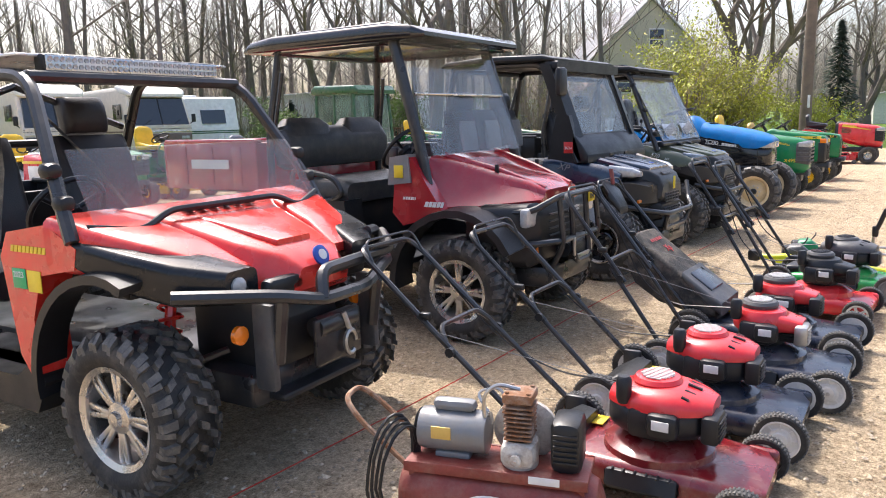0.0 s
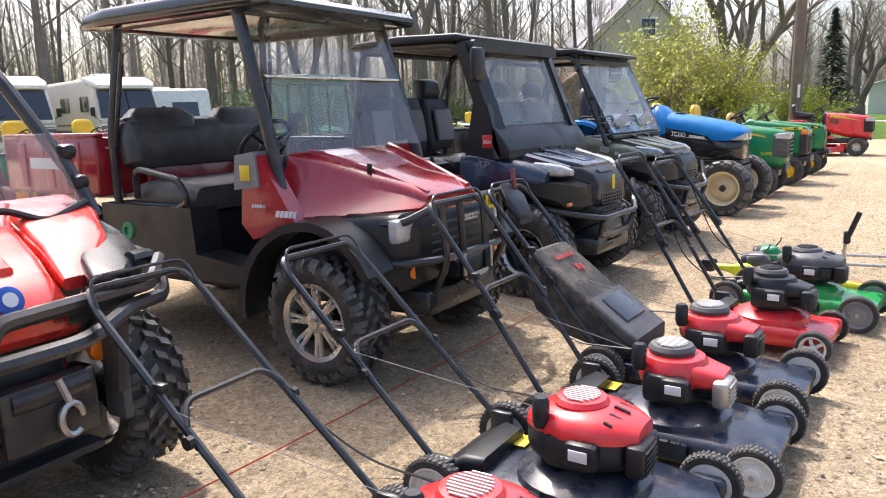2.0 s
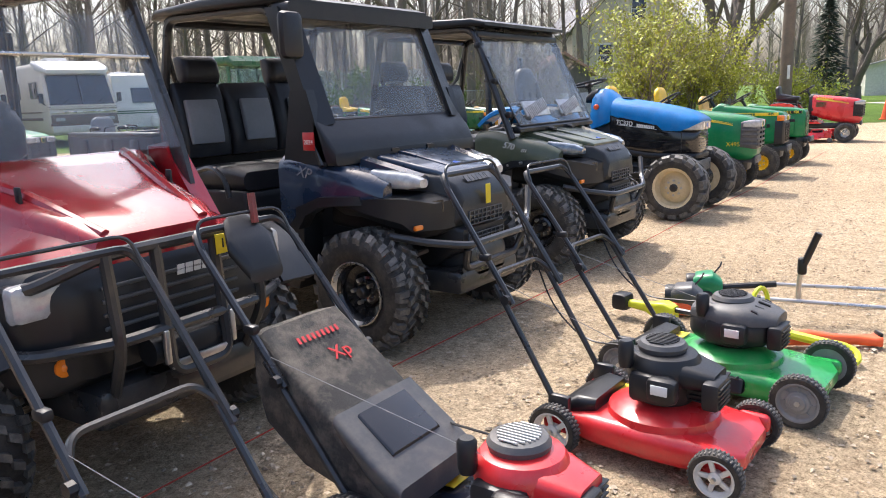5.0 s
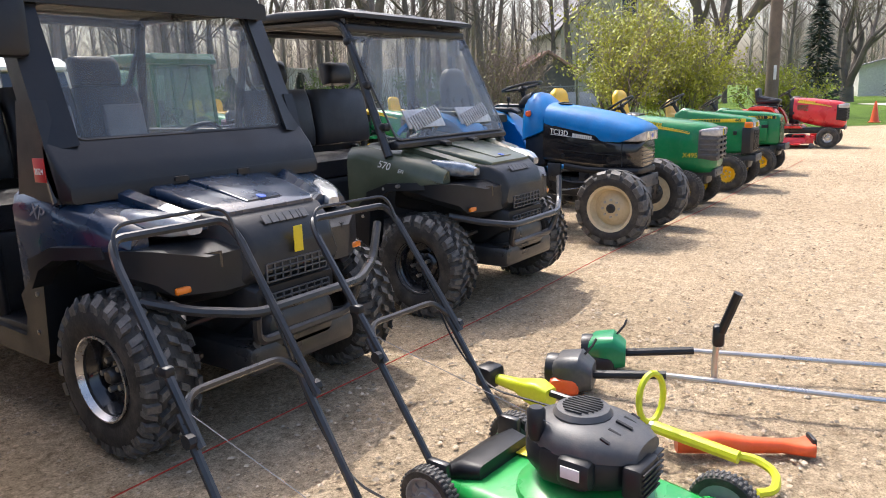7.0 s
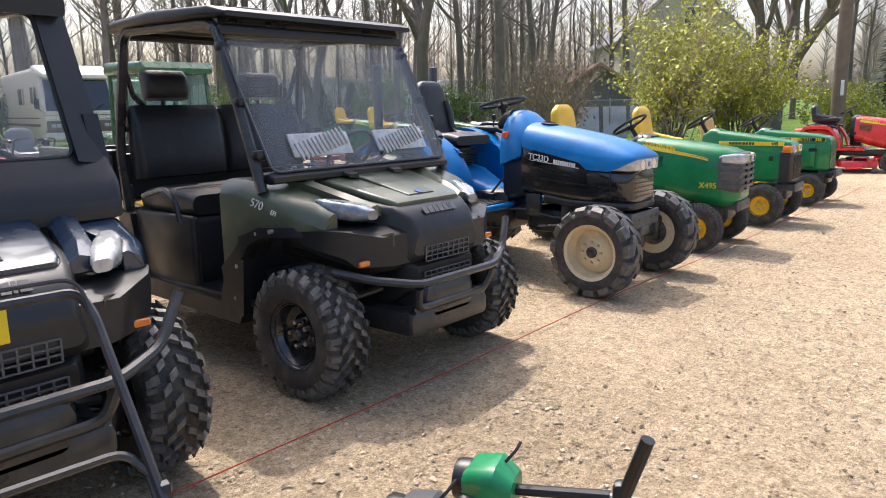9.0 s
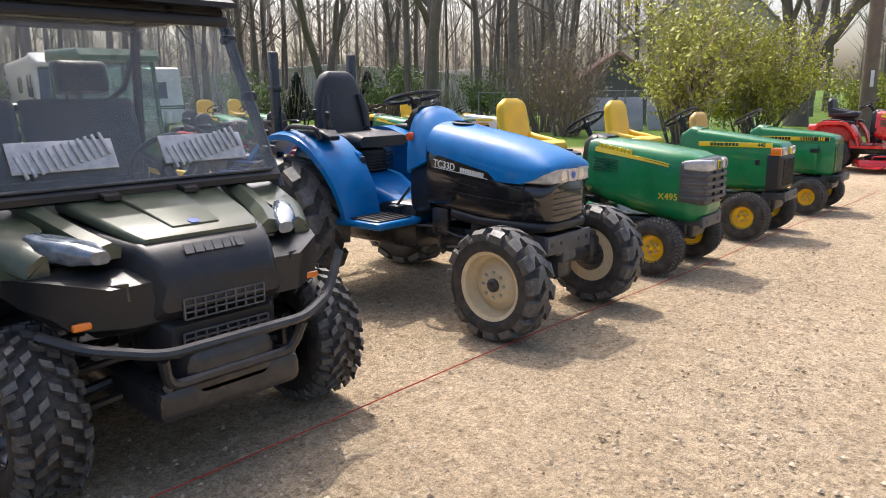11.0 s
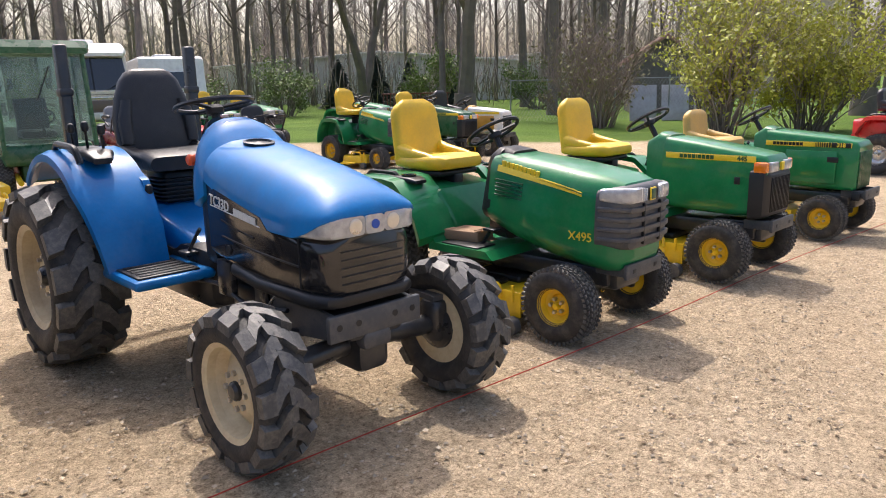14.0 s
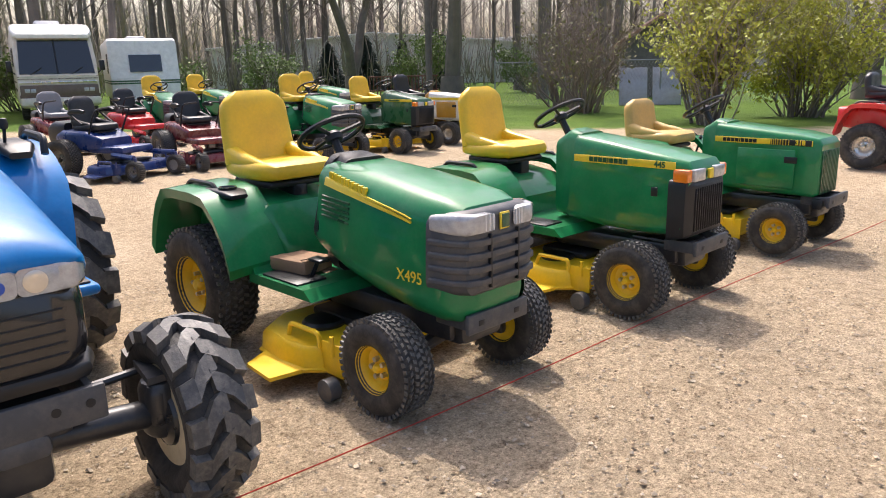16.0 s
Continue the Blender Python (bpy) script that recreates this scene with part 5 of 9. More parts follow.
def tc_tractor(M):
    """Blue compact tractor on cream wheels with industrial treads."""
    v = thing("compact_tractor", M, "blue compact tractor with black lower hood and cream wheels", "tractor")
    wb, fr, rr = 1.88, 0.338, 0.505
    for s in (-1, 1):
        wheel(v, s * 0.555, 0, fr, 0.23, 0.2, "ag", "drum", CREAM, s, STEEL_BLACK, RUBBER_GREY)
        wheel(v, s * 0.655, wb, rr, 0.36, 0.285, "ag", "drum", CREAM, s, STEEL_BLACK, RUBBER_GREY)
    # axle, knuckles, steering
    bm = B()
    tube(bm, [(-0.46, 0, 0.36), (-0.12, 0, 0.39), (0.12, 0, 0.39), (0.46, 0, 0.36)], 0.05, 12)
    rbox(bm, (0, 0.0, 0.36), (0.17, 0.22, 0.17), 0.03)
    lathe(bm, [(0.05, -0.14), (0.09, -0.12), (0.1, 0.02), (0.05, 0.06)], (0, 0.1, 0.36), 14, "y")
    part("front_axle", bm, STEEL_BLACK, v)
    for s in (-1, 1):
        bm = B()
        rbox(bm, (s * 0.45, 0, 0.4), (0.1, 0.14, 0.17), 0.035)
        lathe(bm, [(0.06, 0.28), (0.075, 0.3), (0.075, 0.46), (0.065, 0.48), (0.03, 0.49)], (s * 0.47, 0, 0), 14, "z")
        lathe(bm, [(0.06, 0), (0.11, 0.02), (0.12, 0.05), (0.09, 0.08)], (s * 0.44, 0, 0.34), 18, "x")
        part("steering_knuckle", bm, STEEL_BLACK, v)
        bm = B()
        plate(bm, [(s * 0.41, -0.05), (s * 0.53, -0.05), (s * 0.5, 0.16), (s * 0.44, 0.16)], 0.485, 0.51, "xy")
        part("steering_arm", bm, GREY_DK, v)
        bm = B()
        tube(bm, [(s * 0.47, 0.14, 0.475), (s * 0.1, 0.17, 0.44)], 0.016, 8)
        tube(bm, [(s * 0.47, 0.14, 0.44), (s * 0.47, 0.14, 0.53)], 0.02, 8)
        part("tie_rod", bm, STEEL_BLACK, v)
    bm = B()
    rbox(bm, (0, 0.42, 0.5), (0.3, 1.1, 0.12), 0.02)
    rbox(bm, (0, 0.6, 0.46), (0.36, 0.5, 0.2), 0.05)
    rbox(bm, (0, 1.45, 0.52), (0.42, 0.9, 0.34), 0.06)
    tube(bm, [(-0.56, wb, rr), (0.56, wb, rr)], 0.1, 14)
    lathe(bm, [(0.11, -0.1), (0.12, 0.0), (0.11, 0.1)], (0.05, 0.62, 0.38), 14, "y")
    part("chassis", bm, STEEL_BLACK, v)
    for s in (-1, 1):
        bm = B()
        tube(bm, fillet([(s * 0.24, 0.2, 0.54), (s * 0.27, 0.5, 0.5), (s * 0.25, 0.8, 0.56), (s * 0.28, 1.2, 0.52)], 0.1), 0.012, 6)
        part("hydraulic_hose", bm, BLACK, v)
        bm = B()
        tube(bm, fillet([(s * 0.2, 0.3, 0.62), (s * 0.26, 0.42, 0.46), (s * 0.22, 0.7, 0.42)], 0.08), 0.009, 6)
        part("fuel_line", bm, CHROME, v)
        for c, d in (((s * 0.235, 0.42, 0.56), (0.03, 0.1, 0.14)), ((s * 0.25, 0.72, 0.6), (0.04, 0.14, 0.18))):
            bm = B()
            rbox(bm, c, d, 0.01)
            part("mounting_bracket", bm, STEEL_BLACK, v)
    # bolted front bracket
    bm = B()
    for s in (-1, 1):
        plate(bm, [(-0.27, 0.47), (-0.27, 0.57), (0.02, 0.6), (0.3, 0.6), (0.3, 0.48), (0.0, 0.44)], s * 0.2, s * 0.222)
    rbox(bm, (0, -0.262, 0.52), (0.5, 0.03, 0.115), 0.006)
    rbox(bm, (0, -0.23, 0.43), (0.16, 0.1, 0.08), 0.02)
    fb = part("front_bracket", bm, GREY_DK, v)
    for k in (-2, -1, 1, 2):
        bm = B()
        lathe(bm, [(0.015, -0.279), (0.015, -0.274), (0.002, -0.274)], (k * 0.1, 0, 0.525), 12, "y")
        part("bolt_hole", bm, BLACK, fb)
    # black lower hood: upper and lower shells with a step between
    bm = B()
    loft(bm, [ring(-0.262, 0.3, 0.66, 0.9, 0.05), ring(-0.25, 0.4, 0.65, 0.902, 0.06), ring(-0.21, 0.47, 0.64, 0.905, 0.07), ring(-0.12, 0.52, 0.63, 0.91, 0.07), ring(0.15, 0.545, 0.63, 0.95, 0.06), ring(0.42, 0.56, 0.65, 1.0, 0.06), ring(0.62, 0.56, 0.68, 1.06, 0.05), ring(0.8, 0.53, 0.7, 1.1, 0.05)])
    lh = part("lower_hood", bm, BLACK_GLOSS, v)
    bm = B()
    loft(bm, [ring(-0.268, 0.36, 0.605, 0.65, 0.02), ring(-0.24, 0.46, 0.6, 0.655, 0.025), ring(-0.12, 0.54, 0.59, 0.66, 0.03), ring(0.3, 0.57, 0.6, 0.665, 0.03), ring(0.55, 0.57, 0.63, 0.7, 0.03)])
    part("lower_trim", bm, BLACK, v)
    for s in (-1, 1):
        for y0, y1, zz in ((-0.08, 0.62, 0.79), (0.3, 0.62, 0.87)):
            bm = B()
            tube(bm, [(s * (0.262 if y0 < 0 else 0.278), y0, zz - 0.02), (s * 0.278, (y0 + y1) / 2, zz), (s * 0.279, y1, zz + 0.03)], 0.006, 5)
            part("panel_groove", bm, BLACK, lh)
        bm = B()
        tube(bm, [(s * 0.26, -0.08, 0.67), (s * 0.262, -0.08, 0.89)], 0.005, 5)
        part("panel_seam", bm, BLACK, lh)
        bm = B()
        lathe(bm, [(0.025, 0), (0.022, s * 0.01), (0.002, s * 0.01)], (s * 0.277, 0.56, 0.76), 14)
        part("side_latch", bm, BLACK, lh)
    bm = B()
    for k in range(5):
        rbox(bm, (0, -0.262, 0.7 + 0.035 * k), (0.33, 0.01, 0.006), 0.002)
    part("front_louvre", bm, BLACK, lh)
    # blue hood, dipping towards the lamps
    bm = B()
    loft(bm, [dome(-0.282, 0.34, 0.984, 0.998), dome(-0.276, 0.43, 0.98, 1.012), dome(-0.255, 0.485, 0.97, 1.035), dome(-0.215, 0.52, 0.95, 1.062), dome(-0.15, 0.545, 0.92, 1.09), dome(-0.06, 0.56, 0.895, 1.12), dome(0.1, 0.575, 0.9, 1.155), dome(0.3, 0.585, 0.93, 1.19), dome(0.5, 0.585, 0.98, 1.22), dome(0.68, 0.575, 1.04, 1.245), dome(0.785, 0.56, 1.07, 1.26)], None)
    part("hood", bm, BLUE, v)
    bm = B()
    loft(bm, [dome(0.793, 0.566, 1.0, 1.262), dome(0.84, 0.57, 0.98, 1.3), dome(0.9, 0.56, 0.96, 1.345), dome(0.97, 0.52, 0.94, 1.362), dome(1.05, 0.44, 0.92, 1.35), dome(1.1, 0.36, 0.9, 1.3), dome(1.13, 0.26, 0.9, 1.18)])
    part("cowl", bm, BLUE, v)
    bm = B()
    loft(bm, [ring(0.79, 0.5, 0.66, 1.05, 0.05), ring(0.92, 0.46, 0.62, 1.0, 0.06), ring(1.06, 0.36, 0.6, 0.98, 0.06)])
    part("cowl_side", bm, BLACK, v)
    bm = B()
    lathe(bm, [(0.075, -0.005), (0.08, 0.01), (0.066, 0.014), (0.06, 0.004), (0.02, 0.006), (0.002, 0.012)], M=pose(-0.03, 0.66, 1.24, 7, 0, 0), n=22, axis="z")
    part("fuel_cap", bm, BLACK, v)
    # lamp band
    bm = B()
    loft(bm, [ring(-0.292, 0.1, 0.903, 0.982, 0.02), ring(-0.262, 0.13, 0.9, 0.982, 0.02), ring(-0.22, 0.2, 0.9, 0.98, 0.02)])
    hl = part("lamp_bridge", bm, LENS_CLEAR, v)
    for s in (-1, 1):
        bm = B()
        loft(bm, [ring(-0.287, 0.12, 0.902, 0.984, 0.02, s * 0.11), ring(-0.272, 0.15, 0.899, 0.984, 0.02, s * 0.145), ring(-0.23, 0.14, 0.898, 0.98, 0.02, s * 0.18), ring(-0.15, 0.1, 0.898, 0.965, 0.02, s * 0.218), ring(-0.085, 0.06, 0.9, 0.945, 0.015, s * 0.245)])
        lamp = part("headlight", bm, LENS_CLEAR, v)
        for q in (0, 1):
            bm = B()
            lathe(bm, [(0.034, 0.02), (0.034, -0.004), (0.02, -0.008), (0.002, -0.004)], (s * (0.1 + 0.085 * q), -0.285 + 0.028 * q, 0.942), 16, "y")
            part("reflector_bowl", bm, ALU, lamp)
    bm = B()
    lathe(bm, [(0.02, 0), (0.02, -0.006), (0.002, -0.006)], (0, -0.291, 0.942), 16, "y")
    part("badge", bm, DECAL_BLUE, hl)
    # name panel
    bm = B()
    plate(bm, [(0.14, 0.905), (0.72, 0.965), (0.74, 1.0), (0.66, 1.045), (0.42, 1.0), (0.2, 0.955)], -0.2925, -0.25)
    npn = part("name_panel", bm, BLACK_GLOSS, v)
    text("model_number", "TC33D", 0.068, at(-0.2945, 0.6, 0.982, SIDE_L) @ pose(0, 0, 0, 0, 0, -7), DECAL_WHITE, npn, bold=0.001)
    bars("side_lettering", [0.017] * 10, 0.032, at(-0.2945, 0.34, 0.945, SIDE_L) @ pose(0, 0, 0, 0, 0, -7), DECAL_WHITE, npn, gap=0.005, slant=0.0)
    bm = B()
    tube(bm, [(-0.294, 0.2, 0.912), (-0.294, 0.7, 0.966)], 0.0025, 5)
    part("pin_stripe", bm, DECAL_WHITE, npn)
    # platform, fenders
    for s in (-1, 1):
        bm = B()
        rbox(bm, (s * 0.4, 1.2, 0.575), (0.42, 0.5, 0.05), 0.018)
        st = part("step", bm, BLUE, v)
        bm = B()
        rbox(bm, (s * 0.42, 1.19, 0.604), (0.32, 0.4, 0.014), 0.005)
        part("rubber_mat", bm, BLACK_DUSTY, st)
        for k in range(7):
            bm = B()
            rbox(bm, (s * 0.42, 1.02 + 0.055 * k, 0.613), (0.28, 0.02, 0.008), 0.003)
            part("mat_rib", bm, BLACK_DUSTY, st)
        bm = B()
        rows = []
        for i in range(19):
            a = radians(176 - 130 * i / 18)
            yy, zz = wb + 0.57 * math.cos(a) * 1.04, 0.54 + 0.6 * math.sin(a) * 1.05
            k = Vector((0, math.cos(a), math.sin(a))) * 0.025
            c = Vector((0, yy, zz))
            w = 0.6 + 0.07 * min(1, i / 6)
            rows.append([c + Vector((s * 0.3, 0, 0)), c + Vector((s * (w - 0.05), 0, 0.0)), c + Vector((s * w, 0, 0)) - k * 1.6, c + Vector((s * (w + 0.015), 0, 0)) - k * 1.4, c + Vector((s * (w + 0.012), 0, 0)) + k * 0.2, c + Vector((s * (w - 0.04), 0, 0)) + k, c + Vector((s * 0.3, 0, 0)) + k])
        loft(bm, rows)
        plate(bm, [(1.3, 0.56), (1.32, 0.8), (1.45, 1.03), (1.7, 1.13), (2.1, 1.12), (2.25, 0.9), (1.9, 0.66)], s * 0.29, s * 0.33)
        part("rear_fender", bm, BLUE, v)
        bm = B()
        loft(bm, [ring(1.5, 0.1, 1.13, 1.16, 0.012, s * 0.5), ring(1.56, 0.16, 1.15, 1.2, 0.02, s * 0.5), ring(1.8, 0.16, 1.16, 1.21, 0.02, s * 0.5), ring(1.86, 0.1, 1.16, 1.19, 0.012, s * 0.5)])
        part("control_console", bm, BLACK, v)
        bm = B()
        tube(bm, [(s * 0.61, 1.52, 1.14), (s * 0.62, 1.55, 1.22), (s * 0.62, 1.85, 1.23), (s * 0.61, 1.92, 1.17)], 0.018, 8, 0.05)
        part("grab_handle", bm, BLACK, v)
        bm = B()
        rbox(bm, (s * 0.4, 2.3, 1.2), (0.07, 0.06, 1.16), 0.012)
        rbox(bm, (s * 0.4, 2.3, 1.5), (0.085, 0.075, 0.05), 0.012)
        part("roll_bar_post", bm, STEEL_BLACK, v)
    bm = B()
    tube(bm, [(-0.4, 2.3, 0.66), (0.4, 2.3, 0.66)], 0.04, 8)
    part("roll_bar_base", bm, STEEL_BLACK, v)
    bm = B()
    loft(bm, [ring(1.0, 0.3, 0.52, 0.62, 0.03), ring(1.3, 0.36, 0.56, 0.72, 0.05), ring(1.55, 0.5, 0.66, 0.84, 0.05), ring(2.15, 0.56, 0.7, 0.95, 0.05)])
    part("transmission_cover", bm, BLUE, v)
    for k in range(6):
        bm = B()
        rbox(bm, (0, 1.76, 0.88 + 0.024 * k), (0.32 + 0.008 * k, 0.34, 0.012), 0.005)
        part("bellows_fold", bm, BLACK, v)
    bm = B()
    rbox(bm, (0, 1.76, 0.95), (0.26, 0.28, 0.18), 0.02)
    part("seat_suspension", bm, BLACK, v)
    bm = B()
    cushion(bm, (0, 1.74, 1.1), (0.5, 0.46, 0.09), 0.045)
    for s in (-1, 1):
        loft(bm, [ring(1.56, 0.07, 1.08, 1.14, 0.025, s * 0.21), ring(1.74, 0.09, 1.09, 1.16, 0.03, s * 0.215), ring(1.94, 0.09, 1.1, 1.19, 0.03, s * 0.21)])
    part("seat", bm, VINYL_BLACK, v)
    bm = B()
    Mb = pose(0, 1.96, 1.125, 80, 0, 0)
    loft(bm, [ring(0.0, 0.4, -0.06, 0.05, 0.04), ring(0.08, 0.49, -0.06, 0.055, 0.05), ring(0.2, 0.5, -0.06, 0.05, 0.05), ring(0.34, 0.44, -0.06, 0.05, 0.05), ring(0.44, 0.36, -0.06, 0.06, 0.05), ring(0.49, 0.28, -0.05, 0.05, 0.04), ring(0.51, 0.2, -0.03, 0.03, 0.025)], Mb)
    for s in (-1, 1):
        loft(bm, [ring(0.06, 0.07, 0.02, 0.08, 0.025, s * 0.2), ring(0.2, 0.08, 0.02, 0.085, 0.03, s * 0.2), ring(0.32, 0.06, 0.02, 0.075, 0.025, s * 0.17)], Mb)
    part("backrest", bm, VINYL_BLACK, v)
    steering_wheel(v, 0, 1.2, 1.42, 0.2, 12, column=0.2)
    bm = B()
    loft(bm, [ring(1.04, 0.26, 1.2, 1.36, 0.05), ring(1.12, 0.22, 1.2, 1.345, 0.05), ring(1.2, 0.14, 1.2, 1.28, 0.04)])
    part("instrument_panel", bm, BLACK, v)
    for x, y, z in ((-0.44, 1.62, 1.32), (-0.5, 1.68, 1.34), (-0.55, 1.74, 1.33), (0.46, 1.62, 1.31), (-0.3, 1.42, 1.0)):
        bm = B()
        tube(bm, [(x, y + 0.02, z - 0.24), (x * 1.03, y, z - 0.04)], 0.008, 6)
        lathe(bm, [(0.004, -0.03), (0.018, -0.02), (0.022, 0), (0.016, 0.025), (0.002, 0.03)], (x * 1.03, y, z - 0.02), 10, "z")
        part("control_lever", bm, BLACK, v)
    bm = B()
    rbox(bm, (-0.24, 1.16, 0.66), (0.07, 0.1, 0.02), 0.008, pose(0, 0, 0, 0, 0, 0))
    tube(bm, [(-0.24, 1.16, 0.66), (-0.22, 1.04, 0.8)], 0.01, 6)
    part("pedal", bm, STEEL_BLACK, v)
    bm = B()
    lathe(bm, [(0.02, 0), (0.03, 0.01), (0.03, 0.05), (0.012, 0.06)], (-0.27, 1.0, 1.16), 10, "x")
    part("signal_lamp", bm, ORANGE, v)
    short = Matrix.Translation((0, 0.113, 0)) @ Matrix.Diagonal((1, 0.9, 1, 1))
    for ob in v.children:
        if ob.name.split(".")[0] in ("hood", "cowl", "cowl_side", "lower_hood", "lower_trim", "lamp_bridge", "headlight", "name_panel", "fuel_cap", "front_bracket"):
            ob.matrix_basis = short @ ob.matrix_basis
    return v


commander(pose(2.5, 0.34, 0, 0, 0, 5))
scout(pose(4.86, 0.38, 0, 0, 0, 3))
tc_tractor(pose(11.48, 0.17, 0, 0, 0, 1))


# ---------------------------------------------------------------- garden tractors
def bucket(v, y, z, mat_, h=0.42, w=0.5, tilt=14, k=1.0):
    """A one-piece moulded tractor seat with raised bolsters."""
    bm = B()
    loft(bm, [ring(y - 0.25, w * 0.62, z + 0.03, z + 0.06, 0.014, n=5), ring(y - 0.24, w * 0.78, z + 0.015, z + 0.085, 0.03, n=5), ring(y - 0.2, w * 0.92, z + 0.005, z + 0.105, 0.045, n=5), ring(y - 0.1, w, z, z + 0.105, 0.045, n=5), ring(y + 0.1, w, z, z + 0.095, 0.045, n=5), ring(y + 0.23, w * 0.9, z + 0.01, z + 0.1, 0.04, n=5)])
    for s in (-1, 1):
        loft(bm, [ring(y - 0.16, 0.03, z + 0.07, z + 0.1, 0.012, s * (w / 2 - 0.06), n=4), ring(y - 0.06, 0.07, z + 0.06, z + 0.125, 0.03, s * (w / 2 - 0.055), n=4), ring(y + 0.08, 0.09, z + 0.06, z + 0.15, 0.04, s * (w / 2 - 0.055), n=4), ring(y + 0.22, 0.09, z + 0.07, z + 0.19, 0.04, s * (w / 2 - 0.06), n=4)])
    Mb = pose(0, y + 0.2, z + 0.07, 90 - tilt, 0, 0)
    rows = []
    for i in range(13):
        q = i / 12
        ww = w * (0.96 - 0.1 * q) * (1 - max(0, (q - 0.72) / 0.28) ** 2.6 * 0.48)
        th = 0.05 * (1 - max(0, (q - 0.85) / 0.15) ** 2 * 0.6)
        rows.append(ring(h * 1.03 * q, ww, -th * 0.8 + 0.03 * q * q, th + 0.03 * q * q, th * 0.85, n=5))
    loft(bm, rows, Mb)
    st = part("seat", bm, mat_, v)
    bm = B()
    rbox(bm, (0, y, z - 0.02), (w * 0.8, 0.4, 0.04), 0.015)
    coil(bm, (0.12, y + 0.1, z - 0.16), (0.12, y + 0.1, z - 0.03), 0.03, 4, 0.006)
    coil(bm, (-0.12, y + 0.1, z - 0.16), (-0.12, y + 0.1, z - 0.03), 0.03, 4, 0.006)
    rbox(bm, (0, y - 0.1, z - 0.09), (0.1, 0.2, 0.14), 0.02)
    part("seat_pan", bm, BLACK, v)
    return st


def mower_deck(v, y0, y1, half, z, mat_):
    """A pressed shell: flat top, upright skirt, rolled lip, chute plate, lift handles and gauge wheels."""
    ym, L = (y0 + y1) / 2, y1 - y0
    bm = B()
    out = [(-half * 0.72, y0), (half * 0.72, y0), (half * 0.97, y0 + L * 0.22), (half, ym), (half * 0.95, y1 - L * 0.2), (half * 0.6, y1), (-half * 0.6, y1), (-half * 0.95, y1 - L * 0.2), (-half, ym), (-half * 0.97, y0 + L * 0.22)]
    def row(k, dz):
        return [Vector((x * k, ym + (y - ym) * k, z + dz)) for x, y in out]
    loft(bm, [row(1.02, -0.1), row(1.03, -0.085), row(1.0, -0.08), row(0.985, 0.0), row(0.95, 0.022), row(0.6, 0.03)])
    d = part("mower_deck", bm, mat_, v)
    for s in (-1, 1):
        x = s * half * 0.95
        bm = B()
        lathe(bm, [(0.03, -0.035), (0.055, -0.03), (0.055, 0.03), (0.03, 0.035)], (x, y0 - 0.03, 0.06), 16)
        part("gauge_wheel", bm, GREY_DK, d)
        bm = B()
        rbox(bm, (x - s * 0.06, y0 + 0.02, z - 0.02), (0.012, 0.16, 0.16), 0.004)
        tube(bm, [(x - s * 0.06, y0 - 0.03, 0.06), (x, y0 - 0.03, 0.06)], 0.01, 6)
        tube(bm, [(x - s * 0.05, y0 + 0.0, z), (x - s * 0.05, y0 + 0.0, z + 0.1)], 0.011, 6)
        part("wheel_bracket", bm, mat_, d)
        bm = B()
        tube(bm, [(s * half * 0.86, y0 + 0.1, z + 0.02), (s * half * 0.86, y0 + 0.1, z + 0.09), (s * half * 0.86, y0 + 0.34, z + 0.09), (s * half * 0.86, y0 + 0.36, z + 0.02)], 0.013, 7, 0.03)
        part("deck_handle", bm, mat_, d)
        bm = B()
        lathe(bm, [(0.11, z + 0.025), (0.115, z + 0.045), (0.1, z + 0.06), (0.03, z + 0.065), (0.002, z + 0.065)], (s * half * 0.5, ym, 0), 20, "z")
        part("spindle_cover", bm, BLACK_DUSTY, d)
    bm = B()
    plate(bm, [(-half * 1.24, y0 + L * 0.3), (-half * 0.9, y0 + L * 0.2), (-half * 0.9, y1 - L * 0.25), (-half * 1.2, y1 - L * 0.35)], z - 0.055, z - 0.035, "xy", M=pose(0, 0, 0, 0, -5, 0))
    part("chute_plate", bm, mat_, d)
    bm = B()
    rbox(bm, (0, ym, z + 0.05), (half * 0.8, L * 0.55, 0.05), 0.02)
    part("belt_cover", bm, BLACK_DUSTY, d)
    return d


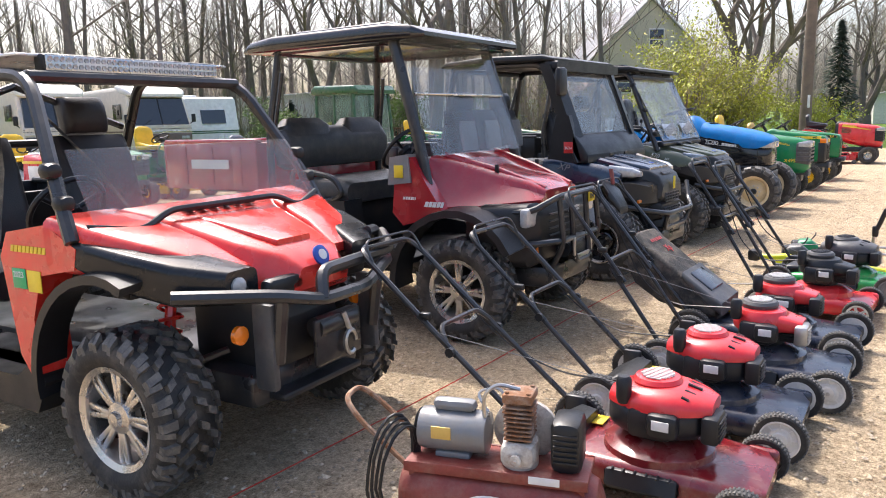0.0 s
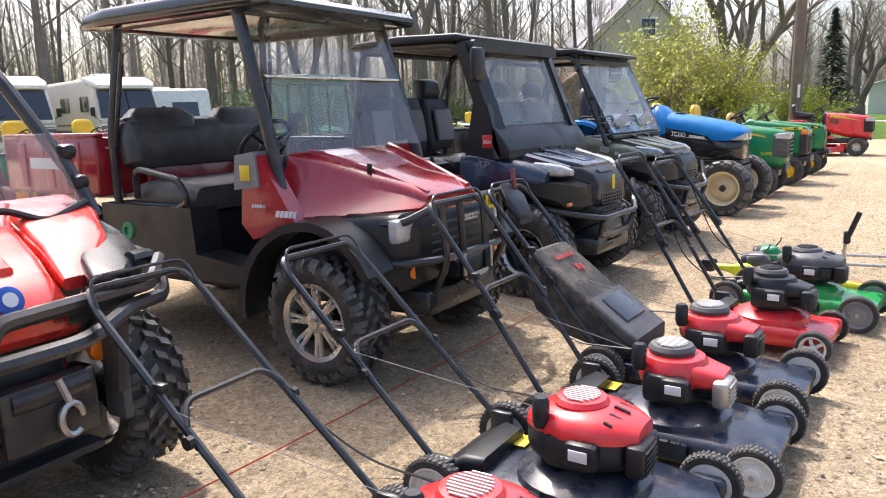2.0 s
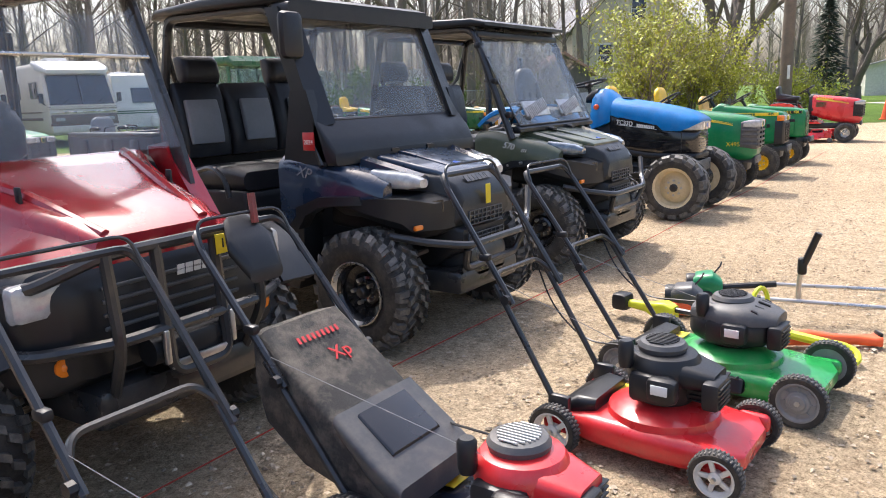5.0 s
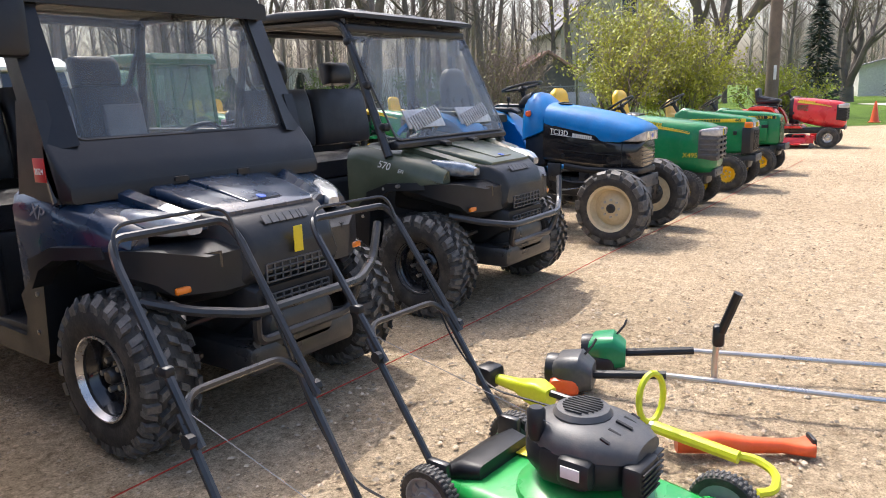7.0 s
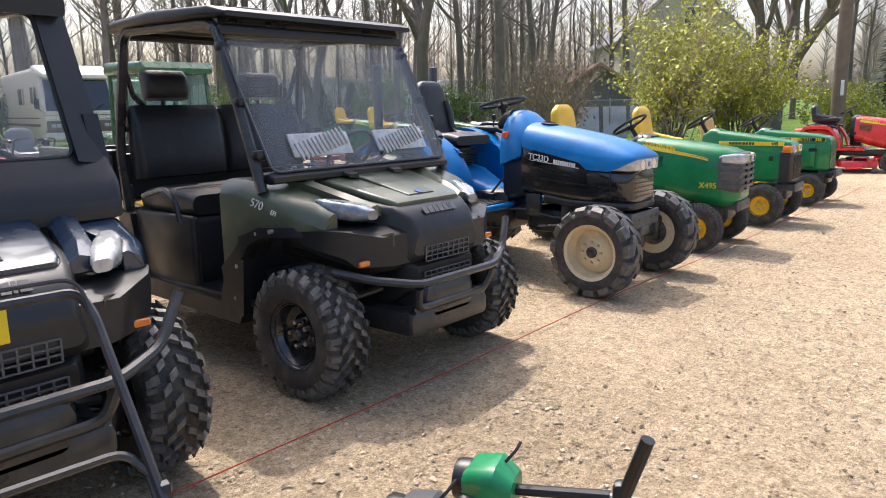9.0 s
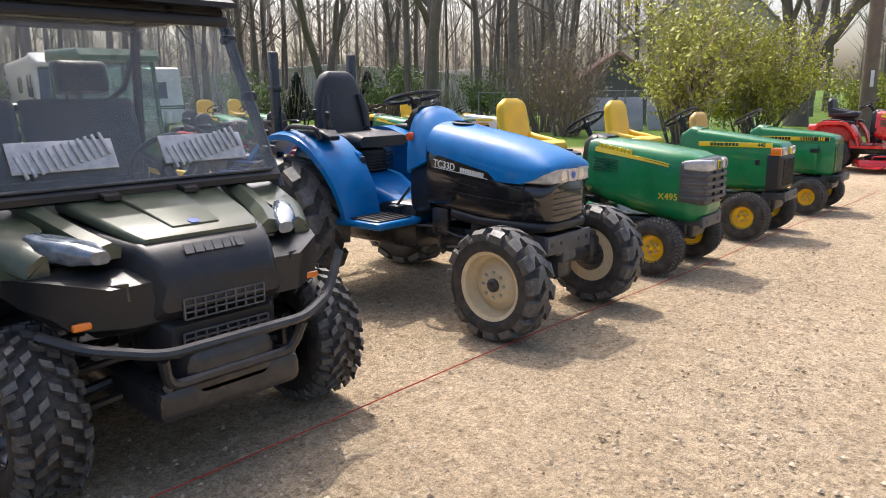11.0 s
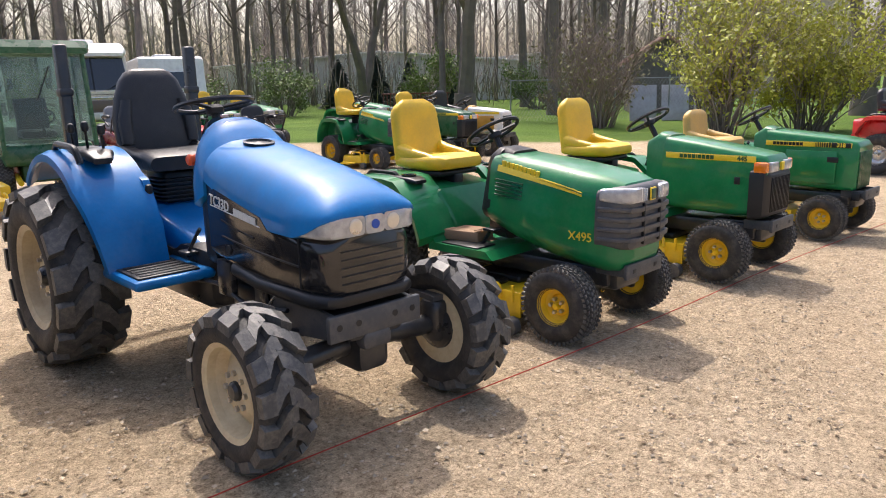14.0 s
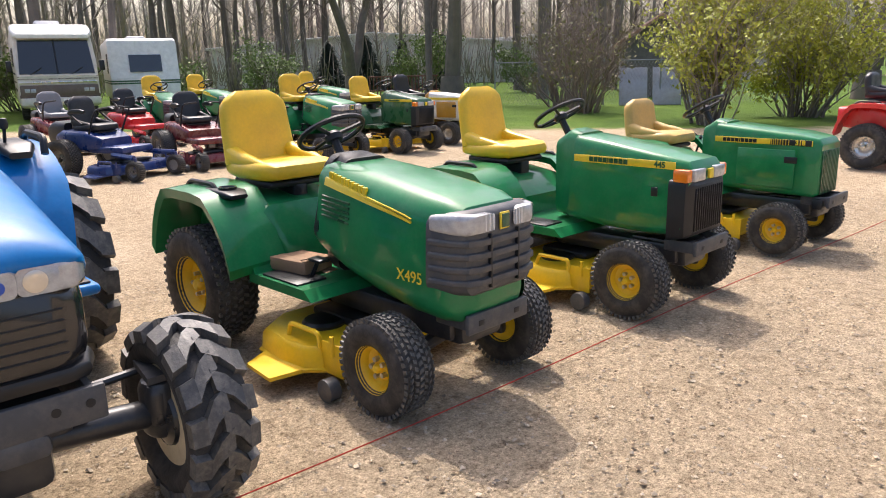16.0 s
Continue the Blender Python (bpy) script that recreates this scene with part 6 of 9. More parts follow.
def garden_tractor(name, M, label, paint, seat_mat, rim_mat, style, fr=0.225, rr=0.33, tx=0.41, rtx=0.44, wb=1.45, group="", deck=None, number="", hood_mat=None, seat_h=0.4, lugs="turf", seat_up=0.08):
    """style: 'round' swept hood with black nose, 'wedge' faceted hood with lamp band, 'square' boxy hood."""
    v = thing(name, M, label, "garden tractor", group)
    hood_mat = hood_mat or paint
    for s in (-1, 1):
        wheel(v, s * tx, 0, fr, 0.2, fr * 0.47, lugs, "dish", rim_mat, s, hub_mat=rim_mat)
        wheel(v, s * rtx, wb, rr, 0.28, rr * 0.5, lugs, "dish", rim_mat, s, hub_mat=rim_mat)
    bm = B()
    tube(bm, [(-tx + 0.06, 0, fr + 0.0), (0, 0, fr + 0.06), (tx - 0.06, 0, fr)], 0.035, 8)
    rbox(bm, (0, 0.5, 0.36), (0.34, 1.3, 0.12), 0.02)
    rbox(bm, (0, 0.0, 0.36), (0.28, 0.4, 0.16), 0.03)
    tube(bm, [(-rtx, wb, rr), (rtx, wb, rr)], 0.05, 8)
    for s in (-1, 1):
        tube(bm, [(s * (tx - 0.08), 0.1, fr), (s * 0.05, 0.14, fr + 0.04)], 0.012, 6)
        rbox(bm, (s * (tx - 0.1), 0, fr + 0.02), (0.05, 0.1, 0.14), 0.015)
    part("chassis", bm, STEEL_BLACK, v)
    bm = B()
    rbox(bm, (0, -0.285, 0.42), (0.4, 0.025, 0.09), 0.006)
    for s in (-1, 1):
        rbox(bm, (s * 0.17, -0.18, 0.42), (0.02, 0.22, 0.07), 0.005)
    bp = part("front_bracket", bm, GREY_DK, v)
    for k in (-0.12, 0.12):
        bm = B()
        rbox(bm, (k, -0.298, 0.42), (0.035, 0.004, 0.025), 0.001)
        part("bracket_slot", bm, BLACK, bp)
    if style == "round":
        bm = B()
        loft(bm, [ring(-0.3, 0.3, 0.5, 0.58, 0.03, n=4), ring(-0.27, 0.42, 0.44, 0.88, 0.07, top=0.36, n=5), ring(-0.24, 0.48, 0.42, 0.93, 0.09, top=0.44, n=5), ring(-0.16, 0.54, 0.41, 0.96, 0.11, top=0.5, n=5), ring(0.0, 0.58, 0.42, 0.985, 0.13, top=0.53, n=5),
                  ring(0.25, 0.59, 0.46, 1.02, 0.14, top=0.53, n=5), ring(0.5, 0.57, 0.52, 1.045, 0.14, top=0.5, n=5), ring(0.66, 0.54, 0.58, 1.06, 0.12, top=0.46, n=5), ring(0.72, 0.5, 0.6, 1.05, 0.1, top=0.43, n=5)])
        part("hood", bm, hood_mat, v)
        bm = B()
        loft(bm, [ring(0.69, 0.52, 0.62, 1.085, 0.11, top=0.36, n=5), ring(0.74, 0.5, 0.62, 1.09, 0.1, top=0.34, n=5), ring(0.8, 0.42, 0.62, 1.05, 0.08, top=0.28, n=5)])
        part("dash_hood", bm, BLACK, v)
        bm = B()
        loft(bm, [ring(-0.318, 0.32, 0.57, 0.9, 0.04), ring(-0.3, 0.43, 0.555, 0.915, 0.05), ring(-0.24, 0.505, 0.55, 0.92, 0.05), ring(-0.12, 0.565, 0.56, 0.9, 0.05, top=0.545)])
        gp = part("grille", bm, GREY_DK if paint is GREEN else BLACK, v)
        for k in range(4):
            z = 0.6 + 0.058 * k
            bm = B()
            loft(bm, [ring(-0.335, 0.3, z, z + 0.026, 0.008), ring(-0.318, 0.43, z, z + 0.03, 0.008), ring(-0.25, 0.52, z, z + 0.03, 0.008), ring(-0.14, 0.575, z + 0.004, z + 0.03, 0.008)])
            part("grille_bar", bm, GREY_DK if paint is GREEN else BLACK, gp)
        for q in (-0.09, 0.09):
            bm = B()
            rbox(bm, (q, -0.326, 0.7), (0.012, 0.02, 0.24), 0.004)
            part("grille_post", bm, BLACK, gp)
        for s in (-1, 1):
            bm = B()
            loft(bm, [ring(-0.328, 0.13, 0.83, 0.905, 0.02, s * 0.125), ring(-0.305, 0.15, 0.822, 0.912, 0.025, s * 0.155), ring(-0.24, 0.12, 0.822, 0.915, 0.025, s * 0.2), ring(-0.15, 0.06, 0.835, 0.905, 0.02, s * 0.252)])
            hl = part("headlight", bm, LENS_CLEAR, v)
            bm = B()
            for q in range(7):
                rbox(bm, (s * (0.075 + 0.022 * q), -0.331 + 0.0016 * q * q, 0.868), (0.006, 0.008, 0.07), 0.002)
            part("lens_rib", bm, DECAL_WHITE, hl)["kind"] = "stuff"
        bm = B()
        rbox(bm, (0, -0.328, 0.865), (0.06, 0.01, 0.075), 0.004)
        bdg = part("badge", bm, DECAL_YEL, v)
        bm = B()
        rbox(bm, (0, -0.335, 0.865), (0.046, 0.006, 0.06), 0.003)
        part("badge_field", bm, GREEN_DK, bdg)
        def hood_side(y, z):
            half, top, r0 = (float(np.interp(y, (0, 0.25, 0.5, 0.66), q)) for q in ((0.265, 0.267, 0.253, 0.233), (0.985, 1.02, 1.045, 1.06), (0.13, 0.14, 0.14, 0.12)))
            d = min(r0, max(0.0, z - (top - r0)))
            return half - r0 + math.sqrt(r0 * r0 - d * d) + 0.006 + 0.1 * max(0.0, top - r0 - z)
        for s in (-1, 1):
            for dz, hh, m in ((0.0, 0.011, DECAL_YEL), (0.016, 0.004, DECAL_YEL)):
                bm = B()
                rows = []
                for i in range(13):
                    y = -0.02 + 0.66 * i / 12
                    zc = 0.855 + 0.115 * (i / 12) ** 0.85 + dz
                    wd = hh * (0.5 + 0.9 * i / 12)
                    rows.append([Vector((s * (hood_side(y, zc + e * wd) + o), y, zc + e * wd)) for e, o in ((-1, -0.012), (-1, 0.001), (1, 0.001), (1, -0.012))])
                loft(bm, rows)
                part("side_stripe", bm, m, v)
            for i in range(9):
                bm = B()
                y = 0.6 - 0.036 * i if s < 0 else 0.31 + 0.036 * i
                zc = 0.855 + 0.115 * ((y + 0.02) / 0.66) ** 0.85 + 0.034
                plate(bm, [(y - 0.012, zc - 0.019), (y + 0.012, zc - 0.017), (y + 0.012, zc + 0.021), (y - 0.012, zc + 0.019)], s * (hood_side(y, zc) - 0.014), s * (hood_side(y, zc) + 0.003))
                part("letter_bar", bm, DECAL_YEL, v)
            for i in range(5):
                bm = B()
                zc = 0.8 + 0.024 * i
                x = hood_side(0.5, zc)
                tube(bm, [(s * x, 0.42, zc - 0.012), (s * (x - 0.005), 0.64, zc + 0.006)], 0.007, 5)
                part("hood_louvre", bm, GREEN_DK, v)
        if number:
            text("model_number", number, 0.075, at(-0.306, -0.04, 0.62, SIDE_L), DECAL_YEL, v)
    elif style == "wedge":
        bm = B()
        loft(bm, [ring(-0.235, 0.42, 0.83, 0.89, 0.02, top=0.36), ring(-0.2, 0.47, 0.5, 0.935, 0.04, top=0.38), ring(0.0, 0.5, 0.48, 0.97, 0.05, top=0.4), ring(0.35, 0.5, 0.48, 1.02, 0.06, top=0.38), ring(0.62, 0.48, 0.5, 1.05, 0.06, top=0.34)])
        part("hood", bm, hood_mat, v)
        bm = B()
        loft(bm, [ring(-0.25, 0.36, 0.5, 0.8, 0.02), ring(-0.22, 0.46, 0.48, 0.83, 0.03), ring(-0.12, 0.505, 0.46, 0.83, 0.03)])
        gp = part("grille", bm, BLACK, v)
        bm = B()
        for k in range(13):
            rbox(bm, (-0.16 + 0.0267 * k, -0.253, 0.65), (0.01, 0.012, 0.26), 0.003)
        part("grille_slat", bm, BLACK, gp)
        for s in (-1, 1):
            bm = B()
            rbox(bm, (s * 0.12, -0.235, 0.855), (0.14, 0.04, 0.075), 0.01)
            part("headlight", bm, LENS_CLEAR, v)
            bm = B()
            rbox(bm, (s * 0.215, -0.19, 0.855), (0.06, 0.1, 0.078), 0.012)
            part("turn_signal", bm, AMBER, v)
        bm = B()
        rbox(bm, (0, -0.255, 0.855), (0.045, 0.02, 0.06), 0.004)
        part("badge", bm, DECAL_YEL, v)
        bm = B()
        rbox(bm, (-0.252, 0.2, 0.915), (0.006, 0.72, 0.045), 0.001, pose(0, 0, 0))
        part("side_stripe", bm, DECAL_YEL, v)
        bars("side_lettering", [0.028, 0.028, 0.028, 0.028, 0.008, 0.028, 0.028, 0.028, 0.028], 0.03, at(-0.2555, 0.3, 0.915, SIDE_L), GREEN_DK, v, slant=0.0)
        text("model_number", number, 0.05, at(-0.256, -0.06, 0.915, SIDE_L), GREEN_DK, v, bold=0.002)
        bm = B()
        rbox(bm, (-0.252, -0.03, 0.75), (0.004, 0.045, 0.055), 0.008)
        part("latch_hole", bm, BLACK, v)
    else:
        bm = B()
        loft(bm, [ring(-0.2, 0.4, 0.47, 0.86, 0.03, top=0.38), ring(-0.17, 0.46, 0.45, 0.9, 0.04, top=0.4), ring(0.0, 0.48, 0.45, 0.935, 0.05, top=0.42), ring(0.65, 0.5, 0.47, 0.99, 0.05, top=0.42)])
        part("hood", bm, hood_mat, v)
        bm = B()
        for k in range(11):
            rbox(bm, (-0.16 + 0.032 * k, -0.205, 0.64), (0.016, 0.012, 0.34), 0.004)
        part("grille", bm, GREEN_DK if paint in (GREEN, GREEN_DK) else BLACK, v)
        bm = B()
        rbox(bm, (-0.255, 0.2, 0.66), (0.012, 0.46, 0.3), 0.005)
        sp = part("side_panel", bm, paint, v)
        bm = B()
        rbox(bm, (-0.263, 0.0, 0.735), (0.004, 0.1, 0.05), 0.008)
        part("latch_hole", bm, BLACK, sp)
        bm = B()
        rbox(bm, (0, -0.21, 0.4), (0.44, 0.08, 0.08), 0.012)
        part("bumper", bm, BLACK, v)
        bm = B()
        rbox(bm, (-0.252, 0.24, 0.87), (0.006, 0.78, 0.045), 0.001)
        part("side_stripe", bm, DECAL_YEL, v)
        if number:
            bars("side_lettering", [0.028, 0.028, 0.028, 0.028, 0.008, 0.028, 0.028, 0.028, 0.028], 0.03, at(-0.2555, 0.42, 0.87, SIDE_L), BLACK, v, slant=0.0)
            bars("stripe_bars", [0.005 + 0.0015 * k for k in range(8)], 0.044, at(-0.2555, 0.1, 0.87, SIDE_L), BLACK, v, 0.008, slant=0)
            bm = B()
            rbox(bm, (-0.2556, -0.06, 0.87), (0.003, 0.17, 0.044), 0.0005)
            part("number_plate", bm, BLACK, v)
            text("model_number", number, 0.05, at(-0.2575, -0.06, 0.87, SIDE_L), DECAL_YEL, v, bold=0.002)
    # dash, platform, fenders
    bm = B()
    hz = {"round": 1.1, "wedge": 1.05, "square": 0.99}[style]
    hz = min(hz, 1.06)
    loft(bm, [ring(0.6, 0.42, 0.5, hz + 0.01, 0.06, top=0.3), ring(0.7, 0.38, 0.5, hz + 0.03, 0.06, top=0.26), ring(0.8, 0.26, 0.5, hz - 0.04, 0.05)])
    part("dash_tower", bm, BLACK if style == "round" else paint, v)
    steering_wheel(v, 0, 0.88, hz + 0.12, 0.18, 32)
    fz = 0.86 if style == "round" else 0.78
    bm = B()
    plate(bm, [(0.5, 0.42), (0.56, 0.47), (1.0, 0.47), (1.06, 0.6), (1.06, 0.42)], -0.46, 0.46)
    ft = part("footrest", bm, paint, v)
    for s in (-1, 1):
        bm = B()
        rbox(bm, (s * 0.35, 0.8, 0.474), (0.18, 0.32, 0.012), 0.004)
        part("rubber_mat", bm, BLACK, ft)
    bm = B()
    loft(bm, [ring(1.0, 0.5, 0.46, 0.6, 0.05), ring(1.12, 0.62, 0.46, fz - 0.06, 0.06), ring(1.4, 0.64, 0.5, fz - 0.02, 0.06), ring(wb + rr + 0.12, 0.6, 0.56, fz - 0.04, 0.06)])
    for s in (-1, 1):
        rows = []
        for i in range(11):
            a = radians(165 - 150 * i / 10)
            c = Vector((0, wb + (rr + 0.09) * math.cos(a) * (1.15 if math.cos(a) < 0 else 0.98), min(fz, rr + (fz - rr) * (math.sin(a) * 1.12))))
            k = Vector((0, math.cos(a) * 0.02, 0.025))
            rows.append([c + Vector((s * 0.26, 0, 0)), c + Vector((s * (rtx + 0.13), 0, -0.03)), c + Vector((s * (rtx + 0.14), 0, 0)) + k, c + Vector((s * 0.26, 0, 0.02)) + k])
        loft(bm, rows)
    part("rear_fender", bm, paint, v)
    for s in (-1, 1):
        bm = B()
        tube(bm, [(s * 0.45, wb - 0.16, fz), (s * 0.45, wb - 0.12, fz + 0.05), (s * 0.45, wb + 0.14, fz + 0.05), (s * 0.45, wb + 0.2, fz)], 0.014, 7, 0.03)
        part("fender_grip", bm, BLACK, v)
    if style == "round":
        for s in (-1, 1):
            bm = B()
            loft(bm, [ring(wb - 0.34, 0.1, fz - 0.01, fz + 0.012, 0.01, s * 0.42), ring(wb - 0.28, 0.15, fz - 0.01, fz + 0.03, 0.015, s * 0.42), ring(wb - 0.1, 0.15, fz - 0.01, fz + 0.035, 0.015, s * 0.42), ring(wb - 0.06, 0.1, fz - 0.01, fz + 0.03, 0.012, s * 0.42)])
            tr = part("fender_tray", bm, BLACK, v)
            bm = B()
            lathe(bm, [(0.05, fz + 0.03), (0.052, fz + 0.044), (0.044, fz + 0.044), (0.04, fz + 0.036), (0.002, fz + 0.036)], (s * 0.42, wb - 0.22, 0), 18, "z")
            part("cup_holder", bm, BLACK_GLOSS, tr)
        bm = B()
        tube(bm, [(-0.3, 0.72, 0.47), (-0.3, 0.66, 0.56)], 0.012, 6)
        rbox(bm, (-0.3, 0.64, 0.58), (0.07, 0.1, 0.018), 0.008)
        part("pedal", bm, BLACK, v)
    sy = wb - (0.1 if style == "round" else 0.02)
    bucket(v, sy, fz + seat_up, seat_mat, seat_h)
    bm = B()
    tube(bm, [(0.3, 1.1, 0.6), (0.32, 1.05, 0.8)], 0.01, 6)
    lathe(bm, [(0.004, -0.02), (0.02, 0), (0.002, 0.025)], (0.32, 1.05, 0.81), 10, "z")
    part("control_lever", bm, BLACK, v)
    if deck:
        mower_deck(v, 0.32, 1.0, 0.56, 0.2, deck)
    return v


G = "garden tractors in the row"
garden_tractor("garden_tractor", pose(13.36, 0.2, 0, 0, 0, 3), "green garden tractor with rounded hood, yellow seat, wheels and deck", GREEN, YELLOW_VINYL, YELLOW, "round", 0.232, 0.335, 0.42, 0.46, 1.5, G, YELLOW, "X495", seat_h=0.41, seat_up=0.045)
CARD = mat("brown cardboard", (0.33, 0.2, 0.11), 0.85, var=0.2, bump=0.2, bscale=120)


def carton(M):
    v = thing("carton", M, "flat brown cardboard carton lying on the green tractor", "box")
    bm = B()
    rbox(bm, (0, 0, 0.035), (0.2, 0.34, 0.07), 0.006)
    part("box_body", bm, CARD, v)
    for s in (-1, 1):
        bm = B()
        rbox(bm, (s * 0.055, -0.18, 0.045), (0.09, 0.05, 0.006), 0.002, pose(0, 0, 0, 14 * s, 0, 0))
        part("box_flap", bm, CARD, v)


carton(pose(13.07, 1.12, 0.475, 0, 0, 12))
garden_tractor("garden_tractor", pose(15.22, 0.18, 0, 0, 0, 2), "green garden tractor with angular hood, amber lamps and yellow seat", GREEN, YELLOW_VINYL, YELLOW, "wedge", 0.235, 0.33, 0.42, 0.45, 1.4, G, YELLOW, "445", seat_h=0.42, seat_up=0.07)
garden_tractor("garden_tractor", pose(17.22, 0.2, 0, 0, 0, 2), "older green garden tractor with square hood and worn yellow seat", GREEN, YELLOW_DK, YELLOW, "square", 0.21, 0.3, 0.4, 0.42, 1.3, G, YELLOW, "318", seat_h=0.31, seat_up=0.0)
garden_tractor("lawn_tractor", pose(22.6, 0.05, 0, 0, 0, 3), "bright red lawn tractor with black seat and grey rims", BRIGHT_RED, VINYL_BLACK, ALU, "round", 0.22, 0.31, 0.4, 0.42, 1.35, "", BRIGHT_RED, "", seat_h=0.27)


# ---------------------------------------------------------------- push mowers and hand tools
def mower_wheel(v, x, y, r, w, rim_mat, side, spokes=0):
    key = ("mw", r, w, rim_mat.name, side, spokes)
    def tyre():
        bm = B()
        h = w / 2
        lathe(bm, [(r * 0.7, -h * 0.9), (r * 0.76, -h), (r * 0.92, -h), (r * 0.975, -h * 0.7), (r * 0.975, h * 0.7), (r * 0.92, h), (r * 0.76, h), (r * 0.7, h * 0.9)], n=32, cap=False)
        return bm
    def tread():
        bm = B()
        for i in range(38):
            for q in (-1, 1):
                a = 2 * math.pi * (i + 0.25 * q) / 38
                rbox(bm, (q * w * 0.24, 0, r * 0.972), (w * 0.44, r * 0.085, 0.006), 0.002, Matrix.Rotation(a, 4, "X"))
        return bm
    def rim():
        bm = B()
        h = w / 2 * side
        lathe(bm, [(r * 0.7, -h * 0.9), (r * 0.74, h * 1.02), (r * 0.69, h * 1.04), (r * 0.66, h * 0.8)] + ([(r * 0.6, h * 0.55), (r * 0.44, h * 0.55), (r * 0.4, h * 0.8), (r * 0.3, h * 0.85), (r * 0.26, h * 1.15), (r * 0.1, h * 1.2), (0.002, h * 1.2)] if not spokes else [(r * 0.56, h * 0.2)]), n=28, cap=not spokes)
        if spokes:
            for i in range(spokes):
                rbox(bm, (h * 0.3, r * 0.42, 0), (0.012, r * 0.5, r * 0.2), 0.004, Matrix.Rotation(2 * math.pi * i / spokes, 4, "X"))
            lathe(bm, [(r * 0.24, -h * 0.5), (r * 0.24, h * 0.7), (r * 0.1, h), (0.002, h)], n=16)
        else:
            for i in range(8):
                rbox(bm, (h * 0.62, r * 0.5, 0), (0.008, r * 0.2, r * 0.05), 0.002, Matrix.Rotation(2 * math.pi * i / 8, 4, "X"))
        return bm
    def bolt():
        bm = B()
        lathe(bm, [(r * 0.1, w / 2 * side), (r * 0.1, w / 2 * side * 1.4), (0.002, w / 2 * side * 1.45)], n=6)
        return bm
    wh = part("wheel", cached((*key, "t"), lambda: mesh_of(tyre(), "wheel")), RUBBER, v, M=at(x, y, r))
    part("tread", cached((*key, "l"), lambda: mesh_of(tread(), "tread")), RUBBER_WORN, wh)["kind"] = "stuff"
    part("rim", cached((*key, "r"), lambda: mesh_of(rim(), "rim")), rim_mat, wh)
    part("wheel_bolt", cached((*key, "b"), lambda: mesh_of(bolt(), "wheel_bolt")), CHROME, wh)


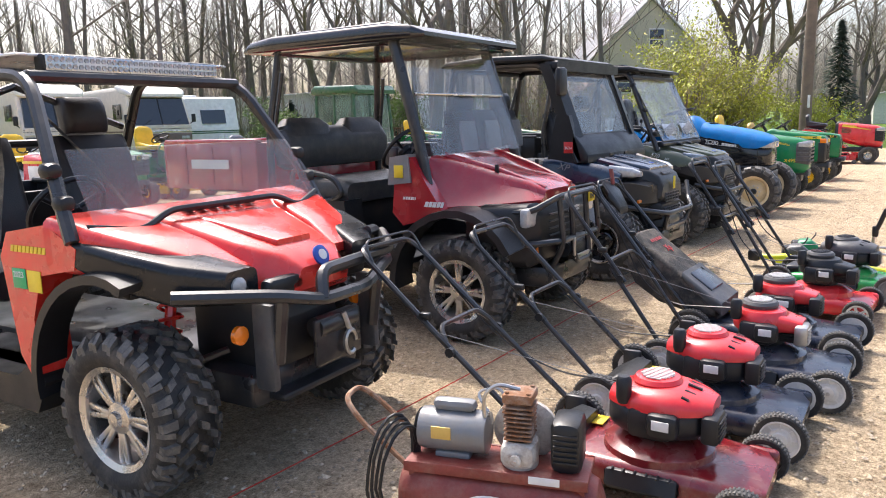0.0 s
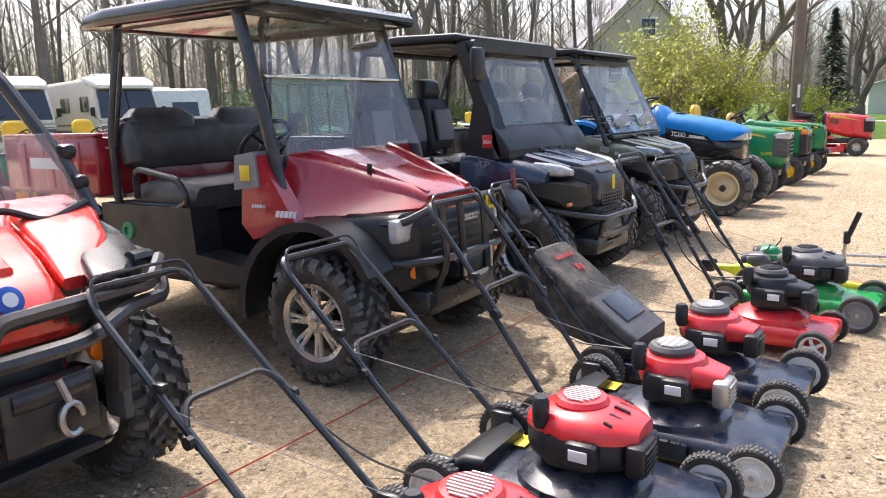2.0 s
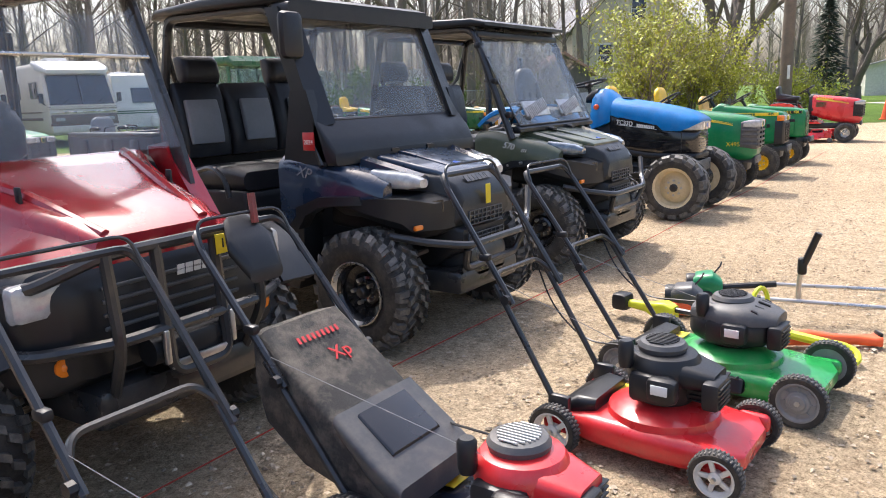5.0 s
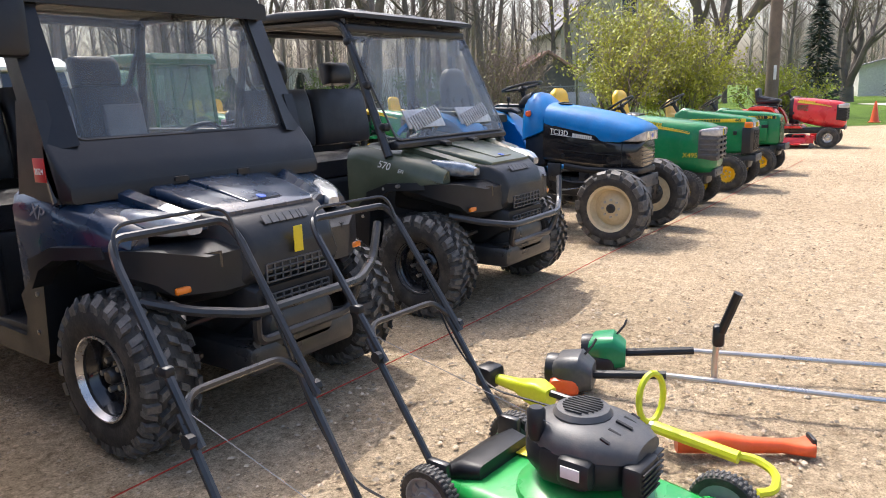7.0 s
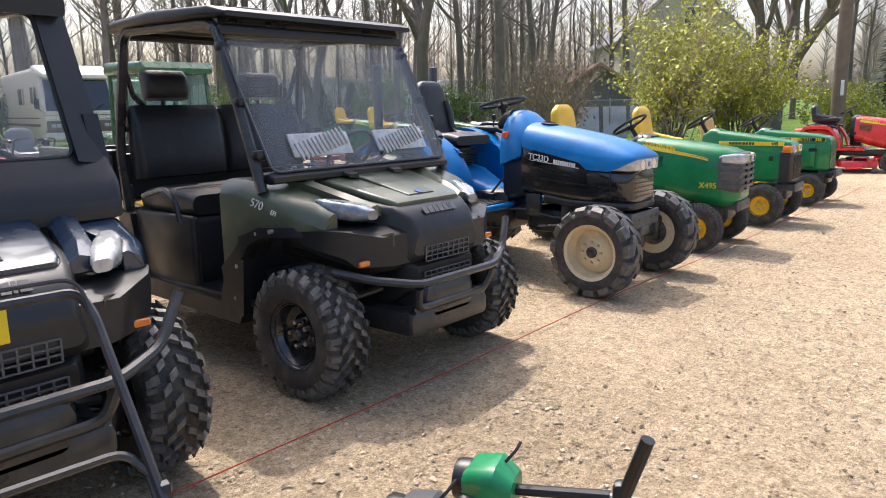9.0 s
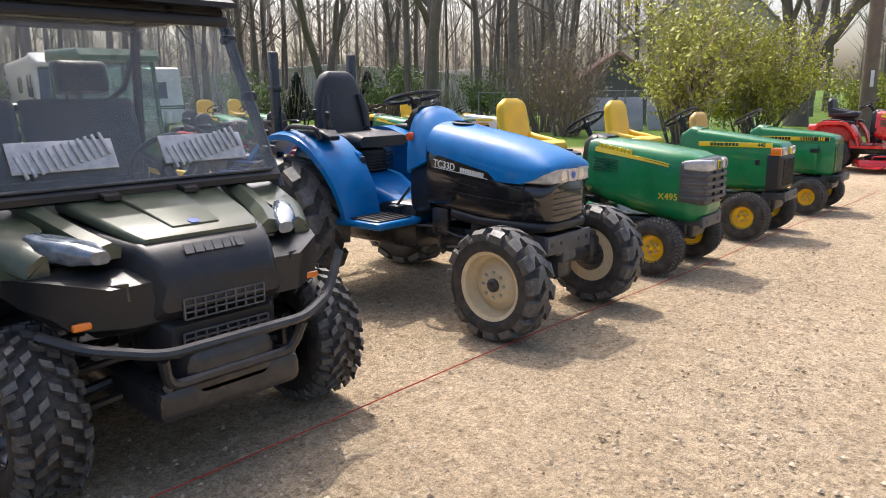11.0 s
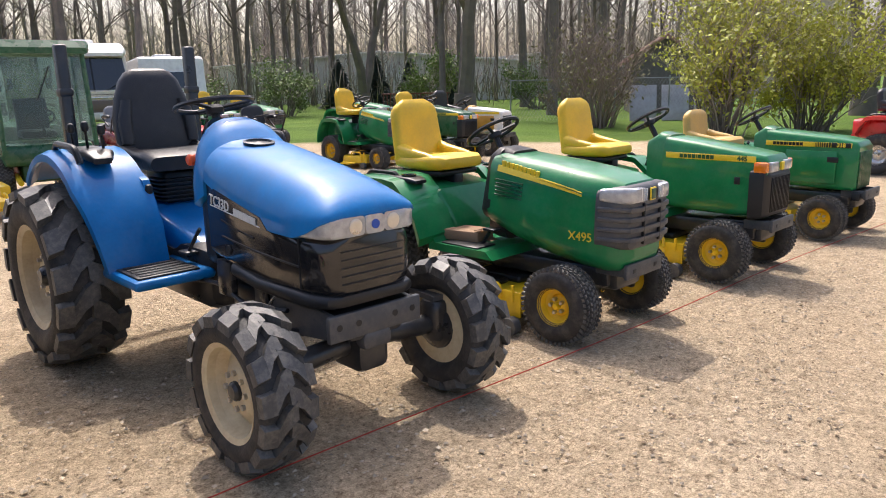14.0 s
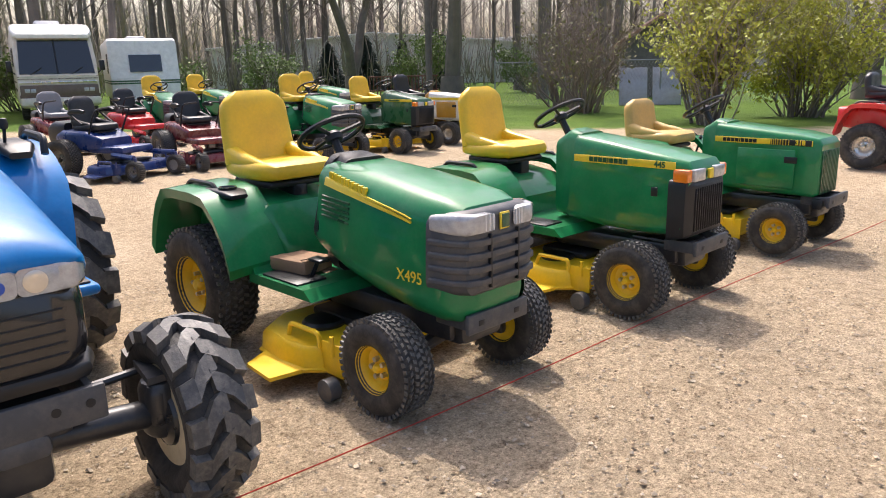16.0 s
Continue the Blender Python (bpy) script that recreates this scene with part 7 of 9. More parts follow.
def push_mower(M, label, deck, deck_dark, top_mat, engine, wheels, rim_mat, fr=0.1, rr=0.1, half=0.22, length=0.78, handle=(0.95, 1.0), spokes=0, bag=False, loop=False):
    """Front looks towards -y; origin under the front wheels' axle."""
    v = thing("push_mower", M, label, "lawn mower", "push mowers in a row")
    yc, L = length * 0.45, length
    for s in (-1, 1):
        mower_wheel(v, s * (half + 0.03), 0, fr, 0.05, rim_mat, s, spokes)
        mower_wheel(v, s * (half + 0.03), L, rr, 0.05, rim_mat, s, spokes)
    bm = B()
    loft(bm, [ring(-0.06, half * 1.3, 0.08, 0.13, 0.02), ring(-0.02, half * 1.85, 0.06, 0.15, 0.03), ring(0.14, half * 2.05, 0.055, 0.165, 0.04), ring(yc, half * 2.1, 0.055, 0.17, 0.04), ring(L - 0.14, half * 1.95, 0.055, 0.165, 0.04), ring(L - 0.02, half * 1.7, 0.06, 0.15, 0.03), ring(L + 0.04, half * 1.4, 0.07, 0.13, 0.02)])
    lathe(bm, [(half * 0.98, 0.15), (half * 0.95, 0.19), (half * 0.75, 0.215), (half * 0.5, 0.225), (0.01, 0.225)], (0, yc, 0), 28, "z")
    part("deck", bm, deck, v)
    for s in (-1, 1):
        for y in (0, L):
            bm = B()
            rbox(bm, (s * (half - 0.01), y, 0.115), (0.05, 0.12, 0.07), 0.02)
            part("wheel_bracket", bm, deck, v)
    if deck is not BRIGHT_RED:
        bm = B()
        rbox(bm, (-half - 0.02, yc, 0.12), (0.06, 0.26, 0.07), 0.02, top=0.03)
        for k in range(6):
            rbox(bm, (-half - 0.03, yc - 0.1 + 0.04 * k, 0.155), (0.03, 0.01, 0.008), 0.003)
        part("side_chute", bm, deck_dark, v)
    bm = B()
    loft(bm, [ring(L - 0.12, half * 1.3, 0.16, 0.21, 0.02), ring(L - 0.05, half * 1.5, 0.14, 0.215, 0.03), ring(L + 0.05, half * 1.5, 0.1, 0.15, 0.02)])
    part("rear_door", bm, deck_dark, v)
    # engine
    bm = B()
    lathe(bm, [(0.1, 0.22), (0.11, 0.24), (0.11, 0.3), (0.09, 0.31)], (0, yc, 0), 20, "z")
    rbox(bm, (0.02, yc - 0.12, 0.29), (0.13, 0.14, 0.1), 0.02)
    for k in range(5):
        rbox(bm, (0.02, yc - 0.16, 0.255 + 0.018 * k), (0.15, 0.1, 0.006), 0.002)
    rbox(bm, (-0.12, yc, 0.3), (0.07, 0.16, 0.11), 0.02)
    part("engine_block", bm, BLACK_DUSTY, v)
    if engine == "dome":
        bm = B()
        loft(bm, [dome(yc - 0.2 + 0.37 * k / 12, 0.06 + 0.25 * math.sin(math.pi * (0.06 + 0.88 * k / 12)) ** 0.6, 0.345, 0.357 + 0.07 * math.sin(math.pi * (0.1 + 0.8 * k / 12)) ** 0.7, 2.8, 14) for k in range(13)])
        part("engine_shroud", bm, top_mat, v)
        for q in range(5):
            bm = B()
            tube(bm, [(-0.1 + 0.05 * q, yc - 0.15 + 0.012 * abs(q - 2), 0.409 - 0.006 * abs(q - 2)), (-0.1 + 0.05 * q, yc - 0.1, 0.423 - 0.008 * abs(q - 2))], 0.006, 5)
            part("shroud_vent", bm, BLACK, v)
        bm = B()
        loft(bm, [ring(yc - 0.18, 0.14, 0.27, 0.35, 0.03, n=4), ring(yc - 0.15, 0.22, 0.25, 0.36, 0.04, n=4), ring(yc - 0.08, 0.29, 0.24, 0.364, 0.05, n=4), ring(yc, 0.31, 0.24, 0.366, 0.05, n=4), ring(yc + 0.09, 0.29, 0.245, 0.364, 0.05, n=4), ring(yc + 0.14, 0.22, 0.25, 0.36, 0.04, n=4), ring(yc + 0.17, 0.14, 0.26, 0.35, 0.03, n=4)])
        part("engine_skirt", bm, BLACK, v)
    else:
        bm = B()
        lathe(bm, [(0.13, 0.3), (0.135, 0.32), (0.135, 0.37), (0.115, 0.4), (0.08, 0.41)], (0, yc, 0), 24, "z")
        loft(bm, [ring(yc - 0.2, 0.14, 0.3, 0.36, 0.02), ring(yc - 0.1, 0.2, 0.3, 0.385, 0.03), ring(yc, 0.22, 0.3, 0.39, 0.03)])
        part("engine_shroud", bm, top_mat, v)
    bm = B()
    lathe(bm, [(0.085, 0.405), (0.09, 0.425), (0.08, 0.44), (0.05, 0.445), (0.002, 0.445)], (0.0, yc + 0.01, 0), 20, "z")
    sc = part("recoil_cover", bm, GREY_DK if engine != "dome" else top_mat, v)
    bm = B()
    for k in range(9):
        rbox(bm, (-0.06 + 0.015 * k, yc + 0.01, 0.447), (0.006, 0.12 - 0.004 * abs(k - 4) ** 2, 0.005), 0.001)
    part("vent_slot", bm, WHITE_WHEEL if top_mat in (RED, BRIGHT_RED) else BLACK, sc)
    bm = B()
    lathe(bm, [(0.022, 0.36), (0.028, 0.38), (0.028, 0.45), (0.02, 0.46), (0.002, 0.46)], (-0.12, yc + 0.1, 0), 14, "z")
    part("fuel_cap", bm, BLACK, v)
    bm = B()
    rbox(bm, (-0.05, yc - 0.2, 0.3), (0.13, 0.06, 0.1), 0.012)
    for k in range(5):
        rbox(bm, (-0.05, yc - 0.233, 0.265 + 0.017 * k), (0.11, 0.006, 0.007), 0.001)
    part("muffler", bm, CHROME if engine == "briggs" else BLACK, v)
    bm = B()
    rbox(bm, (-0.15, yc - 0.05, 0.31), (0.06, 0.11, 0.09), 0.02)
    part("air_filter", bm, BLACK, v)
    bm = B()
    rbox(bm, (-0.187, yc - 0.05, 0.32), (0.004, 0.06, 0.035), 0.001)
    part("label_sticker", bm, DECAL_WHITE, v)
    bm = B()
    rbox(bm, (half * 0.5, L - 0.14, 0.174), (0.09, 0.05, 0.004), 0.001)
    part("warning_sticker", bm, DECAL_YEL, v)
    # handle
    hy, hz = handle
    hw = half * 0.92
    y0, z0 = L + 0.0, 0.17
    my, mz = L + (hy) * 0.52, z0 + (hz - z0) * 0.52
    bm = B()
    for s in (-1, 1):
        tube(bm, [(s * hw, y0 - 0.02, z0 - 0.04), (s * hw, y0 + 0.02, z0 + 0.02), (s * hw, my, mz)], 0.0125, 7, 0.02)
        rbox(bm, (s * hw, y0, z0 - 0.01), (0.03, 0.09, 0.13), 0.01)
    tube(bm, [(-hw, my - 0.03, mz - 0.02), (-hw + 0.04, my + 0.02, mz + 0.035), (hw - 0.04, my + 0.02, mz + 0.035), (hw, my - 0.03, mz - 0.02)], 0.011, 7, 0.04)
    part("lower_handle", bm, STEEL_BLACK, v)
    bm = B()
    tube(bm, [(-hw, my - 0.08, mz - 0.07), (-hw, L + hy * 0.92, hz - 0.05), (-hw + 0.02, L + hy, hz), (hw - 0.02, L + hy, hz), (hw, L + hy * 0.92, hz - 0.05), (hw, my - 0.08, mz - 0.07)], 0.0125, 7, 0.06)
    part("upper_handle", bm, STEEL_BLACK, v)
    bm = B()
    tube(bm, [(-hw, L + hy * 0.86, hz - 0.12), (-hw + 0.01, L + hy * 0.97, hz + 0.04), (hw - 0.02, L + hy * 0.97, hz + 0.04), (hw, L + hy * 0.86, hz - 0.12)], 0.006, 6, 0.05)
    part("brake_bail", bm, STEEL_BLACK, v)
    for s in (-1, 1):
        bm = B()
        lathe(bm, [(0.02, 0.0), (0.02, 0.02), (0.008, 0.03)], (s * hw + (0.0 if s > 0 else -0.03), my - 0.06, mz - 0.05), 8)
        part("handle_knob", bm, BLACK, v)
    bm = B()
    rbox(bm, (-hw, L + hy * 0.6, z0 + (hz - z0) * 0.64), (0.03, 0.05, 0.03), 0.008)
    part("rope_guide", bm, BLACK, v)
    bm = B()
    tube(bm, [(-hw * 0.6, yc + 0.05, 0.42), (-hw, L + hy * 0.55, z0 + (hz - z0) * 0.55)], 0.0014, 4)
    part("starter_rope", bm, GREY_PL, v)
    bm = B()
    sag = [(hw, L + hy * 0.8, hz - 0.14), (hw + 0.05, L + hy * 0.5, 0.42), (hw + 0.02, L + 0.1, 0.3), (0.1, yc + 0.1, 0.36)]
    tube(bm, fillet(sag, 0.25, 8), 0.004, 5)
    part("control_cable", bm, BLACK, v)
    if bag:
        bm = B()
        Mb = pose(0, L + 0.34, 0.46, 0, 0, 0)
        loft(bm, [ring(L - 0.12, half * 1.7, 0.18, 0.28, 0.03), ring(L + 0.05, half * 1.75, 0.2, 0.4, 0.03), ring(L + 0.22, half * 1.75, 0.24, 0.53, 0.03), ring(L + 0.38, half * 1.7, 0.34, 0.65, 0.03), ring(L + 0.43, half * 1.55, 0.42, 0.64, 0.04)])
        bg = part("grass_bag", bm, FABRIC, v)
        bm = B()
        loft(bm, [ring(L - 0.16, half * 1.8, 0.2, 0.28, 0.02), ring(L - 0.06, half * 1.85, 0.27, 0.345, 0.02), ring(L + 0.08, half * 1.8, 0.4, 0.445, 0.02)])
        bt = part("bag_frame", bm, GREY_DK, v)
        bm = B()
        loft(bm, [ring(L - 0.08, half * 1.1, 0.31, 0.342, 0.01), ring(L + 0.05, half * 1.1, 0.41, 0.432, 0.01)])
        part("bag_window", bm, BLACK_GLOSS, bt)
        R = at(0, L + 0.31, 0.605, pose(0, 0, 0, 37, 0, 0))
        bars("bag_lettering", [0.011] * 9, 0.024, R, DECAL_RED, bg, 0.01, 0.0012, slant=0.15)
        text("bag_letters", "Xp", 0.07, at(0.03, L + 0.24, 0.552, pose(0, 0, 0, 37, 0, 0)), DECAL_RED, bg)
        bm = B()
        loft(bm, [ring(L + hy * 0.8, 0.14, hz - 0.18, hz - 0.13, 0.02), ring(L + hy * 0.9, 0.2, hz - 0.1, hz - 0.03, 0.03), ring(L + hy * 1.0, 0.12, hz - 0.03, hz + 0.03, 0.03)])
        part("handle_console", bm, BLACK, v)
        bm = B()
        tube(bm, [(0.05, L + hy * 0.95, hz), (0.06, L + hy * 0.98, hz + 0.1)], 0.014, 7)
        part("drive_lever", bm, OLD_RED, v)
    return v


push_mower(pose(3.03, -1.68, 0, 0, 0, 4), "dark red deck push mower with red dome engine cover", WINE, BLACK, BRIGHT_RED, "dome", 0.1, WHITE_WHEEL, 0.09, 0.11, 0.21, 0.74, (0.83, 0.85), 5)
push_mower(pose(3.71, -1.67, 0, 0, 0, 3), "black push mower with red engine cover and white wheels", DECK_NAVY, BLACK, BRIGHT_RED, "dome", 0.1, WHITE_WHEEL, 0.105, 0.12, 0.23, 0.76, (0.7, 0.83), 0)
push_mower(pose(4.37, -1.75, 0, 0, 0, 2), "black and red push mower with silver muffler guard", DECK_NAVY, BLACK, BRIGHT_RED, "briggs", 0.1, WHITE_WHEEL, 0.1, 0.12, 0.23, 0.78, (0.58, 0.96), 0)
push_mower(pose(5.0, -1.72, 0, 0, 0, 0), "self-propelled mower with red engine and black rear grass bag", DECK_NAVY, GREY_DK, BRIGHT_RED, "honda", 0.1, WHITE_WHEEL, 0.11, 0.12, 0.21, 0.8, (0.66, 0.94), 0, True)
push_mower(pose(5.93, -1.7, 0, 0, 0, -2), "bright red push mower with black engine and grey wheels", BRIGHT_RED, BLACK, BLACK, "black", 0.1, WHITE_WHEEL, 0.09, 0.1, 0.21, 0.6, (0.54, 1.03), 5)
push_mower(pose(6.66, -1.83, 0, 0, 0, -4), "bright green push mower with charcoal engine cover", LIME, BLACK, GREY_DK, "dome", 0.1, GREY_PL, 0.11, 0.11, 0.22, 0.76, (0.56, 0.96), 0)


def compressor(M):
    v = thing("air_compressor", M, "old red tank air compressor with grey motor and rusty pump", "air compressor")
    bm = B()
    lathe(bm, [(0.05, -0.46), (0.13, -0.43), (0.165, -0.36), (0.17, -0.3), (0.17, 0.3), (0.165, 0.36), (0.13, 0.43), (0.05, 0.46)], (0, 0, 0.3), 28)
    part("tank", bm, OLD_RED, v)
    bm = B()
    rbox(bm, (0, 0, 0.475), (0.8, 0.26, 0.02), 0.006)
    for s in (-1, 1):
        rbox(bm, (s * 0.37, 0, 0.44), (0.03, 0.22, 0.07), 0.006)
        rbox(bm, (0, s * 0.125, 0.465), (0.8, 0.012, 0.05), 0.004)
    part("saddle_plate", bm, OLD_RED, v)
    for s in (-1, 1):
        mower_wheel(v, 0.34, s * 0.2, 0.11, 0.05, GREY_PL, 1, 0)
    bm = B()
    rbox(bm, (-0.34, 0, 0.08), (0.05, 0.3, 0.16), 0.01)
    part("foot", bm, OLD_RED, v)
    bm = B()
    lathe(bm, [(0.03, -0.16), (0.095, -0.155), (0.1, -0.13), (0.1, 0.12), (0.095, 0.15), (0.03, 0.155)], (-0.2, 0.02, 0.6), 24, M=None)
    rbox(bm, (-0.2, 0.02, 0.725), (0.2, 0.07, 0.06), 0.03)
    rbox(bm, (-0.2, 0.02, 0.5), (0.16, 0.14, 0.03), 0.008)
    mo = part("motor", bm, MOTOR_GREY, v)
    bm = B()
    for k in range(5):
        pts = [Vector((-0.368, 0.02 + (0.02 + 0.016 * k) * math.cos(a), 0.6 + (0.02 + 0.016 * k) * math.sin(a))) for a in [2 * math.pi * i / 16 for i in range(17)]]
        tube(bm, pts, 0.004, 4)
    part("fan_guard", bm, BLACK, mo)
    bm = B()
    rbox(bm, (-0.24, -0.082, 0.62), (0.09, 0.004, 0.06), 0.002)
    part("rating_plate", bm, BRASS, mo)
    bm = B()
    lathe(bm, [(0.075, 0.485), (0.08, 0.5), (0.075, 0.6), (0.06, 0.61)], (0.1, -0.02, 0), 20, "z")
    rbox(bm, (0.1, -0.02, 0.55), (0.15, 0.17, 0.12), 0.03)
    lathe(bm, [(0.025, -0.115), (0.025, -0.1), (0.002, -0.12)], (0.1, -0.02, 0.55), 12, "y")
    part("crankcase", bm, FLAKING, v)
    bm = B()
    for k in range(8):
        rbox(bm, (0.1, -0.02, 0.625 + 0.021 * k), (0.12 if k < 6 else 0.13, 0.13, 0.009), 0.003)
    lathe(bm, [(0.045, 0.61), (0.045, 0.8)], (0.1, -0.02, 0), 16, "z")
    rbox(bm, (0.1, -0.02, 0.815), (0.13, 0.14, 0.045), 0.01)
    for s in (-1, 1):
        for q in (-1, 1):
            lathe(bm, [(0.01, 0.83), (0.01, 0.845), (0.002, 0.847)], (0.1 + s * 0.045, -0.02 + q * 0.05, 0), 6, "z")
    part("cylinder", bm, RUST, v)
    bm = B()
    lathe(bm, [(0.13, 0.0), (0.145, 0.01), (0.145, 0.035), (0.13, 0.045), (0.06, 0.03), (0.002, 0.03)], (0.1, 0.08, 0.6), 28, "y")
    part("flywheel", bm, FLAKING, v)
    bm = B()
    tube(bm, [(-0.4, -0.1, 0.46), (-0.62, -0.1, 0.66), (-0.7, -0.06, 0.74), (-0.7, 0.1, 0.74), (-0.62, 0.14, 0.66), (-0.4, 0.14, 0.46)], 0.013, 8, 0.08)
    part("pull_handle", bm, RUST, v)
    rnd = random.Random(5)
    for k in range(4):
        bm = B()
        cx, cz = -0.42 - 0.015 * k, 0.5
        pts = [Vector((cx + (0.1 + 0.012 * k) * math.cos(a) * 0.5 + 0.03 * math.sin(a), -0.12 + 0.1 * math.cos(a) + rnd.uniform(-0.01, 0.01), cz - 0.05 + (0.2 + 0.02 * k) * math.sin(a))) for a in [2 * math.pi * i / 20 for i in range(21)]]
        tube(bm, pts, 0.008, 6)
        part("power_cord", bm, BLACK, v)
    bm = B()
    tube(bm, fillet([(0.1, -0.02, 0.84), (0.0, -0.02, 0.86), (-0.06, -0.02, 0.8), (-0.06, 0.0, 0.5)], 0.06), 0.009, 6)
    tube(bm, fillet([(-0.05, 0.02, 0.7), (-0.12, 0.06, 0.78), (0.0, 0.1, 0.8), (0.02, 0.04, 0.68)], 0.06), 0.007, 6)
    part("air_pipe", bm, CHROME, v)
    bm = B()
    plate(bm, [(0.12 * math.cos(a), 0.055 * math.sin(a)) for a in [2 * math.pi * i / 24 for i in range(24)]], 0, 0.004, "xy")
    lg = part("tank_decal", bm, DECAL_WHITE, v, M=at(0.0, -0.168, 0.33, pose(0, 0, 0, 80, 0, 0)))
    bars("tank_lettering", [0.03, 0.035, 0.012, 0.02, 0.028], 0.05, at(0.0, -0.1725, 0.333, pose(0, 0, 0, 80, 0, 0)), BLACK, v)
    bm = B()
    rbox(bm, (0.22, -0.133, 0.47), (0.13, 0.004, 0.035), 0.001)
    part("warning_label", bm, DECAL_WHITE, v)
    bm = B()
    rbox(bm, (0.3, 0.02, 0.6), (0.13, 0.2, 0.24), 0.03)
    for k in range(6):
        rbox(bm, (0.3, -0.085, 0.54 + 0.025 * k), (0.1, 0.008, 0.01), 0.002)
    part("belt_cover", bm, BLACK, v)
    return v


compressor(pose(2.3, -1.08, 0, 0, 0, -72) @ Matrix.Diagonal((0.72, 0.72, 0.68, 1)))


def string_trimmer(M, label, head_mat, shaft_mat, length=1.5, two_tone=None, tank_mat=None):
    """Engine end at the origin, shaft along +x, lying on the ground."""
    v = thing("string_trimmer", M, label, "garden tool", "hand tools on the gravel")
    bm = B()
    loft(bm, [ring(-0.1, 0.16, 0.03, 0.14, 0.04), ring(-0.04, 0.2, 0.02, 0.19, 0.05), ring(0.05, 0.18, 0.02, 0.18, 0.05), ring(0.1, 0.12, 0.04, 0.14, 0.04)], pose(0, 0, 0, 0, 0, 90))
    part("engine_housing", bm, head_mat, v)
    bm = B()
    rbox(bm, (0.0, 0.09, 0.05), (0.14, 0.08, 0.08), 0.025)
    part("fuel_tank", bm, tank_mat or WHITE_WHEEL, v)
    bm = B()
    rbox(bm, (-0.02, -0.08, 0.05), (0.14, 0.06, 0.08), 0.025)
    part("muffler_cover", bm, tank_mat or BLACK, v)
    bm = B()
    lathe(bm, [(0.07, -0.115), (0.075, -0.1), (0.075, -0.06), (0.05, -0.05)], (0, 0, 0.1), 18)
    tube(bm, [(0.05, 0.02, 0.17), (0.09, 0.03, 0.22), (0.1, 0.06, 0.24)], 0.006, 5)
    part("recoil_starter", bm, BLACK, v)
    bm = B()
    tube(bm, [(0.1, 0, 0.09), (0.42, 0, 0.12)], 0.02, 9)
    part("throttle_grip", bm, BLACK, v)
    bm = B()
    tube(bm, [(0.4, 0, 0.12), (length, 0, 0.09)], 0.0125, 9)
    part("shaft", bm, shaft_mat, v)
    if two_tone:
        bm = B()
        tube(bm, [(length - 0.42, 0, 0.096), (length + 0.02, 0, 0.09)], 0.0145, 9)
        part("shaft_sleeve", bm, two_tone, v)
    bm = B()
    rbox(bm, (length, 0, 0.08), (0.09, 0.08, 0.07), 0.02)
    lathe(bm, [(0.05, 0.0), (0.055, 0.02), (0.05, 0.05), (0.02, 0.06)], (length + 0.05, 0, 0.0), 16, "z")
    part("cutting_head", bm, BLACK, v)
    bm = B()
    rows = [[Vector((length - 0.05 + 0.1 * math.cos(a) * r_, 0.16 * math.sin(a) * r_, 0.1 - 0.05 * r_)) for a in [math.pi * (0.6 + 0.8 * i / 8) for i in range(9)]] for r_ in (0.2, 0.7, 1.0)]
    loft(bm, rows, cap=False, close=False)
    part("guard", bm, BLACK, v)
    return v


string_trimmer(pose(8.07, -0.97, 0, 0, 0, -70), "emerald green petrol string trimmer lying on gravel", TRIM_GREEN, CHROME, 1.7)
t2 = string_trimmer(pose(7.73, -0.95, 0, 0, 0, -75), "grey and orange petrol string trimmer with silver shaft", GREY_DK, CHROME, 1.75, DECAL_YEL, ORANGE)
bm = B()
tube(bm, fillet([(0.62, 0.02, 0.12), (0.62, 0.02, 0.26), (0.66, 0.0, 0.4)], 0.05), 0.014, 8)
part("side_grip_arm", bm, CHROME, t2)
bm = B()
tube(bm, [(0.64, 0.0, 0.34), (0.7, -0.02, 0.52)], 0.02, 9)
rbox(bm, (0.63, 0.01, 0.32), (0.05, 0.05, 0.1), 0.015)
part("side_grip", bm, BLACK, t2)


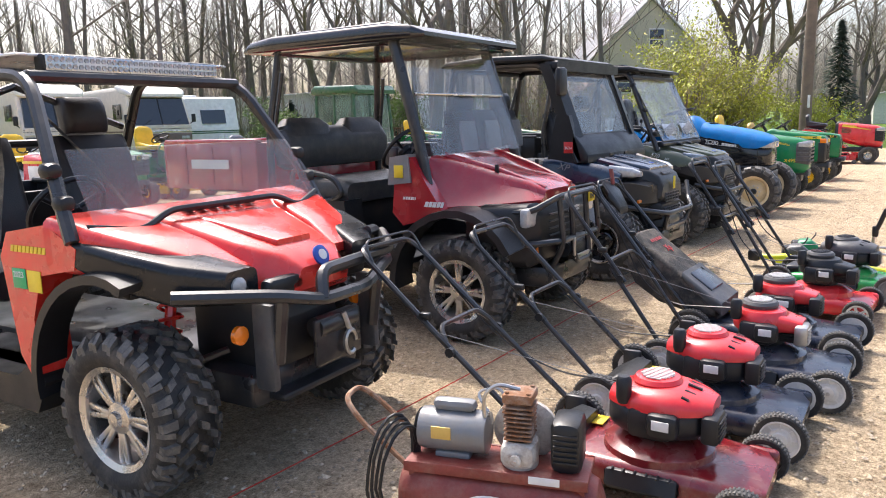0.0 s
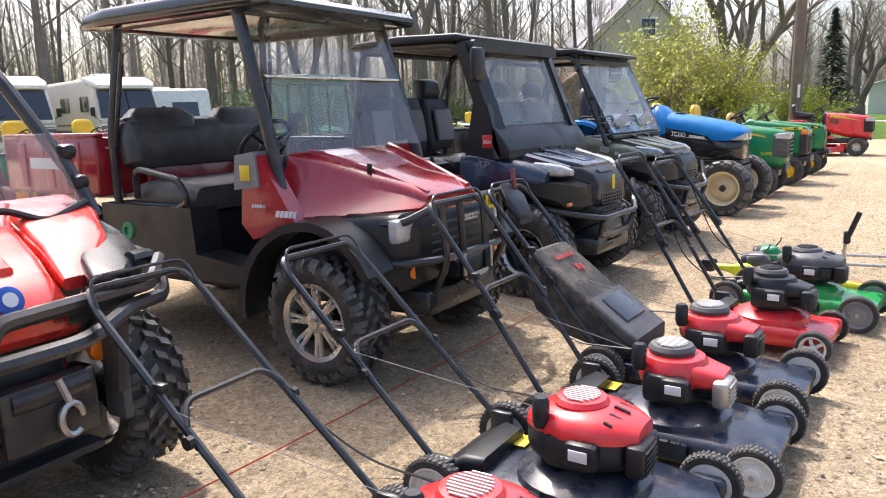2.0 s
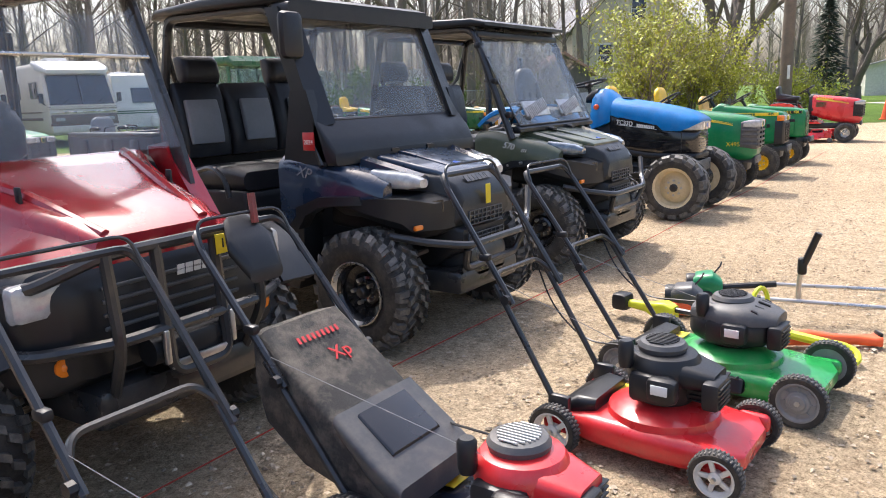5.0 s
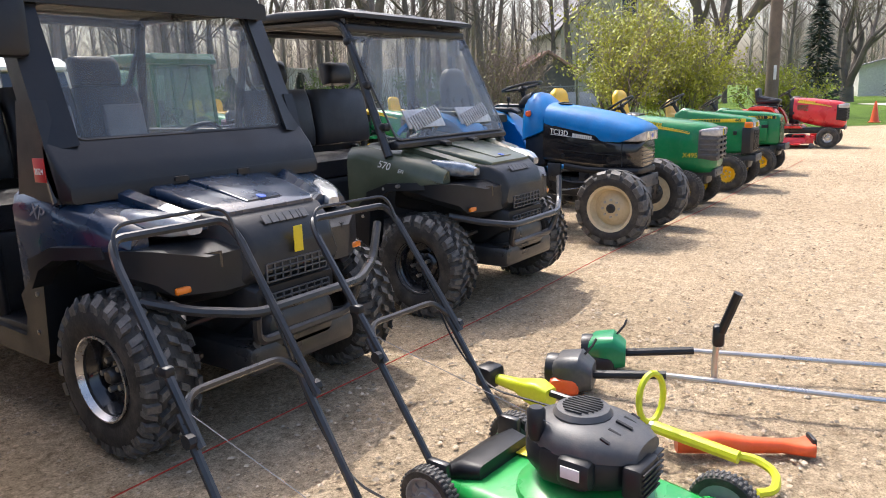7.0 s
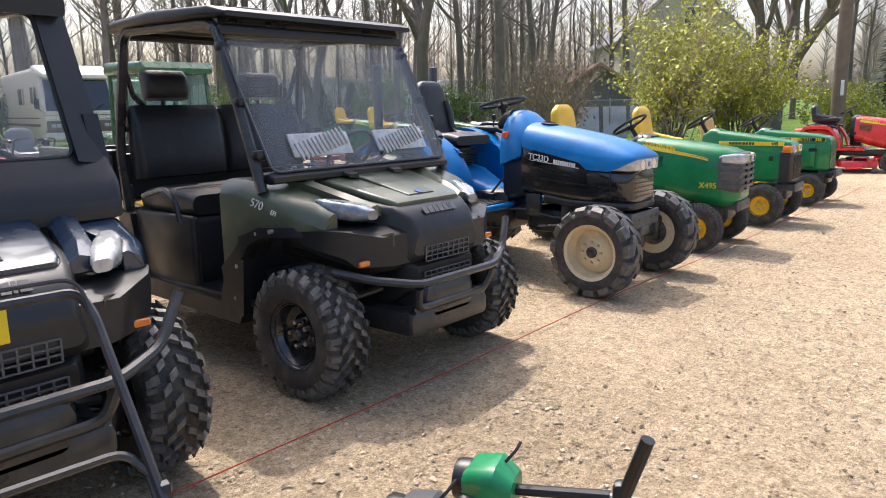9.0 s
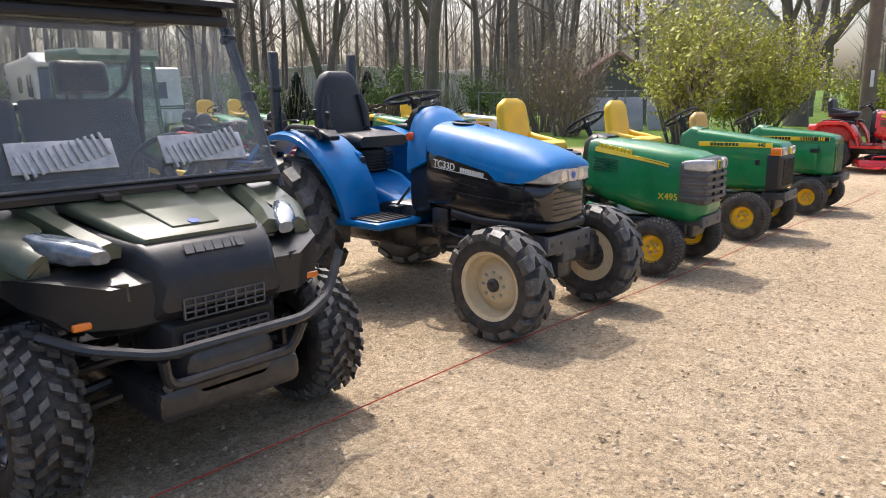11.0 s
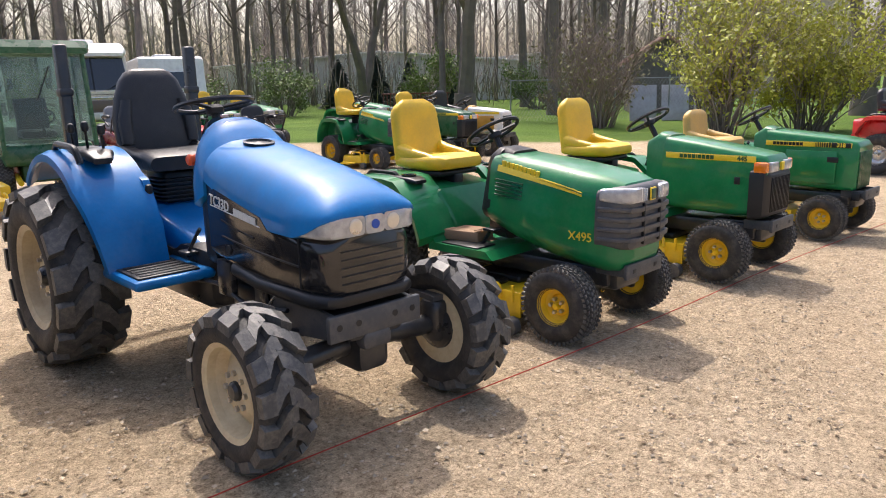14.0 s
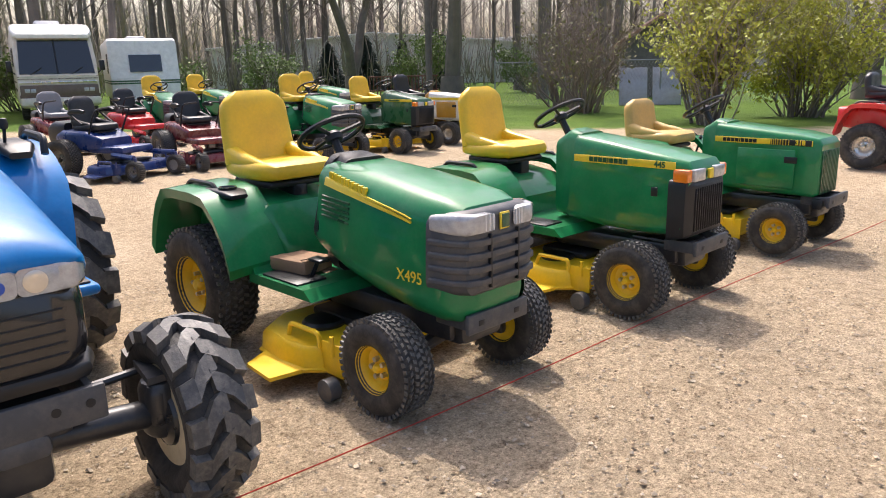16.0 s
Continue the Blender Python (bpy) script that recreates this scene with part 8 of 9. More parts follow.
def hedge_tool(M):
    v = thing("cordless_trimmer", M, "yellow-green cordless trimmer with black hand loop", "garden tool", "hand tools on the gravel")
    bm = B()
    loft(bm, [ring(-0.14, 0.08, 0.04, 0.12, 0.02), ring(-0.08, 0.1, 0.03, 0.14, 0.02), ring(-0.02, 0.09, 0.04, 0.13, 0.02), ring(0.04, 0.055, 0.06, 0.12, 0.02), ring(0.16, 0.05, 0.07, 0.115, 0.02)], pose(0, 0, 0, 0, 0, 90))
    part("motor_housing", bm, NEON, v)
    bm = B()
    rbox(bm, (-0.2, 0, 0.1), (0.1, 0.11, 0.1), 0.02)
    part("battery", bm, BLACK, v)
    bm = B()
    tube(bm, [(0.14, 0, 0.1), (0.5, 0, 0.09)], 0.016, 9)
    part("shaft", bm, STEEL_BLACK, v)
    bm = B()
    tube(bm, [(0.5, 0, 0.09), (0.62, 0, 0.09)], 0.021, 9)
    part("coupler", bm, CHROME, v)
    bm = B()
    pts = [Vector((0.6 + 0.02 * math.sin(a), 0.01, 0.2 + 0.1 * math.cos(a))) for a in [2 * math.pi * i / 18 for i in range(19)]]
    tube(bm, [Vector((p.x, p.y + 0.06 * math.sin(2 * math.pi * i / 18), p.z)) for i, p in enumerate(pts)], 0.013, 7)
    part("loop_handle", bm, NEON, v)
    bm = B()
    tube(bm, [(0.62, 0, 0.09), (0.95, 0, 0.07)], 0.024, 9)
    part("lower_shaft", bm, NEON, v)
    bm = B()
    tube(bm, fillet([(0.93, 0.01, 0.07), (1.0, 0.03, 0.07), (1.08, 0.01, 0.05), (1.1, -0.06, 0.02), (1.06, -0.11, 0.02)], 0.06), 0.016, 7)
    part("edge_guard", bm, NEON, v)
    return v


hedge_tool(pose(7.46, -0.85, 0, 0, 0, -98))


def blower_tube(M):
    v = thing("leaf_blower", M, "orange plastic leaf blower tube lying on gravel", "garden tool", "hand tools on the gravel")
    bm = B()
    loft(bm, [ring(0.0, 0.1, 0.01, 0.1, 0.03), ring(0.2, 0.13, 0.01, 0.12, 0.04), ring(0.34, 0.1, 0.01, 0.09, 0.03), ring(0.5, 0.09, 0.01, 0.08, 0.03), ring(0.6, 0.16, 0.005, 0.07, 0.03), ring(0.64, 0.17, 0.005, 0.08, 0.02)], pose(0, 0, 0, 0, 0, -90))
    part("housing", bm, ORANGE, v)
    bm = B()
    rbox(bm, (0.64, 0, 0.06), (0.02, 0.12, 0.09), 0.008)
    part("nozzle_cap", bm, BLACK, v)
    return v


blower_tube(pose(7.38, -1.55, 0, 0, 0, -59) @ Matrix.Diagonal((0.78, 0.6, 0.7, 1)))


# ---------------------------------------------------------------- surroundings
BARK = mat("grey brown bark", (0.15, 0.125, 0.105), 0.9, var=0.35, scale=2.5, bump=0.8, bscale=14)
TWIG = mat("bare twigs", (0.3, 0.26, 0.22), 0.9, var=0.3, scale=0.5)
TWIG_RED = mat("budding shrub twigs", (0.24, 0.18, 0.15), 0.9, var=0.3, scale=0.6)
LEAF_Y = mat("fresh spring leaves", (0.38, 0.4, 0.05), 0.6, var=0.35, scale=1.2, island=0.35)
LEAF_G = mat("young green leaves", (0.12, 0.18, 0.03), 0.6, var=0.35, scale=1.2, island=0.35)
LEAF_PALE = mat("pale spring buds", (0.22, 0.2, 0.08), 0.7, var=0.3, scale=0.6, island=0.4)
NEEDLE = mat("dark spruce needles", (0.018, 0.035, 0.018), 0.8, var=0.3, scale=1.5, island=0.3)
SIDING = mat("pale painted siding", (0.55, 0.5, 0.4), 0.7)
ROOF_TIN = mat("weathered metal roofing", (0.42, 0.42, 0.43), 0.45, metal=0.4, dirt=(0.3, 0.22, 0.16), dirt_amt=0.3)
ROOF_RUST = mat("rusty tin roofing", (0.3, 0.16, 0.11), 0.7, dirt=(0.4, 0.35, 0.32), dirt_amt=0.5)
BOARD = mat("grey barn boards", (0.14, 0.125, 0.115), 0.85, var=0.3, bump=0.4, bscale=20)
POLE_WOOD = mat("weathered pole timber", (0.17, 0.13, 0.1), 0.9, var=0.3, scale=3, bump=0.5, bscale=30)
REDWOOD = mat("red stained deck boards", (0.16, 0.06, 0.04), 0.8)
FENCE_WIRE = mat("galvanised wire", (0.3, 0.31, 0.31), 0.5, metal=0.6)
BEIGE = mat("beige motorhome paint", (0.62, 0.57, 0.48), 0.4, dirt=DUST, dirt_amt=0.1)
BROWN = mat("brown motorhome skirt", (0.13, 0.09, 0.07), 0.5, dirt=DUST, dirt_amt=0.1)
CUB = mat("mustard tractor paint", (0.5, 0.26, 0.03), 0.45, dirt=DUST, dirt_amt=0.2)
CONCRETE = mat("pale concrete", (0.55, 0.5, 0.43), 0.9, bump=0.2, bscale=40)


def branch(bm, p, d, length, r, depth, rnd, twigs):
    """A crooked limb that tapers and forks."""
    n = 4 if depth > 1 else 3
    pts = [p]
    q = p.copy()
    for i in range(n):
        d = (d + Vector((rnd.uniform(-1, 1), rnd.uniform(-1, 1), rnd.uniform(-0.3, 0.7))) * (0.16 if depth > 2 else 0.24)).normalized()
        q = q + d * length / n
        pts.append(q.copy())
    if r > 0.028:
        tube(bm, pts, r, 7 if r > 0.1 else 4, taper=r * 0.55)
    else:
        tube(twigs, pts, r, 3, taper=r * 0.4)
    if depth <= 0:
        return
    kids = rnd.choice((3, 4)) if depth > 1 else 4
    for k in range(kids):
        t = 0.45 + 0.55 * (k + 1) / kids
        i = min(n - 1, int(t * n))
        base = pts[i].lerp(pts[i + 1], t * n - i) if t < 1 else pts[-1]
        a = rnd.uniform(0, 2 * math.pi)
        side = Vector((math.cos(a), math.sin(a), rnd.uniform(0.1, 0.7)))
        branch(bm, base, (d * rnd.uniform(0.5, 1.0) + side * rnd.uniform(0.5, 0.9)).normalized(), length * rnd.uniform(0.52, 0.75), r * rnd.uniform(0.38, 0.55), depth - 1, rnd, twigs)


def bare_tree(name, M, label, seed, h, r, fork=1, depth=4, buds=0, group="bare trees behind the yard"):
    rnd = random.Random(seed)
    v = thing(name, M, label, "tree", group)
    bm, tw = B(), B()
    if fork == 1:
        pts = [Vector((0, 0, -0.2)), Vector((0, 0, 0.3)), Vector((rnd.uniform(-0.15, 0.15), rnd.uniform(-0.15, 0.15), h * 0.3)), Vector((rnd.uniform(-0.5, 0.5), rnd.uniform(-0.5, 0.5), h * 0.62)), Vector((rnd.uniform(-0.9, 0.9), rnd.uniform(-0.9, 0.9), h * 0.9))]
        tube(bm, pts, r * 1.15, 9, 0.5, taper=r * 0.35)
        for k in range(13):
            t = rnd.uniform(0.25, 1.0)
            z = h * 0.9 * t
            i = 2 if z < h * 0.62 else 3
            lo, hi = pts[i], pts[i + 1] if i + 1 < 5 else pts[4]
            b = lo.lerp(hi, max(0, min(1, (z - lo.z) / max(0.1, hi.z - lo.z))))
            a = rnd.uniform(0, 6.28)
            branch(bm, b, Vector((math.cos(a), math.sin(a), rnd.uniform(0.5, 1.3))).normalized(), h * rnd.uniform(0.16, 0.3), r * rnd.uniform(0.18, 0.32), depth - 2, rnd, tw)
    else:
        tube(bm, [(0, 0, -0.2), (0, 0, 0.3), (0, 0, 1.0)], r * 1.25, 10, taper=r)
        for k in range(fork):
            a = 6.28 * k / fork + 0.4
            branch(bm, Vector((0, 0, 0.8)), Vector((math.cos(a) * 0.33, math.sin(a) * 0.33, 1)).normalized(), h * 0.42, r * 0.7, depth, rnd, tw)
    part("trunk", bm, BARK, v)
    t = part("twig_mass", tw, TWIG, v)
    t["kind"] = "stuff"
    if buds:
        bm = B()
        tips = [w.co.copy() for w in t.data.vertices]
        for k in range(buds):
            c = rnd.choice(tips) + Vector((rnd.uniform(-0.2, 0.2), rnd.uniform(-0.2, 0.2), rnd.uniform(-0.2, 0.2)))
            leaf(bm, c, rnd.uniform(0.03, 0.07), rnd)
        part("bud_mass", bm, LEAF_PALE, v)["kind"] = "stuff"
    return v


def leaf(bm, c, s, rnd):
    u = Vector((rnd.uniform(-1, 1), rnd.uniform(-1, 1), rnd.uniform(-1, 1))).normalized()
    w = u.orthogonal().normalized()
    w = (w + u.cross(w) * rnd.uniform(-1, 1)).normalized()
    a = [bm.verts.new(c + q) for q in (-u * s, w * s * 0.5, u * s, -w * s * 0.5)]
    bm.faces.new(a)


def shrub(name, M, label, seed, w, d, h, leaf_mat, leaves, stems=26, twig_mat=None, size=(0.035, 0.08), group="shrubs at the lawn"):
    rnd = random.Random(seed)
    v = thing(name, M, label, "bush", group)
    bm, tw = B(), B()
    for k in range(stems):
        a = rnd.uniform(0, 6.28)
        o = Vector((math.cos(a) * w * 0.16 * rnd.random(), math.sin(a) * d * 0.16 * rnd.random(), 0))
        out = Vector((math.cos(a) * w * rnd.uniform(0.1, 0.5), math.sin(a) * d * rnd.uniform(0.1, 0.5), h * rnd.uniform(0.25, 1.0)))
        branch(bm, o, (out - o).normalized(), (out - o).length * 0.62, rnd.uniform(0.02, 0.045), 3, rnd, tw)
    part("stem_mass", bm, twig_mat or BARK, v)["kind"] = "stuff"
    t = part("twig_mass", tw, twig_mat or TWIG, v)
    t["kind"] = "stuff"
    if leaves:
        tips = [q.co.copy() for q in t.data.vertices]
        bm = B()
        for k in range(leaves):
            c = rnd.choice(tips) + Vector((rnd.gauss(0, 0.1), rnd.gauss(0, 0.1), rnd.gauss(0, 0.09)))
            leaf(bm, c, rnd.uniform(*size), rnd)
        part("foliage", bm, leaf_mat, v)["kind"] = "stuff"
    return v


# woods: five trees, repeated with a turn and a size of their own
protos = [bare_tree("tree", pose(24 + 5 * k, 40 + 2 * k, 0), "tall bare hardwood tree at the wood's edge", 11 + k, 15 + k, 0.17 + 0.03 * k, 1, 4, 350 if k % 2 else 0) for k in range(5)]
rnd = random.Random(3)
spots = []
for k in range(105):
    far = rnd.random() ** 0.8
    a = radians(rnd.uniform(3, 104))
    dist = 34 + 46 * far
    x, y = 8 + dist * math.cos(a), -2 + dist * math.sin(a)
    if y < 14 + 0.1 * x or any((x - p) ** 2 + (y - q) ** 2 < 3.0 for p, q in spots):
        continue
    spots.append((x, y))
    copy_thing(protos[k % 5], pose(x, y, 0, rnd.uniform(-3, 3), rnd.uniform(-3, 3), rnd.uniform(0, 360)))
bare_tree("tree", pose(33.5, 22.0, 0, 0, 0, 30), "large forked bare maple beyond the mower rows", 41, 15, 0.5, 2, 5, 0)
bare_tree("tree", pose(36, 33, 0, 0, 0, 10), "bare twin-trunked tree beyond the lawn", 42, 15, 0.42, 2, 5, 300)
bare_tree("tree", pose(40, 7.5, 0, 0, 0, 100), "bare forked maple beside the house", 43, 13, 0.42, 3, 5, 0)
bare_tree("tree", pose(62, 4.5, 0, 0, 0, 60), "round-crowned bare lawn tree", 44, 9, 0.4, 3, 5, 600)
bare_tree("tree", pose(70, -3.5, 0, 0, 0, 160), "budding lawn tree near a white house", 45, 9, 0.35, 3, 5, 900)
for k, (x, y) in enumerate(((52, 10.5), (59, 8.5), (64, 13), (73, 6), (80, 1.5), (88, -5), (77, 11), (94, 5), (84, 8), (99, -9), (69, 1.5), (104, 0))):
    copy_thing(protos[k % 5], pose(x, y, 0, 2 - k % 4, k % 3 - 1, 67 * k) @ Matrix.Diagonal((1, 1, 0.85, 1)))


def far_woods():
    """Many thin trunks and a tangle of brush behind the near trees."""
    rnd = random.Random(77)
    bm = B()
    for k in range(640):
        a = radians(rnd.uniform(2, 112))
        dist = rnd.uniform(58, 125)
        x, y = 8 + dist * math.cos(a), -2 + dist * math.sin(a)
        if y < 16 + 0.12 * x:
            continue
        h, r = rnd.uniform(9, 19), rnd.uniform(0.08, 0.26)
        lx, ly = rnd.uniform(-0.8, 0.8), rnd.uniform(-0.8, 0.8)
        tube(bm, [(x, y, 0), (x + lx * 0.4, y + ly * 0.4, h * 0.5), (x + lx, y + ly, h)], r, 4, taper=r * 0.2)
        for j in range(44):
            t = rnd.uniform(0.15, 1)
            b = rnd.uniform(0, 6.28)
            q = Vector((x + lx * t, y + ly * t, h * t))
            L = rnd.uniform(1.0, 3.2) * (1.25 - 0.6 * t)
            e = q + Vector((math.cos(b) * L * 0.6, math.sin(b) * L * 0.6, L * rnd.uniform(0.3, 0.9)))
            tube(bm, [q, q.lerp(e, 0.5) + Vector((0, 0, rnd.uniform(-0.2, 0.2))), e], 0.035, 3, taper=0.012)
    for k in range(5000):
        a = radians(rnd.uniform(8, 108))
        dist = rnd.uniform(46, 80)
        x, y = 8 + dist * math.cos(a), -2 + dist * math.sin(a)
        if y < 20 + 0.12 * x:
            continue
        z = rnd.uniform(0, 3.2) ** 1.0
        tube(bm, [(x, y, z * 0.3), (x + rnd.uniform(-0.9, 0.9), y + rnd.uniform(-0.9, 0.9), z + rnd.uniform(0.4, 1.6))], 0.03, 3, taper=0.008)
    for k in range(15000):
        a = radians(rnd.uniform(4, 110))
        dist = rnd.uniform(62, 120)
        x, y = 8 + dist * math.cos(a), -2 + dist * math.sin(a)
        if y < 17 + 0.12 * x:
            continue
        z = 1 + 11 * rnd.random() ** 1.5
        L = rnd.uniform(0.8, 2.4)
        tube(bm, [(x, y, z), (x + rnd.uniform(-0.8, 0.8) * L, y + rnd.uniform(-0.8, 0.8) * L, z + L)], 0.032, 3, taper=0.01)
    for k in range(130):
        x, y = rnd.uniform(95, 150), rnd.uniform(-26, 24)
        h, r = rnd.uniform(8, 14), rnd.uniform(0.1, 0.22)
        tube(bm, [(x, y, 0), (x + rnd.uniform(-0.4, 0.4), y, h * 0.5), (x, y + rnd.uniform(-0.8, 0.8), h)], r, 4, taper=r * 0.2)
        for j in range(60):
            t = rnd.uniform(0.12, 1)
            L = rnd.uniform(1.2, 3.4)
            tube(bm, [(x, y, h * t), (x + rnd.uniform(-0.7, 0.7) * L, y + rnd.uniform(-0.7, 0.7) * L, h * t + L * 0.7)], 0.04, 3, taper=0.012)
    tagged(part("far_woods", bm, TWIG, sharp=180), "bare grey-brown woods behind the yard", "woods", kind="stuff")


far_woods()
shrub("bush", pose(27.8, 6.7, 0, 0, 0, 20), "large shrub with fresh yellow-green leaves", 7, 4.6, 3.2, 3.6, LEAF_Y, 13000, 46)
shrub("bush", pose(31.0, 6.0, 0, 0, 0, 80), "wide shrub with fresh yellow-green leaves", 8, 4.2, 3.2, 3.0, LEAF_Y, 11000, 42)
shrub("bush", pose(37.5, 4.2, 0, 0, 0, 80), "low spreading yellow-green shrub beside the pole", 12, 4.2, 3.0, 1.7, LEAF_Y, 6000, 30)
shrub("bush", pose(29.5, 11.8, 0, 0, 0, 50), "tangled bare brown shrub at the lawn edge", 9, 3.6, 3.0, 3.0, LEAF_PALE, 900, 36, TWIG_RED)
shrub("bush", pose(31.5, 14.2, 0, 0, 0, 120), "tangled bare brown shrub at the lawn edge", 10, 3.4, 3.0, 3.2, LEAF_PALE, 900, 34, TWIG_RED)
for k, (x, y, h) in enumerate(((24, 31, 2.2), (29, 30, 2.4), (36, 27, 2.6), (41, 24, 2.4), (19, 33, 2.0), (45, 19, 2.6))):
    shrub("bush", pose(x, y, 0, 0, 0, 40 * k), "young green undergrowth at the wood's edge", 20 + k, 4.5, 3.0, h, LEAF_G, 3500, 16, size=(0.05, 0.1))


def spruce(M, seed, h, spread=0.24):
    rnd = random.Random(seed)
    v = thing("spruce", M, "dark green spruce with drooping boughs", "tree")
    bm = B()
    tube(bm, [(0, 0, 0), (0, 0, h)], 0.16, 7, taper=0.02)
    part("trunk", bm, BARK, v)
    bm = B()
    for k in range(1500):
        t = rnd.random() ** 1.3
        z = h * (0.06 + 0.92 * t)
        rr = (1 - t) * h * spread * math.sqrt(rnd.random()) + 0.05
        a = rnd.uniform(0, 6.28)
        c = Vector((rr * math.cos(a), rr * math.sin(a), z - rr * 0.25))
        u = Vector((math.cos(a), math.sin(a), -0.35)).normalized()
        w = Vector((-math.sin(a), math.cos(a), 0))
        s = rnd.uniform(0.15, 0.32)
        q = [bm.verts.new(c + p) for p in (-u * s, w * s * 0.4 - Vector((0, 0, 0.05)), u * s, -w * s * 0.4 - Vector((0, 0, 0.05)))]
        bm.faces.new(q)
    part("bough_mass", bm, NEEDLE, v)["kind"] = "stuff"


spruce(pose(58, 5.8, 0), 1, 7.5)
spruce(pose(76, 1.5, 0), 2, 9)
for k, (x, y) in enumerate(((37.5, 37.6), (39.4, 36.2), (41.2, 34.9), (43.2, 33.4))):
    spruce(pose(x, y, 0), 3 + k, 3.1 + 0.3 * (k % 2), 0.46)


def gable_house(name, M, label, w, d, eave, ridge, wall_mat, roof_mat, windows, category="house", trim=None):
    v = thing(name, M, label, category)
    bm = B()
    plate(bm, [(-w / 2, 0), (w / 2, 0), (w / 2, eave), (0, ridge), (-w / 2, eave)], 0, d, "xz")
    part("wall", bm, wall_mat, v)
    for s in (-1, 1):
        bm = B()
        e = Vector((s * (w / 2 + 0.35), 0, eave - 0.35 * (ridge - eave) / (w / 2)))
        plate(bm, [(0, ridge + 0.12), (e.x, e.z + 0.12), (e.x, e.z), (0, ridge)], -0.35, d + 0.35, "xz")
        n = int(d / 0.6)
        for k in range(n + 1):
            y = -0.3 + (d + 0.6) * k / n
            tube(bm, [(0, y, ridge + 0.13), (e.x, y, e.z + 0.13)], 0.025, 4)
        part("roof", bm, roof_mat, v)
    for (x, z, ww, hh) in windows:
        bm = B()
        rbox(bm, (x, -0.03, z), (ww + 0.16, 0.08, hh + 0.16), 0.01)
        fr = part("window", bm, WHITE, v)
        bm = B()
        rbox(bm, (x, -0.072, z + hh * 0.25), (ww, 0.02, hh * 0.46), 0.004)
        rbox(bm, (x, -0.072, z - hh * 0.25), (ww, 0.02, hh * 0.46), 0.004)
        part("pane", bm, DARK_GLASS, fr)
    return v


gable_house("house", pose(64.5, 21.5, 0, 0, 0, -50), "pale farmhouse with steep grey metal roof", 10.0, 12.0, 6.4, 11.2, SIDING, ROOF_TIN, [(0.6, 7.8, 1.2, 1.7), (-2.2, 4.2, 1.2, 1.7), (2.4, 4.2, 1.2, 1.7)])
gable_house("shed", pose(39.0, 15.2, 0, 0, 0, -52), "small grey shed with rusty tin roof", 2.8, 4.0, 2.3, 3.2, BOARD, ROOF_RUST, [])
gable_house("house", pose(82, -1.0, 0, 0, 0, -80), "long white house across the lawn", 14, 7, 2.6, 4.4, WHITE, ROOF_TIN, [(-4, 1.5, 1.2, 1.2), (0, 1.5, 1.2, 1.2), (4, 1.5, 1.2, 1.2)])
gable_house("greenhouse", pose(48.3, 47.2, 0, 0, 0, -37), "long white building seen between the trunks", 26, 8, 3.0, 4.0, WHITE, WHITE, [], "building")
gable_house("greenhouse", pose(66, 44, 0, 0, 0, -40), "long white building seen between the trunks", 26, 8, 3.0, 4.0, WHITE, WHITE, [], "building")
gable_house("greenhouse", pose(8, 60, 0, 0, 0, 15), "white domed shed beyond the woods", 9, 12, 2.6, 4.4, WHITE, WHITE, [], "building")


def utility_pole(M):
    v = thing("utility_pole", M, "weathered timber utility pole with a meter tag", "pole")
    bm = B()
    tube(bm, [(0, 0, -0.3), (0, 0, 4), (0, 0, 9.5)], 0.24, 14, taper=0.18)
    part("pole", bm, POLE_WOOD, v)
    bm = B()
    rbox(bm, (0, -0.245, 1.75), (0.1, 0.02, 0.5), 0.004, pose(0, 0, 0, 0, 0, -60))
    part("tag", bm, DECAL_WHITE, v)


utility_pole(pose(33.8, 3.55, 0, 0.0, 1.5, 0))


def traffic_cone(M):
    v = thing("traffic_cone", M, "orange traffic cone on the lawn edge", "cone")
    bm = B()
    lathe(bm, [(0.15, 0.02), (0.14, 0.04), (0.03, 0.68), (0.02, 0.7)], n=18, axis="z")
    part("cone_body", bm, ORANGE, v)
    bm = B()
    rbox(bm, (0, 0, 0.015), (0.36, 0.36, 0.03), 0.01)
    part("cone_base", bm, ORANGE, v)


traffic_cone(pose(33.4, 0.2, 0))
bm = B()
rbox(bm, (0, 0, 0.02), (1.6, 9, 0.04), 0.01)
tagged(part("slab", bm, CONCRETE, M=pose(52, 0.3, 0, 0, 0, -62)), "pale concrete path across the lawn", "path", kind="structure")


